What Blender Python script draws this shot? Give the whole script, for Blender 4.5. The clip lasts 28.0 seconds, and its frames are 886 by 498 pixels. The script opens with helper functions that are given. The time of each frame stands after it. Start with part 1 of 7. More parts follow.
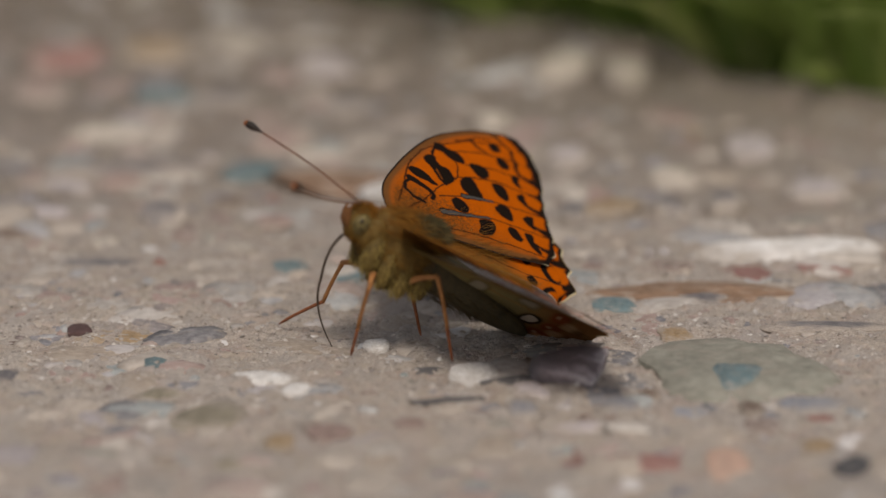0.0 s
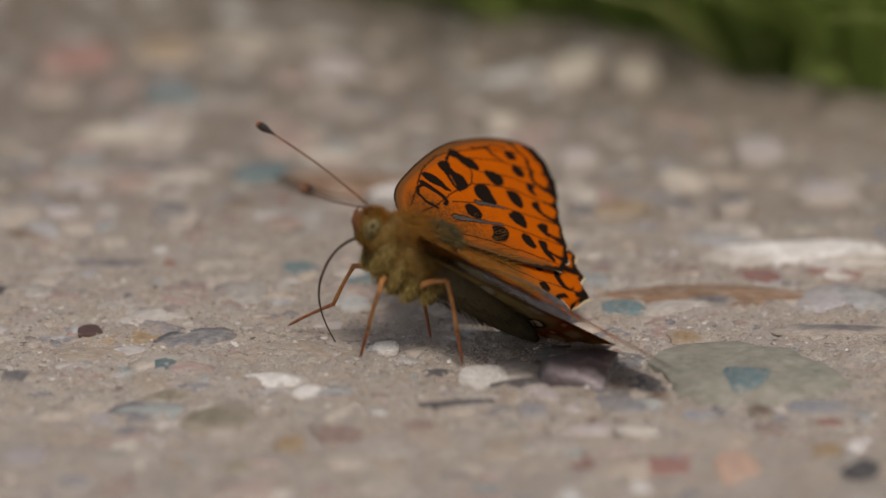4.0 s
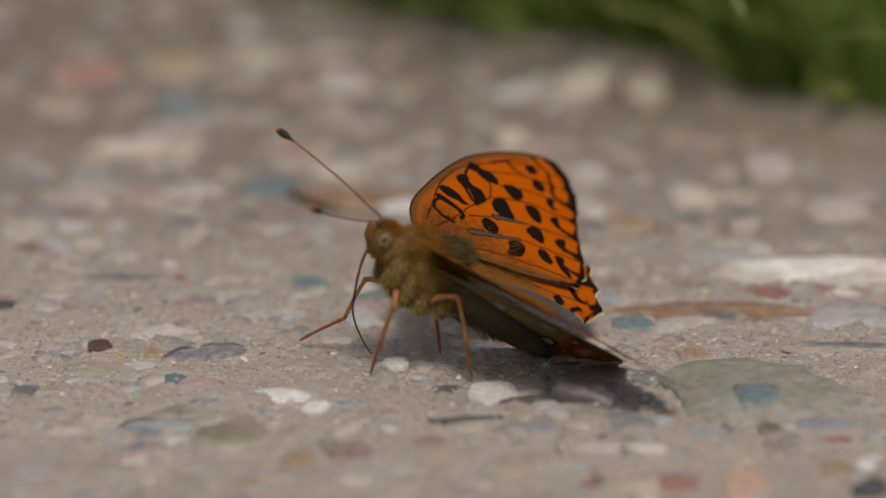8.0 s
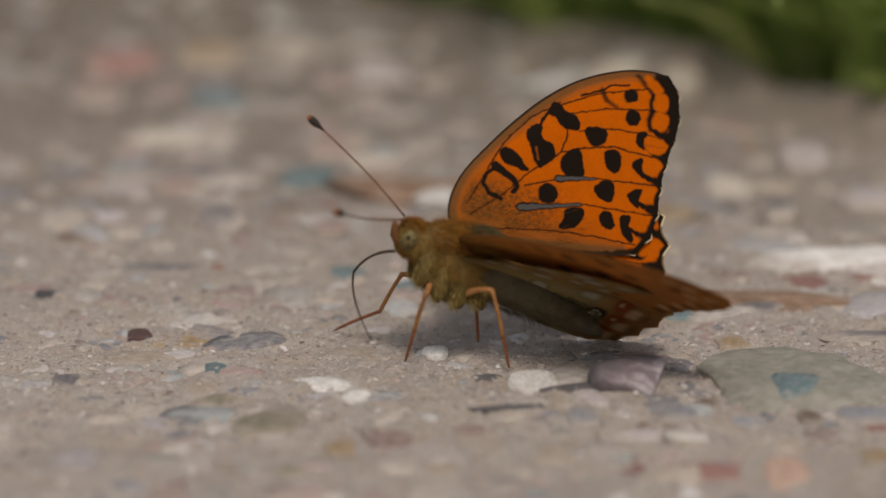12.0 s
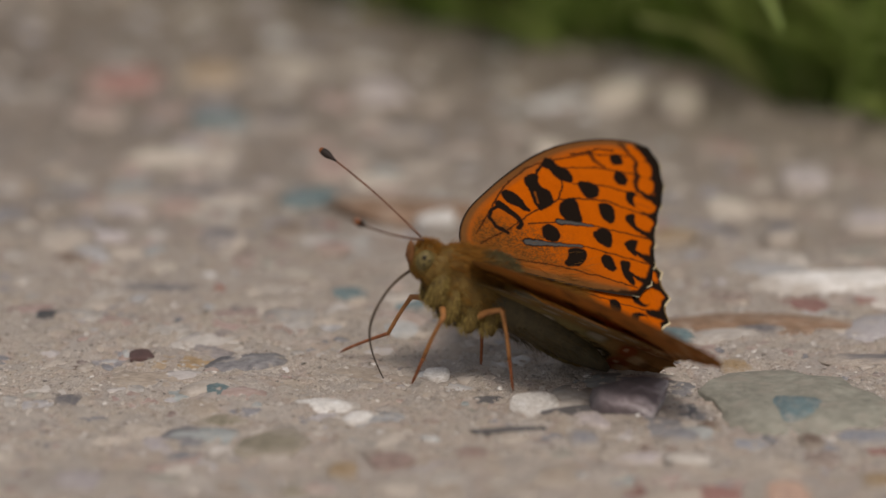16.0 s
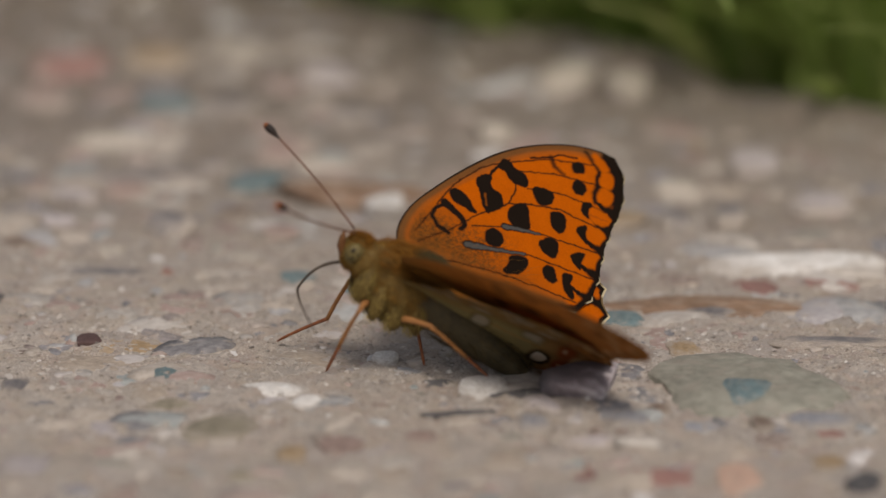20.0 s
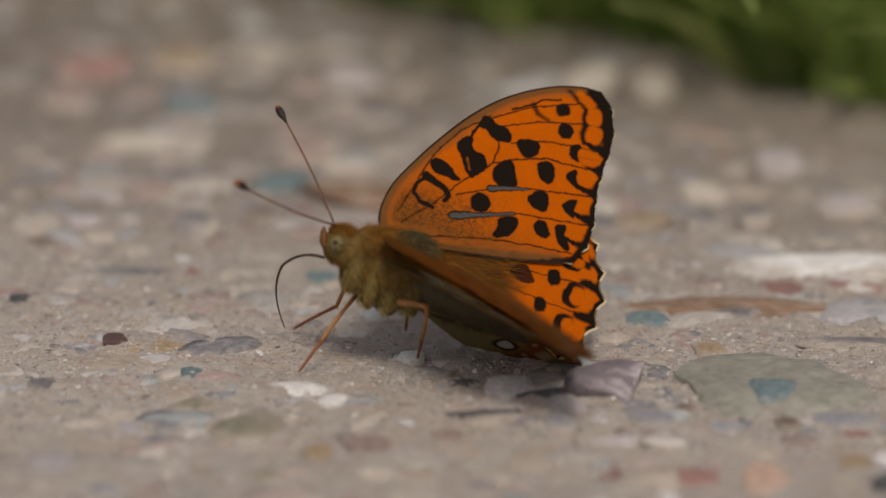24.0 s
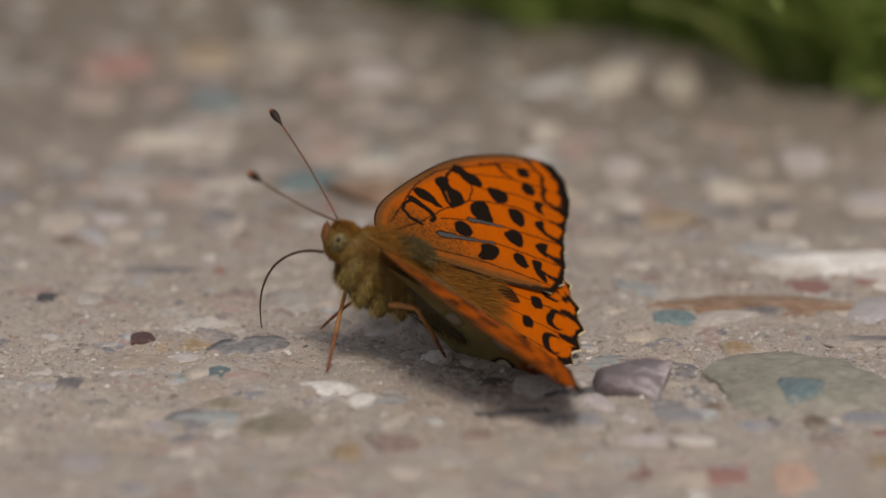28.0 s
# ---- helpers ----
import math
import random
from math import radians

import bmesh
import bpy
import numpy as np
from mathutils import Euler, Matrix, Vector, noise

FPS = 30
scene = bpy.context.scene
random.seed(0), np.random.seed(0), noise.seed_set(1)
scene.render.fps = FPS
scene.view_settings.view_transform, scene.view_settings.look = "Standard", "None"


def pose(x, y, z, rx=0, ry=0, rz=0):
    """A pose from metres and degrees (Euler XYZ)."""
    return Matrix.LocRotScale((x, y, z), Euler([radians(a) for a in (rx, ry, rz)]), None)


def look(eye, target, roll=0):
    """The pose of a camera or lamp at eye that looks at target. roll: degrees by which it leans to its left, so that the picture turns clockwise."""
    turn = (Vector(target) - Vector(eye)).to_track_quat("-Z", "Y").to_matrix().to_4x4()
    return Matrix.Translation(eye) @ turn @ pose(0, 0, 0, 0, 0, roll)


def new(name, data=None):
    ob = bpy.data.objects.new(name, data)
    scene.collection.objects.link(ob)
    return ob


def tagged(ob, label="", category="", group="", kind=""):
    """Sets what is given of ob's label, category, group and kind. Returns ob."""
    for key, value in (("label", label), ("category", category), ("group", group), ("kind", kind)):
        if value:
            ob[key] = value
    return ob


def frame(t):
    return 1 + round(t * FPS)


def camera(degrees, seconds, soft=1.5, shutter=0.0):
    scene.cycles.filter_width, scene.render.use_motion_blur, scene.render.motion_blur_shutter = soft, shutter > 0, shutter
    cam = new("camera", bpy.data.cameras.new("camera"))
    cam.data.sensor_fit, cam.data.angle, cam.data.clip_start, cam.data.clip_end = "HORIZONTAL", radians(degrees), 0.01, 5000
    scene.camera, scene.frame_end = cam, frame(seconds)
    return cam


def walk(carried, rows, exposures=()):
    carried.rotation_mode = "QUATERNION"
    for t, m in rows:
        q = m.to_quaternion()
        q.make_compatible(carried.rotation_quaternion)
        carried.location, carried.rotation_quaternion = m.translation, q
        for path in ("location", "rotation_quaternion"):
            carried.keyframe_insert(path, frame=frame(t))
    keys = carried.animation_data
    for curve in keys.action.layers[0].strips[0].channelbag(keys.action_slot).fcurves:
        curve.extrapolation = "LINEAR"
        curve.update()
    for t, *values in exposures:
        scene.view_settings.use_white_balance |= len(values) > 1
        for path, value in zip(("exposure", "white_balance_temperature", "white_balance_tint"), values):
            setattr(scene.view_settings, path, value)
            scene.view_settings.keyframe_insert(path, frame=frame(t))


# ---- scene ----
MM = 0.001


def mm_pose(x, y, z, rx=0, ry=0, rz=0):
    """A pose from millimetres and degrees."""
    return pose(x * MM, y * MM, z * MM, rx, ry, rz)


# ---- camera: a long macro lens, held by hand close to the ground ----
cam = camera(10.5, 28.0, soft=1.5)
cam.data.dof.use_dof = True
cam.data.dof.focus_distance = 0.584
cam.data.dof.aperture_fstop = 9.6
cam.data.dof.aperture_blades = 0
PATH = [
    (0, pose(0.00323, -0.57013, 0.19131, 71.961, 0.377, -0.045)),
    (0.5, pose(0.00278, -0.56992, 0.19193, 71.906, 0.351, -0.077)),
    (1, pose(0.00247, -0.57022, 0.19163, 71.951, 0.272, -0.065)),
    (1.5, pose(0.00265, -0.57036, 0.19125, 71.902, 0.285, -0.031)),
    (2, pose(0.00125, -0.57036, 0.19189, 71.880, 0.163, -0.125)),
    (2.5, pose(0.00236, -0.57024, 0.19178, 71.867, 0.246, 0.017)),
    (3, pose(0.00195, -0.57064, 0.19219, 71.856, 0.225, -0.009)),
    (3.5, pose(0.00280, -0.57064, 0.19227, 71.876, 0.218, 0.081)),
    (5.5, pose(0.00129, -0.57044, 0.19361, 71.914, 0.136, -0.001)),
    (6, pose(0.00058, -0.57107, 0.19340, 71.990, 0.049, -0.037)),
    (6.5, pose(0.00022, -0.57092, 0.19383, 71.962, 0.044, -0.020)),
    (7, pose(0.00134, -0.57117, 0.19274, 72.089, 0.081, 0.095)),
    (7.5, pose(0.00084, -0.57077, 0.19280, 72.021, 0.006, 0.085)),
    (8, pose(0.00212, -0.57072, 0.19373, 71.972, 0.058, 0.195)),
    (8.5, pose(-0.00050, -0.57174, 0.19439, 71.916, -0.041, 0.023)),
    (9, pose(-0.00046, -0.57157, 0.19398, 72.006, -0.061, 0.035)),
    (9.5, pose(-0.00203, -0.57169, 0.19417, 71.975, -0.115, -0.059)),
    (10, pose(0.00008, -0.57192, 0.19366, 72.002, -0.032, 0.206)),
    (10.5, pose(-0.00046, -0.57146, 0.19347, 71.932, 0.031, 0.202)),
    (11, pose(-0.00114, -0.57170, 0.19412, 71.931, -0.072, 0.186)),
    (11.5, pose(-0.00141, -0.57202, 0.19389, 71.876, 0.120, 0.284)),
    (13.5, pose(-0.00178, -0.57241, 0.19350, 72.010, 0.000, 0.336)),
    (14, pose(-0.00180, -0.57237, 0.19432, 71.984, -0.013, 0.334)),
    (14.5, pose(-0.00267, -0.57175, 0.19392, 72.068, -0.132, 0.236)),
    (15, pose(-0.00182, -0.57179, 0.19382, 72.110, -0.112, 0.265)),
    (15.5, pose(-0.00245, -0.57195, 0.19394, 72.124, -0.138, 0.240)),
    (16, pose(-0.00298, -0.57238, 0.19441, 72.091, -0.138, 0.249)),
    (16.5, pose(-0.00276, -0.57262, 0.19424, 72.086, -0.114, 0.295)),
    (17, pose(-0.00280, -0.57272, 0.19429, 72.117, -0.142, 0.263)),
    (17.1, pose(-0.00337, -0.56673, 0.19385, 71.797, -0.146, -0.580)),
    (17.5, pose(-0.00336, -0.56672, 0.19384, 71.721, -0.172, -0.652)),
    (18, pose(-0.00303, -0.56656, 0.19345, 71.850, -0.179, -0.592)),
    (18.5, pose(-0.00489, -0.56600, 0.19409, 71.746, -0.166, -0.695)),
    (19, pose(-0.00346, -0.57017, 0.19309, 71.770, -0.207, -0.397)),
    (19.5, pose(-0.00349, -0.57069, 0.19241, 71.964, -0.220, -0.386)),
    (20, pose(-0.00319, -0.57055, 0.19313, 71.954, -0.211, -0.391)),
    (20.5, pose(-0.00309, -0.57038, 0.19309, 71.910, -0.180, -0.352)),
    (21, pose(-0.00465, -0.57067, 0.19321, 71.959, -0.247, -0.502)),
    (21.5, pose(-0.00176, -0.57067, 0.19286, 72.005, -0.194, -0.190)),
    (23.5, pose(-0.00335, -0.57101, 0.19240, 72.048, -0.181, -0.115)),
    (24, pose(-0.00442, -0.57112, 0.19211, 72.064, -0.236, -0.186)),
    (24.5, pose(-0.00465, -0.57098, 0.19284, 71.995, -0.154, -0.137)),
    (25, pose(-0.00481, -0.57123, 0.19295, 71.997, -0.239, -0.150)),
    (25.5, pose(-0.00656, -0.57160, 0.19335, 71.983, -0.286, -0.265)),
    (26, pose(-0.00533, -0.57090, 0.19235, 72.058, -0.288, -0.153)),
    (26.5, pose(-0.00550, -0.57104, 0.19320, 71.984, -0.156, -0.148)),
    (27, pose(-0.00557, -0.57124, 0.19353, 72.015, -0.225, -0.129)),
    (27.5, pose(-0.00571, -0.57194, 0.19264, 72.070, -0.212, -0.056)),
    (28, pose(-0.00741, -0.57130, 0.19312, 71.966, -0.187, -0.163))]
walk(cam, PATH, exposures=((0.0, -0.34, 6850, 13), (28.0, -0.34, 6850, 13)))

# ---- sky and sun: bright haze, the sun behind the camera ----
SUN_ELEVATION, SUN_AZIMUTH = 54.0, 168.0   # degrees; azimuth from +y towards +x
world = bpy.data.worlds.new("sky")
scene.world = world
world.use_nodes = True
nt = world.node_tree
sky = nt.nodes.new("ShaderNodeTexSky")
sky.sky_type = "NISHITA"
sky.sun_disc = False
sky.sun_elevation = radians(SUN_ELEVATION)
sky.sun_rotation = radians(SUN_AZIMUTH)
sky.dust_density = 3.0
haze = nt.nodes.new("ShaderNodeHueSaturation")
haze.inputs["Saturation"].default_value = 0.45
nt.links.new(sky.outputs[0], haze.inputs["Color"])
nt.links.new(haze.outputs[0], nt.nodes["Background"].inputs[0])
nt.nodes["Background"].inputs[1].default_value = 0.120

lamp = bpy.data.lights.new("sun", "SUN")
lamp.energy = 2.2
lamp.angle = radians(14.0)
lamp.color = (1.0, 0.95, 0.88)
sun = new("sun", lamp)
sun_way = Vector((math.sin(radians(SUN_AZIMUTH)) * math.cos(radians(SUN_ELEVATION)),
                  math.cos(radians(SUN_AZIMUTH)) * math.cos(radians(SUN_ELEVATION)),
                  math.sin(radians(SUN_ELEVATION))))
sun.matrix_world = look(sun_way * 3, (0, 0, 0))

# ---- materials ----


def blank(name):
    m = bpy.data.materials.new(name)
    m.use_nodes = True
    t = m.node_tree
    return m, t, t.nodes["Principled BSDF"]


def node(t, kind, **values):
    n = t.nodes.new(kind)
    for k, v in values.items():
        n.inputs[k].default_value = v
    return n


def ramp(t, fac, stops):
    n = t.nodes.new("ShaderNodeValToRGB")
    e = n.color_ramp.elements
    while len(e) < len(stops):
        e.new(0.5)
    for el, (p, c) in zip(e, stops):
        el.position, el.color = p, (*c, 1)
    t.links.new(fac, n.inputs[0])
    return n.outputs[0]


def mix(t, fac, a, b, blend="MIX"):
    n = t.nodes.new("ShaderNodeMix")
    n.data_type, n.blend_type = "RGBA", blend
    for socket, v in ((n.inputs[0], fac), (n.inputs[6], a), (n.inputs[7], b)):
        if hasattr(v, "links"):
            t.links.new(v, socket)
        elif isinstance(v, tuple):
            socket.default_value = (*v, 1)
        else:
            socket.default_value = v
    return n.outputs[2]


def noise_of(t, scale, detail=4, rough=0.6, coords="Object"):
    c = t.nodes.new("ShaderNodeTexCoord")
    n = node(t, "ShaderNodeTexNoise", Scale=scale, Detail=detail, Roughness=rough)
    t.links.new(c.outputs[coords], n.inputs["Vector"])
    return n.outputs["Fac"]


def bump(t, p, height, strength, distance):
    b = node(t, "ShaderNodeBump", Strength=strength, Distance=distance)
    t.links.new(height, b.inputs["Height"])
    t.links.new(b.outputs[0], p.inputs["Normal"])


def concrete_material():
    m, t, p = blank("concrete")
    broad = noise_of(t, 42, 5, 0.62)
    mid = noise_of(t, 260, 5, 0.65)
    fine = noise_of(t, 1700, 4, 0.7)
    col = ramp(t, broad, [(0.33, (0.215, 0.165, 0.130)), (0.45, (0.325, 0.268, 0.218)), (0.55, (0.40, 0.335, 0.272)), (0.66, (0.50, 0.45, 0.39))])
    col = mix(t, 0.55, col, ramp(t, mid, [(0.34, (0.13, 0.10, 0.085)), (0.46, (0.33, 0.275, 0.225)), (0.56, (0.37, 0.315, 0.265)), (0.66, (0.58, 0.52, 0.46))]))
    col = mix(t, 0.40, col, ramp(t, fine, [(0.32, (0.12, 0.095, 0.075)), (0.5, (0.36, 0.31, 0.26)), (0.68, (0.62, 0.57, 0.50))]))
    tint = noise_of(t, 95, 3, 0.55)
    col = mix(t, 0.55, col, ramp(t, tint, [(0.34, (0.25, 0.235, 0.24)), (0.42, (0.35, 0.32, 0.305)), (0.475, (0.46, 0.375, 0.275)), (0.525, (0.41, 0.265, 0.215)), (0.58, (0.34, 0.315, 0.325)), (0.66, (0.60, 0.55, 0.505))]))
    c = t.nodes.new("ShaderNodeTexCoord")
    v = node(t, "ShaderNodeTexVoronoi", Scale=900.0)
    t.links.new(c.outputs["Object"], v.inputs["Vector"])
    grains = ramp(t, v.outputs["Color"], [(0.0, (0.10, 0.075, 0.06)), (0.25, (0.34, 0.28, 0.22)), (0.6, (0.42, 0.38, 0.33)), (1.0, (0.66, 0.62, 0.58))])
    col = mix(t, 0.28, col, grains)
    col = mix(t, 0.18, col, (0.66, 0.57, 0.49))
    micro = noise_of(t, 4600, 3, 0.7)
    patchy = noise_of(t, 150, 4, 0.6)
    col = mix(t, ramp(t, patchy, [(0.42, (0.12, 0.12, 0.12)), (0.58, (0.62, 0.62, 0.62))]), col, ramp(t, micro, [(0.33, (0.15, 0.12, 0.095)), (0.41, (0.40, 0.335, 0.28)), (0.56, (0.55, 0.48, 0.41)), (0.68, (0.82, 0.77, 0.71))]))
    # browner and darker towards the far side of the path, with an uneven start
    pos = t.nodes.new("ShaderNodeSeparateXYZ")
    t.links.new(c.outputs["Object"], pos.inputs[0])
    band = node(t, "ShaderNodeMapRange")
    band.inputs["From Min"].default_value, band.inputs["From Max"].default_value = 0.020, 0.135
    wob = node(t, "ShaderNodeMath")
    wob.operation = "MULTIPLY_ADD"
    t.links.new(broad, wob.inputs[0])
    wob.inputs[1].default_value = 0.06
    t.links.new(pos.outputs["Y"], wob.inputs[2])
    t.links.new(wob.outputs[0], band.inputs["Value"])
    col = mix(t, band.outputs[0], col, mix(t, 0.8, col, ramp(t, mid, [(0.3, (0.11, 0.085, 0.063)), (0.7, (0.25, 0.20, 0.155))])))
    t.links.new(col, p.inputs["Base Color"])
    p.inputs["Roughness"].default_value = 0.88
    grit = node(t, "ShaderNodeMath")
    grit.operation = "ADD"
    t.links.new(fine, grit.inputs[0])
    t.links.new(micro, grit.inputs[1])
    bump(t, p, grit.outputs[0], 0.85, 0.0005)
    return m


STONE_TINTS = {
    "grey": (0.30, 0.285, 0.245), "teal": (0.125, 0.185, 0.195), "white": (0.72, 0.69, 0.65), "maroon": (0.085, 0.045, 0.040),
    "black": (0.045, 0.045, 0.05), "red": (0.33, 0.115, 0.08), "slate": (0.150, 0.140, 0.145), "brown": (0.185, 0.125, 0.09), "rust": (0.215, 0.132, 0.082),
    "blue": (0.27, 0.275, 0.30), "brick": (0.27, 0.135, 0.115), "peach": (0.56, 0.37, 0.28), "ochre": (0.33, 0.225, 0.12),
    "olive": (0.235, 0.205, 0.145), "rose": (0.31, 0.215, 0.185), "lilac": (0.43, 0.385, 0.385), "tan": (0.38, 0.31, 0.245),
    "slab": (0.280, 0.270, 0.220), "shard": (0.105, 0.098, 0.098), "cream": (0.52, 0.46, 0.385), "marbled": (0.47, 0.42, 0.435)}


def stone_material(kind):
    tint = STONE_TINTS[kind]
    m, t, p = blank("stone_" + kind)
    info = t.nodes.new("ShaderNodeObjectInfo")
    a = noise_of(t, 2.2, 5, 0.65)
    b = noise_of(t, 9.0, 5, 0.7)
    dark = tuple(c * 0.62 for c in tint)
    light = tuple(min(0.8, c * 1.28 + 0.02) for c in tint)
    col = ramp(t, a, [(0.30, dark), (0.5, tint), (0.70, light)])
    col = mix(t, 0.35, col, ramp(t, b, [(0.34, tuple(c * 0.45 for c in tint)), (0.5, tint), (0.66, tuple(min(0.85, c * 1.5 + 0.03) for c in tint))]))
    if kind == "marbled":
        cc = t.nodes.new("ShaderNodeTexCoord")
        end = t.nodes.new("ShaderNodeSeparateXYZ")
        wn = node(t, "ShaderNodeTexNoise", Scale=1.6, Detail=6.0, Roughness=0.65, Distortion=0.5)
        t.links.new(cc.outputs["Object"], end.inputs[0])
        t.links.new(cc.outputs["Object"], wn.inputs["Vector"])
        # besides the purple mottle, the wing's shade on one end is painted in
        lean = node(t, "ShaderNodeMath")
        lean.operation = "MULTIPLY_ADD"
        t.links.new(end.outputs["X"], lean.inputs[0])
        lean.inputs[1].default_value = -0.30
        t.links.new(wn.outputs["Fac"], lean.inputs[2])
        col = mix(t, 0.85, col, ramp(t, lean.outputs[0], [(0.40, (0.10, 0.082, 0.088)), (0.55, (0.20, 0.155, 0.165)), (0.66, (0.46, 0.40, 0.41)), (0.78, (0.74, 0.70, 0.69))]))
    elif kind not in ("maroon", "cream", "shard"):
        crust = noise_of(t, 3.1, 6, 0.75)
        cover = ramp(t, crust, [(0.50, (0.0, 0.0, 0.0)), (0.62, (0.45, 0.45, 0.45))])
        col = mix(t, cover, col, (0.37, 0.315, 0.26))
    c = t.nodes.new("ShaderNodeTexCoord")
    flat = node(t, "ShaderNodeVectorMath")
    flat.operation = "MULTIPLY"
    flat.inputs[1].default_value = (1, 1, 0)
    t.links.new(c.outputs["Object"], flat.inputs[0])
    out = node(t, "ShaderNodeVectorMath")
    out.operation = "LENGTH"
    t.links.new(flat.outputs[0], out.inputs[0])
    rim = node(t, "ShaderNodeMath")
    rim.operation = "MULTIPLY_ADD"
    t.links.new(noise_of(t, 2.6, 5, 0.7), rim.inputs[0])
    rim.inputs[1].default_value = 1.7
    t.links.new(out.outputs["Value"], rim.inputs[2])
    scale_down = node(t, "ShaderNodeMapRange")
    scale_down.inputs["From Min"].default_value, scale_down.inputs["From Max"].default_value = (1.85, 2.2) if kind in ("maroon", "marbled", "black", "shard", "slab") else (1.6, 2.05) if kind in ("rust", "brick", "peach", "teal") else (1.45, 1.95) if kind == "white" else (1.22, 1.75)
    scale_down.inputs["To Max"].default_value = 0.85
    t.links.new(rim.outputs[0], scale_down.inputs["Value"])
    cement = ramp(t, noise_of(t, 14, 4, 0.7), [(0.3, (0.22, 0.18, 0.15)), (0.5, (0.37, 0.315, 0.26)), (0.7, (0.52, 0.46, 0.40))])
    col = mix(t, scale_down.outputs[0], col, cement)
    shade = node(t, "ShaderNodeMath")
    shade.operation = "MULTIPLY_ADD"
    t.links.new(info.outputs["Random"], shade.inputs[0])
    shade.inputs[1].default_value, shade.inputs[2].default_value = 0.3, 0.85
    hsv = node(t, "ShaderNodeHueSaturation", Saturation=1.0)
    t.links.new(shade.outputs[0], hsv.inputs["Value"])
    t.links.new(col, hsv.inputs["Color"])
    t.links.new(hsv.outputs[0], p.inputs["Base Color"])
    p.inputs["Roughness"].default_value = 0.62 if kind in ("slate", "black", "blue") else 0.78
    bump(t, p, b, 0.5, 0.0006)
    return m


def island_material(name, stops, rough, scale, translucent=0.0, crust=False):
    """Many small pieces in one mesh, each with a shade of its own."""
    m, t, p = blank(name)
    g = t.nodes.new("ShaderNodeNewGeometry")
    col = ramp(t, g.outputs["Random Per Island"], stops)
    n = noise_of(t, scale, 3, 0.6)
    col = mix(t, 0.25 if crust else 0.35, col, ramp(t, n, [(0.3, stops[0][1]), (0.7, stops[-1][1])]))
    if crust:
        k = noise_of(t, 420, 5, 0.7)
        col = mix(t, ramp(t, k, [(0.53, (0.0, 0.0, 0.0)), (0.66, (0.6, 0.6, 0.6))]), col, (0.38, 0.32, 0.26))
        bump(t, p, n, 0.4, 0.0003)
    t.links.new(col, p.inputs["Base Color"])
    p.inputs["Roughness"].default_value = rough
    if translucent:
        p.inputs["Specular IOR Level"].default_value = 0.08
        tr = t.nodes.new("ShaderNodeBsdfTranslucent")
        t.links.new(col, tr.inputs[0])
        mx = node(t, "ShaderNodeMixShader")
        mx.inputs[0].default_value = translucent
        t.links.new(p.outputs[0], mx.inputs[1])
        t.links.new(tr.outputs[0], mx.inputs[2])
        t.links.new(mx.outputs[0], t.nodes["Material Output"].inputs[0])
    return m


def wing_material():
    m, t, p = blank("wing_scales")
    a = t.nodes.new("ShaderNodeAttribute")
    a.attribute_name = "Scales"
    fine = noise_of(t, 5200, 3, 0.7)
    mid = noise_of(t, 700, 4, 0.6)
    col = mix(t, 0.32, a.outputs["Color"], ramp(t, fine, [(0.25, (0.35, 0.35, 0.35)), (0.75, (0.75, 0.75, 0.75))]), "OVERLAY")
    col = mix(t, 0.25, col, ramp(t, mid, [(0.3, (0.38, 0.38, 0.38)), (0.7, (0.62, 0.62, 0.62))]), "OVERLAY")
    t.links.new(col, p.inputs["Base Color"])
    p.inputs["Roughness"].default_value = 0.8
    p.inputs["Specular IOR Level"].default_value = 0.03
    bump(t, p, fine, 0.25, 0.00006)
    tr = t.nodes.new("ShaderNodeBsdfTranslucent")
    t.links.new(col, tr.inputs[0])
    mx = node(t, "ShaderNodeMixShader")
    mx.inputs[0].default_value = 0.24
    t.links.new(p.outputs[0], mx.inputs[1])
    t.links.new(tr.outputs[0], mx.inputs[2])
    t.links.new(mx.outputs[0], t.nodes["Material Output"].inputs[0])
    return m


def body_material(name, dark, light, scale, rough=0.7, stretch=1.0):
    m, t, p = blank(name)
    a = noise_of(t, scale, 5, 0.65)
    b = noise_of(t, scale * 5, 4, 0.7)
    col = ramp(t, a, [(0.32, dark), (0.68, light)])
    col = mix(t, 0.4, col, ramp(t, b, [(0.3, dark), (0.7, light)]))
    t.links.new(col, p.inputs["Base Color"])
    p.inputs["Roughness"].default_value = rough
    p.inputs["Specular IOR Level"].default_value = 0.25
    bump(t, p, b, 0.5, 0.00015)
    return m


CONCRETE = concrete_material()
STONE = {k: stone_material(k) for k in STONE_TINTS}
SAND = island_material("sand", [(0.0, (0.08, 0.06, 0.048)), (0.2, (0.25, 0.20, 0.16)), (0.6, (0.38, 0.32, 0.265)), (0.93, (0.46, 0.41, 0.36)), (1.0, (0.75, 0.72, 0.68))], 0.8, 900)
GRAVEL = island_material("gravel", [(0.0, (0.10, 0.095, 0.10)), (0.10, (0.19, 0.185, 0.20)), (0.18, (0.19, 0.125, 0.09)), (0.26, (0.34, 0.215, 0.18)), (0.36, (0.40, 0.335, 0.27)),
                                    (0.48, (0.36, 0.30, 0.235)), (0.58, (0.31, 0.29, 0.265)), (0.68, (0.44, 0.355, 0.27)), (0.78, (0.52, 0.47, 0.41)), (0.86, (0.38, 0.345, 0.35)),
                                    (0.93, (0.20, 0.23, 0.22)), (1.0, (0.68, 0.65, 0.63))], 0.8, 900, crust=True)
SOIL = island_material("soil", [(0.0, (0.11, 0.120, 0.040)), (1.0, (0.20, 0.185, 0.075))], 0.95, 60)
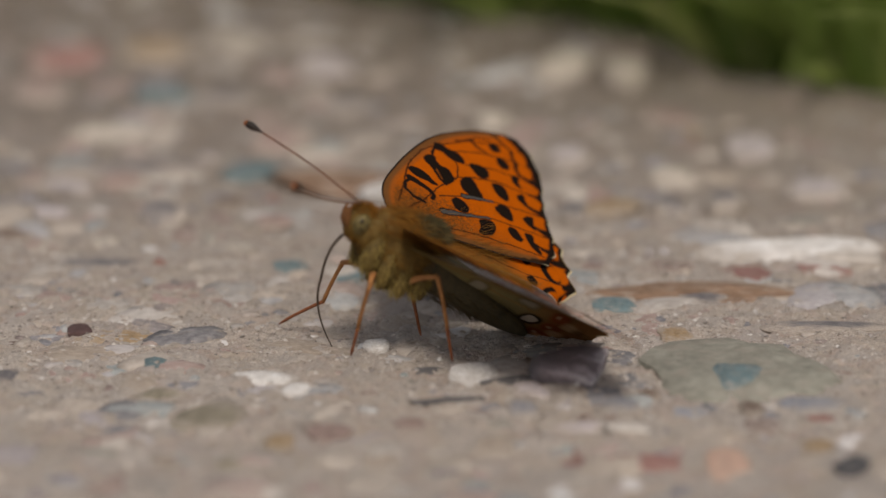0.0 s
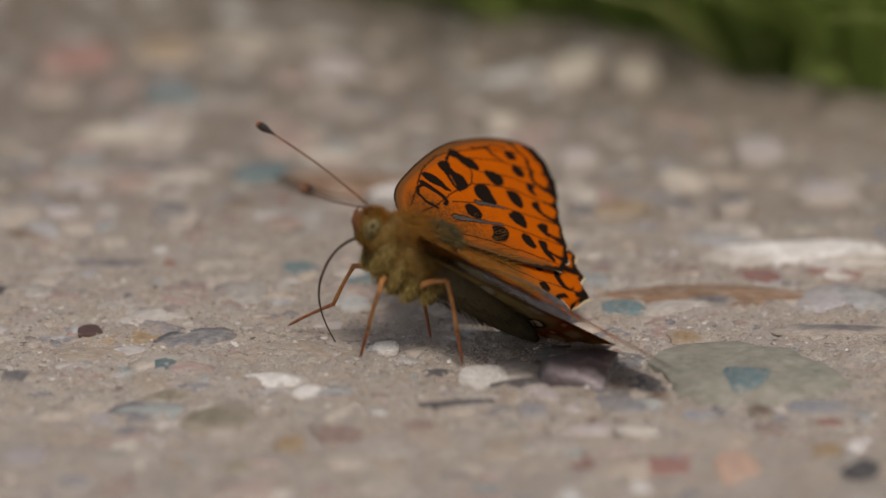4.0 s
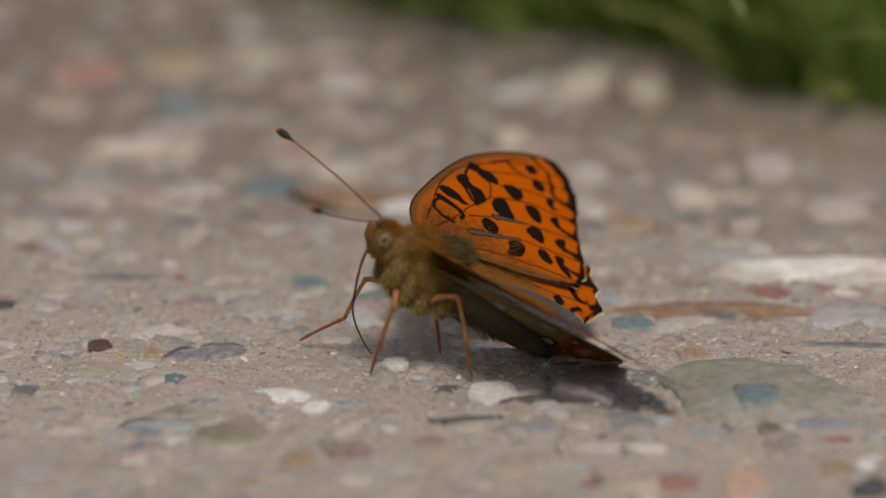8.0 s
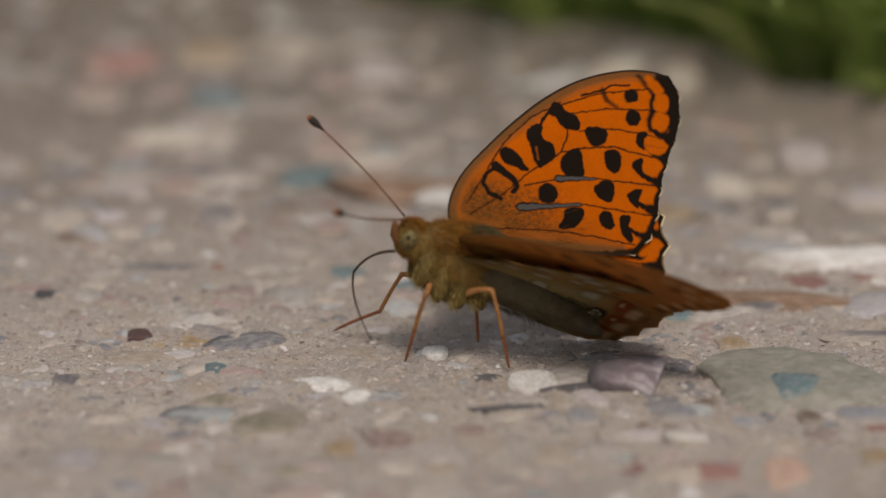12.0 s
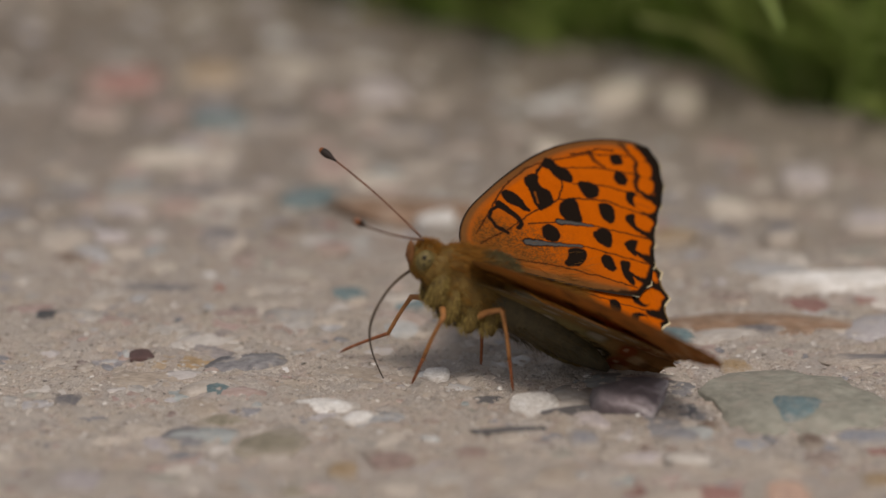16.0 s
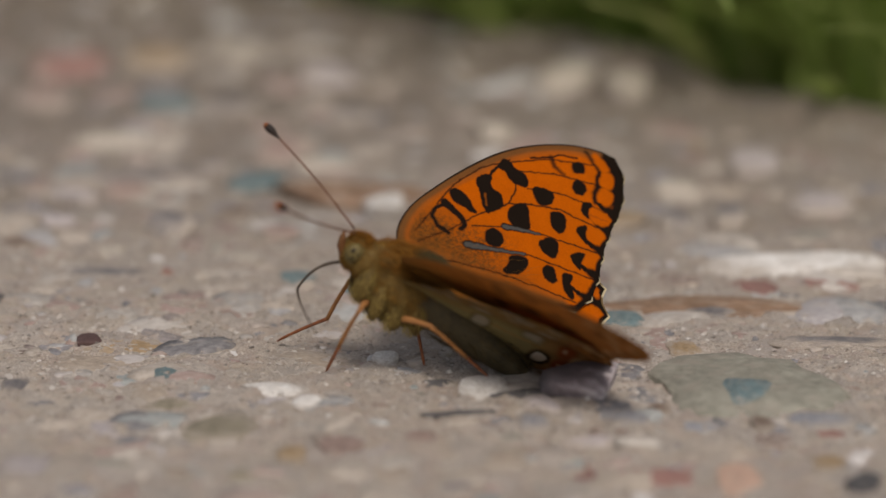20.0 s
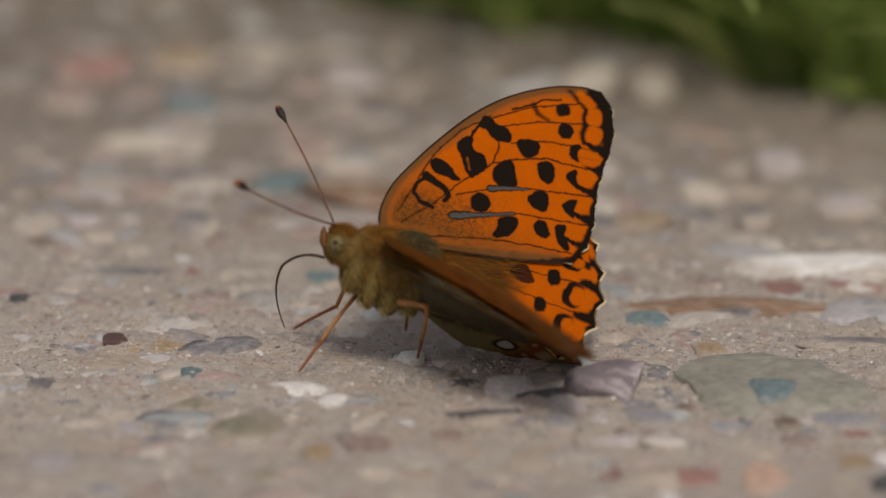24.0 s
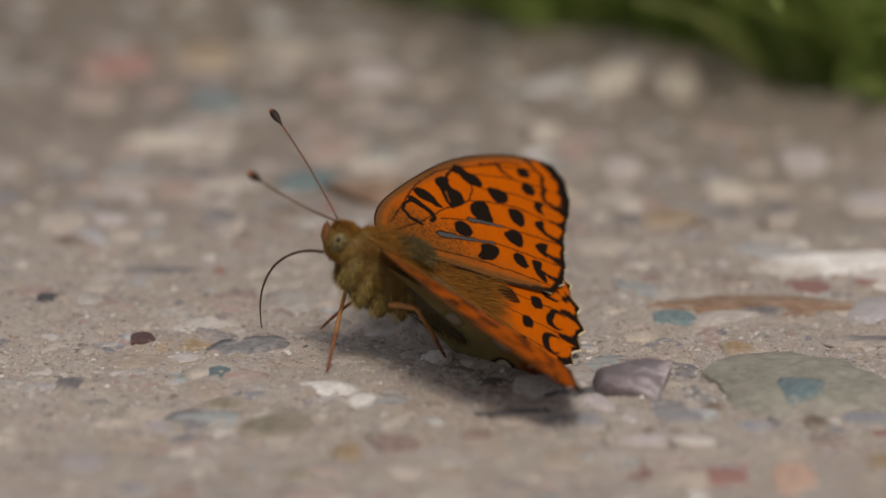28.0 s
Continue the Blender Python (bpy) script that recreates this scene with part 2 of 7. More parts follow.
GRASS = island_material("grass", [(0.0, (0.21, 0.31, 0.065)), (0.45, (0.33, 0.46, 0.115)), (0.85, (0.43, 0.54, 0.155)), (1.0, (0.48, 0.46, 0.21))], 0.5, 120, 0.45)
WING = wing_material()
THORAX = body_material("thorax_skin", (0.060, 0.036, 0.009), (0.18, 0.108, 0.024), 500)
ABDOMEN = body_material("abdomen_skin", (0.040, 0.034, 0.022), (0.105, 0.080, 0.038), 420)
COXA = body_material("coxa_scales", (0.055, 0.035, 0.010), (0.165, 0.110, 0.030), 420)
RING = body_material("ring_scales", (0.085, 0.060, 0.018), (0.20, 0.145, 0.048), 900)
DARK_FUR = island_material("dark_fur", [(0.0, (0.035, 0.030, 0.020)), (0.6, (0.085, 0.068, 0.036)), (1.0, (0.16, 0.105, 0.035))], 0.6, 300, 0.15)
GREY_FUR = island_material("grey_fur", [(0.0, (0.055, 0.048, 0.024)), (0.6, (0.115, 0.092, 0.042)), (1.0, (0.20, 0.135, 0.05))], 0.6, 300, 0.1)
RUST_FUR = island_material("rust_fur", [(0.0, (0.12, 0.050, 0.010)), (0.5, (0.27, 0.110, 0.019)), (1.0, (0.42, 0.185, 0.030))], 0.6, 300, 0.2)
FUR = island_material("fur", [(0.0, (0.085, 0.045, 0.012)), (0.4, (0.21, 0.110, 0.020)), (0.8, (0.33, 0.185, 0.038)), (1.0, (0.34, 0.145, 0.026))], 0.6, 300, 0.15)
PALE_FUR = island_material("pale_fur", [(0.0, (0.10, 0.062, 0.015)), (0.5, (0.33, 0.225, 0.055)), (1.0, (0.60, 0.46, 0.16))], 0.6, 300, 0.15)
LEG = body_material("leg_skin", (0.19, 0.080, 0.026), (0.43, 0.195, 0.066), 700, 0.6)
HORN = body_material("antenna_skin", (0.06, 0.026, 0.016), (0.20, 0.085, 0.045), 900, 0.5)
CLUB = body_material("club_skin", (0.010, 0.008, 0.007), (0.035, 0.022, 0.016), 900, 0.5)
TIP = body_material("club_tip_skin", (0.15, 0.045, 0.015), (0.33, 0.115, 0.035), 900, 0.5)
TONGUE = body_material("tongue_skin", (0.022, 0.015, 0.010), (0.085, 0.055, 0.032), 900, 0.42)
TARSUS = body_material("tarsus_skin", (0.13, 0.040, 0.016), (0.30, 0.105, 0.040), 700, 0.5)
EYE = body_material("eye_facets", (0.045, 0.034, 0.011), (0.20, 0.150, 0.055), 800, 0.45)
PUPIL = body_material("eye_spot", (0.008, 0.006, 0.004), (0.030, 0.020, 0.010), 1100, 0.4)
PALP = body_material("palp_hair", (0.085, 0.034, 0.012), (0.21, 0.088, 0.026), 900, 0.7)

# ---- geometry helpers ----


def mesh_of(name, verts, faces, mat, smooth=True):
    me = bpy.data.meshes.new(name)
    me.from_pydata([tuple(v) for v in verts], [], [tuple(fc) for fc in faces])
    me.materials.append(mat)
    if smooth:
        me.polygons.foreach_set("use_smooth", [True] * len(me.polygons))
    me.update()
    return me


def part(name, me, parent, label=""):
    """Links a mesh as one object under a thing or a part."""
    ob = new(name, me)
    ob.parent = parent
    return tagged(ob, label)


def lattice(ix, iy, seed):
    h = (ix.astype(np.int64) * 374761393 + iy.astype(np.int64) * 668265263 + seed * 974711) & 0x7FFFFFFF
    h = ((h ^ (h >> 13)) * 1274126177) & 0x7FFFFFFF
    return ((h ^ (h >> 16)) & 0xFFFF) / 65535.0


def grain(x, y, size, seed=0):
    """Smooth value noise in -1..1 with features of the given size."""
    u, v = x / size, y / size
    i, j = np.floor(u), np.floor(v)
    a, b = u - i, v - j
    a, b = a * a * (3 - 2 * a), b * b * (3 - 2 * b)
    n00, n10 = lattice(i, j, seed), lattice(i + 1, j, seed)
    n01, n11 = lattice(i, j + 1, seed), lattice(i + 1, j + 1, seed)
    return 2 * ((n00 * (1 - a) + n10 * a) * (1 - b) + (n01 * (1 - a) + n11 * a) * b) - 1


def grid_faces(rows, cols, wrap=False):
    r = np.arange(rows - 1)[:, None]
    c = np.arange(cols if wrap else cols - 1)[None, :]
    d = (c + 1) % cols
    return np.stack([r * cols + c, r * cols + d, (r + 1) * cols + d, (r + 1) * cols + c], -1).reshape(-1, 4)


def tube(points, radii, sides=8, cap=True):
    """A smooth tube along points: vertices and faces."""
    pts = [Vector(p) for p in points]
    verts, faces = [], []
    side = None
    for i, p in enumerate(pts):
        way = (pts[min(i + 1, len(pts) - 1)] - pts[max(i - 1, 0)]).normalized()
        if side is None:
            side = way.orthogonal().normalized()
        side = (side - way * side.dot(way)).normalized()
        up = way.cross(side)
        for k in range(sides):
            a = 2 * math.pi * k / sides
            verts.append(p + (side * math.cos(a) + up * math.sin(a)) * radii[i])
    for i in range(len(pts) - 1):
        for k in range(sides):
            b = (k + 1) % sides
            faces.append((i * sides + k, i * sides + b, (i + 1) * sides + b, (i + 1) * sides + k))
    if cap:
        faces.append(tuple(range(sides - 1, -1, -1)))
        faces.append(tuple((len(pts) - 1) * sides + k for k in range(sides)))
    return verts, faces


def egg(centre, radii, rough=0.0, rings=20, sides=28, seed=3, tilt=0.0):
    """A rounded body with an uneven surface, in metres."""
    verts = []
    ct, st_ = math.cos(tilt), math.sin(tilt)
    for i in range(rings + 1):
        th = math.pi * i / rings
        for k in range(sides):
            a = 2 * math.pi * k / sides
            d = Vector((-math.cos(th), math.sin(th) * math.cos(a), math.sin(th) * math.sin(a)))
            s = 1 + rough * noise.noise(d * 2.5 + Vector((seed, seed * 2, 0)))
            v = Vector((d.x * radii[0] * s, d.y * radii[1] * s, d.z * radii[2] * s))
            verts.append((centre[0] + v.x * ct - v.z * st_, centre[1] + v.y, centre[2] + v.x * st_ + v.z * ct))
    return verts, [tuple(f) for f in grid_faces(rings + 1, sides, True)]


def joined(pieces):
    verts, faces = [], []
    for v, f in pieces:
        n = len(verts)
        verts += [tuple(q) for q in v]
        faces += [tuple(n + i for i in face) for face in f]
    return verts, faces


def hairs(name, mat, roots, length, thick, seed, droop=0.25):
    """Short tapered hairs as one mesh; roots are (place, way) pairs."""
    rng = random.Random(seed)
    verts, faces = [], []
    for place, way in roots:
        ln = length * rng.uniform(0.55, 1.25)
        way = (way + Vector((rng.gauss(0, 0.25), rng.gauss(0, 0.25), rng.gauss(0, 0.25)))).normalized()
        side = way.orthogonal().normalized()
        other = way.cross(side)
        n = len(verts)
        mid = place + way * ln * 0.55
        end = place + (way + Vector((-0.25, 0, -droop))).normalized() * ln
        for base, r in ((place - way * ln * 0.1, thick), (mid, thick * 0.7)):
            for k in range(3):
                a = 2.094 * k
                verts.append(base + (side * math.cos(a) + other * math.sin(a)) * r)
        verts.append(end)
        for k in range(3):
            b = (k + 1) % 3
            faces.append((n + k, n + b, n + 3 + b, n + 3 + k))
            faces.append((n + 3 + k, n + 3 + b, n + 6))
    return mesh_of(name, verts, faces, mat)


# ---- the ground: an old concrete path with its pebbles laid bare, and its grassy edge ----
EDGE_A, EDGE_B = Vector((-0.013, 0.150)), Vector((0.063, 0.089))
EDGE_WAY = (EDGE_B - EDGE_A).normalized()
EDGE_OUT = Vector((-EDGE_WAY.y, EDGE_WAY.x))


def past_edge(x, y):
    """How far a place lies beyond the path's broken edge, in metres."""
    d = (x - EDGE_A.x) * EDGE_OUT.x + (y - EDGE_A.y) * EDGE_OUT.y
    s = (x - EDGE_A.x) * EDGE_WAY.x + (y - EDGE_A.y) * EDGE_WAY.y
    return d + 0.0035 * np.sin(s * 95.0) + 0.002 * np.sin(s * 260.0 + 1.0)


def relief(x, y):
    """Height of the worn concrete, in metres."""
    h = 0.00045 * grain(x, y, 0.020, 1) + 0.00032 * grain(x, y, 0.0075, 2) + 0.00022 * grain(x, y, 0.003, 3)
    h = h + 0.00022 * grain(x, y, 0.0012, 4) + 0.00018 * grain(x, y, 0.0006, 5)
    pits = np.clip(grain(x, y, 0.0022, 6) - 0.62, 0, 1)
    return h - 0.0012 * pits


def make_pavement():
    ys = np.concatenate([np.linspace(-1.4, -0.14, 24), np.arange(-0.130, -0.055, 0.0009), np.arange(-0.055, 0.030, 0.00028), np.arange(0.030, 0.260, 0.0011), np.linspace(0.27, 1.2, 20)])
    xs = np.concatenate([np.linspace(-1.2, -0.18, 20), np.arange(-0.170, -0.062, 0.0015), np.arange(-0.062, 0.062, 0.00034), np.arange(0.062, 0.170, 0.0015), np.linspace(0.18, 1.2, 20)])
    X, Y = np.meshgrid(xs, ys)
    out = past_edge(X, Y)
    drop = np.clip(out / 0.010, 0, 1)
    Z = relief(X, Y) - 0.014 * drop * drop * (3 - 2 * drop)
    verts = np.stack([X, Y, Z], -1).reshape(-1, 3)
    faces = grid_faces(len(ys), len(xs))
    me = bpy.data.meshes.new("pavement")
    me.vertices.add(len(verts))
    me.vertices.foreach_set("co", verts.ravel())
    me.loops.add(len(faces) * 4)
    me.loops.foreach_set("vertex_index", faces.ravel())
    me.polygons.add(len(faces))
    me.polygons.foreach_set("loop_start", np.arange(len(faces)) * 4)
    me.polygons.foreach_set("loop_total", np.full(len(faces), 4))
    me.polygons.foreach_set("use_smooth", np.ones(len(faces), dtype=bool))
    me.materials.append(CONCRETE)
    me.update(calc_edges=True)
    return tagged(new("pavement", me), "weathered pinkish-grey concrete path with pebbles laid bare", "pavement", kind="structure")


pavement = make_pavement()

far = [(-60, -60, -0.013), (60, -60, -0.013), (60, 60, -0.013), (-60, 60, -0.013)]
ground = tagged(new("ground", mesh_of("ground", far, [(0, 1, 2, 3)], SOIL, False)), "dark soil beside the concrete path", "ground", kind="structure")


def make_grass():
    rng = random.Random(5)
    verts, faces = [], []
    for _ in range(2300):
        s = rng.uniform(-0.09, 0.26)
        d = 0.004 + 0.16 * rng.random() ** 1.4
        base = EDGE_A + EDGE_WAY * s + EDGE_OUT * d
        h = rng.uniform(0.018, 0.075)
        w = rng.uniform(0.0014, 0.0046)
        a = rng.uniform(0, 6.283)
        lean = Vector((math.cos(a), math.sin(a), 0)) * (rng.uniform(0.6, 1.9) if d > 0.03 else rng.uniform(0.5, 1.3))
        side = Vector((-lean.y, lean.x, 0)).normalized() * w
        n = len(verts)
        for k in range(5):
            u = k / 4
            p = Vector((base.x, base.y, -0.013)) + Vector((0, 0, h * (u - 0.25 * u * u * lean.length))) + lean * h * u * u * 0.8
            taper = (1 - u) ** 0.6 if u < 1 else 0.04
            verts += [p - side * taper, p + side * taper + Vector((0, 0, w * 0.3))]
        for k in range(4):
            faces.append((n + 2 * k, n + 2 * k + 1, n + 2 * k + 3, n + 2 * k + 2))
    return tagged(new("grass", mesh_of("grass", verts, faces, GRASS)), "dense dark green grass along the path's edge", "grass", kind="stuff")


grass = make_grass()

# ---- pebbles set in the concrete ----


def pebble_shapes():
    shapes = []
    for s in range(8):
        bm = bmesh.new()
        bmesh.ops.create_icosphere(bm, subdivisions=3, radius=1.0)
        rng = random.Random(s + 40)
        cuts = [(Vector((rng.gauss(0, 1), rng.gauss(0, 1), rng.gauss(0, 0.7))).normalized(), rng.uniform(0.50, 0.85)) for _ in range(9)]
        for v in bm.verts:
            n1 = noise.noise(v.co * 0.9 + Vector((s * 7.3, 0, 0)))
            n2 = noise.noise(v.co * 2.3 + Vector((0, s * 5.1, 0)))
            n3 = noise.noise(v.co * 5.0 + Vector((s * 3.0, s, 0)))
            v.co *= 1 + 0.36 * n1 + 0.20 * n2 + 0.09 * n3
            v.co.x = math.copysign(abs(v.co.x) ** 0.85, v.co.x)
            v.co.y = math.copysign(abs(v.co.y) ** 0.85, v.co.y)
            if s > 2:
                for way, reach in cuts:
                    over = v.co.dot(way) - reach
                    if over > 0:
                        v.co -= way * over * 0.92
            if v.co.z > 0.6:
                v.co.z = 0.6 + (v.co.z - 0.6) * 0.35
        me = bpy.data.meshes.new("pebble")
        bm.to_mesh(me)
        bm.free()
        me.polygons.foreach_set("use_smooth", [True] * len(me.polygons))
        shapes.append(me)
    return shapes


SHAPES = pebble_shapes()
SHAPED = {}
PLACED = []
stone_rng = random.Random(21)


def stone(x, y, a, b, turn, height, kind):
    """One pebble sunk in the concrete: place, half length, half breadth and height in millimetres."""
    s = stone_rng.randrange(8)
    if (s, kind) not in SHAPED:
        me = SHAPES[s].copy()
        me.materials.append(STONE[kind])
        SHAPED[(s, kind)] = me
    ob = new("pebble", SHAPED[(s, kind)])
    ob.parent = pavement
    z = float(relief(np.array(x * MM), np.array(y * MM)))
    wide = 1.1 if s < 3 else 1.32   # the broken ones are cut back all round
    proud = height if 2.5 < height < 3.9 or y > 25 else 0.34 * height
    deep = max(1.3 * proud, 0.42 * min(a, b), 0.9)
    ob.matrix_basis = Matrix.LocRotScale((x * MM, y * MM, z + (proud - 0.75 * deep) * MM), Euler((0, 0, radians(turn + stone_rng.choice((0, 180))))), (a * wide * MM, b * wide * MM, deep * MM))
    PLACED.append((x, y, max(a, b)))
    return ob


stone(38.1, -31.2, 11.8, 10.3, 3, 4.0, 'slab')
stone(36.0, -34.6, 3.5, 3.8, -8, 5.0, 'teal')
stone(6.0, -31.6, 3.0, 4.3, 5, 1.6, 'white')
stone(-5.7, -20.5, 1.6, 2.2, 0, 1.2, 'white')
stone(-42.0, -14.1, 1.7, 1.6, 0, 2, 'maroon')
stone(-54.8, 0.7, 1.5, 1.8, 0, 1.2, 'black')
stone(-33.5, 12.6, 0.9, 1.3, 0, 0.8, 'red')
stone(-17.0, 10.4, 2.4, 2.5, 0, 0.8, 'teal')
stone(-9.2, 5.9, 2.2, 3.3, 0, 0.6, 'teal')
stone(-32.8, -25.2, 2.1, 2.6, 0, 0.5, 'teal')
stone(-49.7, -29.7, 1.8, 2.2, 0, 1, 'slate')
stone(-19.0, -32.0, 3.0, 2.6, -20, 1.2, 'white')
stone(-14.8, -36.0, 2.0, 2.2, -20, 1.4, 'white')
stone(30.1, -44.1, 4.0, 2.8, 4, 1.2, 'blue')
stone(22.9, -42.5, 3.3, 2.8, 0, 1, 'blue')
stone(26.0, -39.1, 2.0, 2.6, 0, 1, 'brown')
stone(38.3, -43.7, 1.5, 2.3, 0, 1.4, 'brown')
stone(44.6, -42.9, 4.3, 2.6, -4, 1.4, 'blue')
stone(45.7, -46.7, 2.2, 1.3, -8, 1, 'brick')
stone(24.3, -59.3, 6.1, 3.5, -8, 0.8, 'brick')
stone(17.9, -57.8, 2.7, 2.5, -6, 0.8, 'brick')
stone(34.4, -61.0, 2.9, 4.4, 0, 1.6, 'peach')
stone(45.1, -56.7, 2.4, 3.3, 0, 1.2, 'ochre')
stone(48.3, -63.2, 2.1, 2.3, 0, 1.8, 'black')
stone(-16.2, -54.5, 2.0, 2.9, 0, 1.2, 'ochre')
stone(-21.7, -62.0, 1.7, 2.3, 0, 1.2, 'olive')
stone(-10.5, -51.8, 3.1, 4.6, 0, 0.8, 'rose')
stone(-25.1, -45.2, 4.7, 4.7, -5, 0.8, 'olive')
stone(-30.8, -36.8, 2.5, 3.2, 0, 0.8, 'olive')
stone(-38.2, -44.9, 3.3, 3.6, 0, 0.6, 'lilac')
stone(-46.2, -58.6, 3.5, 4.4, 0, 0.6, 'lilac')
stone(11.7, -43.7, 2.1, 3.0, 0, 1, 'blue')
stone(7.7, -54.9, 2.9, 3.5, 0, 0.8, 'tan')
stone(-1.4, -49.0, 2.6, 2.7, 0, 0.8, 'rose')
stone(18.1, -49.0, 2.6, 2.5, 0, 0.6, 'lilac')
stone(-5.2, -60.0, 2.9, 3.5, 0, 0.8, 'tan')
stone(33.5, -1.6, 10.5, 5.4, -3, 2.4, 'rust')
stone(34.5, -3.4, 2.6, 1.8, 0, 2.5, 'slate')
stone(23.4, -6.2, 3.2, 2.5, 0, 1.2, 'teal')
stone(49.3, -15.7, 7.3, 1.6, -3, 1.6, 'slate')
stone(30.8, -16.6, 2.3, 2.9, 0, 1.2, 'ochre')
stone(47.4, 16.3, 8.7, 5.4, -3, 1.6, 'white')
stone(51.2, 8.6, 4.0, 2.8, 0, 1.2, 'brick')
stone(32.6, 33.2, 2.3, 3.5, 0, 1.7, 'slate')
stone(39.4, 33.9, 2.4, 3.6, 0, 1.7, 'slate')
stone(24.5, 32.7, 4.1, 2.6, 0, 1.2, 'ochre')
stone(19.6, 32.0, 2.2, 2.9, 0, 1.2, 'slate')
stone(19.5, 56.6, 2.8, 4.3, 0, 1.5, 'lilac')
stone(19.8, 101.0, 4.3, 6.4, 0, 1.6, 'cream')
stone(28.6, 96.3, 3.4, 5.1, 0, 2, 'cream')
stone(33.1, 47.8, 3.3, 4.9, 0, 1.6, 'cream')
stone(9.3, 73.1, 2.5, 3.8, 0, 1.6, 'cream')
stone(52.2, 41.3, 4.2, 4.9, 0, 1.2, 'lilac')
stone(44.3, 59.7, 3.9, 5.0, 0, 1.2, 'lilac')
stone(35.0, 75.9, 4.4, 3.8, 0, 1, 'rose')
stone(-52.0, 107.5, 4.3, 6.5, 0, 1.4, 'brick')
stone(-54.8, 91.4, 4.1, 5.2, 0, 1, 'rose')
stone(-39.8, 111.8, 5.4, 5.9, 0, 1.2, 'ochre')
stone(-36.8, 87.1, 4.8, 3.6, 0, 1.2, 'teal')
stone(-28.7, 85.4, 4.4, 2.8, 0, 1.4, 'slate')
stone(-40.2, 50.9, 7.3, 2.2, 0, 1.7, 'slate')
stone(-33.4, 51.9, 3.1, 2.0, 0, 1.6, 'slate')
stone(-23.4, 50.4, 4.0, 3.2, 0, 1.4, 'teal')
stone(-40.6, 45.8, 3.2, 4.8, 0, 1.2, 'rose')
stone(-34.5, 31.5, 3.1, 4.7, 0, 1.7, 'slate')
stone(-58.2, 45.3, 1.7, 2.5, 0, 1.7, 'slate')
stone(-25.8, 36.3, 2.4, 2.9, 0, 1, 'brown')
stone(-9.5, 43.0, 9.5, 5.0, 0, 1.8, 'rust')
stone(-6.0, 38.3, 3.0, 3.1, 0, 2, 'white')
stone(-41.3, 21.9, 2.3, 2.6, 0, 1, 'cream')
stone(-41.4, 12.6, 6.9, 2.3, 0, 0.8, 'slate')
stone(-11.0, 82.8, 3.4, 3.4, 0, 1, 'slate')
stone(-13.8, 101.6, 4.5, 5.3, 0, 0.8, 'lilac')
stone(-28.4, 116.7, 5.4, 5.9, 0, 0.8, 'cream')
stone(-42.2, 70.4, 7.5, 5.1, 0, 0.6, 'cream')
stone(-52.9, 48.1, 2.3, 2.2, 0, 1, 'rose')
stone(-14.4, 59.7, 4.6, 4.5, 0, 0.6, 'cream')
stone(-48.7, 31.9, 2.6, 3.1, 0, 0.8, 'lilac')
stone(-53.3, 24.7, 3.3, 2.4, 0, 0.8, 'brown')
stone(-19.6, 27.1, 2.9, 2.4, 0, 0.8, 'rose')
stone(-23.6, 17.7, 2.2, 2.1, 0, 0.8, 'cream')
stone(-25.6, -2.5, 9.2, 4.5, -3, 0.5, 'rose')
stone(-36.0, -16.4, 6.9, 3.8, -4, 0.5, 'ochre')
stone(-39.8, -21.6, 7.5, 4.0, 0, 0.4, 'tan')
stone(0.5, -29.7, 2.0, 1.5, 0, 1.2, 'shard')
stone(13.1, -37.5, 2.7, 3.2, 0, 1.2, 'lilac')
stone(17.4, -31.4, 5.0, 4.8, -14, 3.0, 'marbled')
stone(10.2, -34.0, 3.0, 2.4, 10, 2, 'shard')
stone(3.2, -41.2, 5.0, 0.6, 4, 1.2, 'shard')


def scatter_pebbles():
    rng = random.Random(77)
    kinds = ["tan"] * 4 + ["cream"] * 2 + ["grey"] * 3 + ["rose"] * 4 + ["lilac"] * 2 + ["brown", "olive", "ochre", "brick"]
    count = 0
    while count < 110:
        x, y = rng.uniform(-72, 72), rng.uniform(-72, 70)
        r = rng.choice((0.9, 1.2, 1.6, 2.2, 3.0, 4.5))
        if any((x - u) ** 2 + (y - v) ** 2 < (0.75 * w + r) ** 2 for u, v, w in PLACED):
            continue
        stone(x, y, r * rng.uniform(0.9, 1.7), r * rng.uniform(0.7, 1.2), rng.uniform(0, 180), rng.uniform(0.05, 0.5), rng.choice(kinds))
        count += 1


scatter_pebbles()


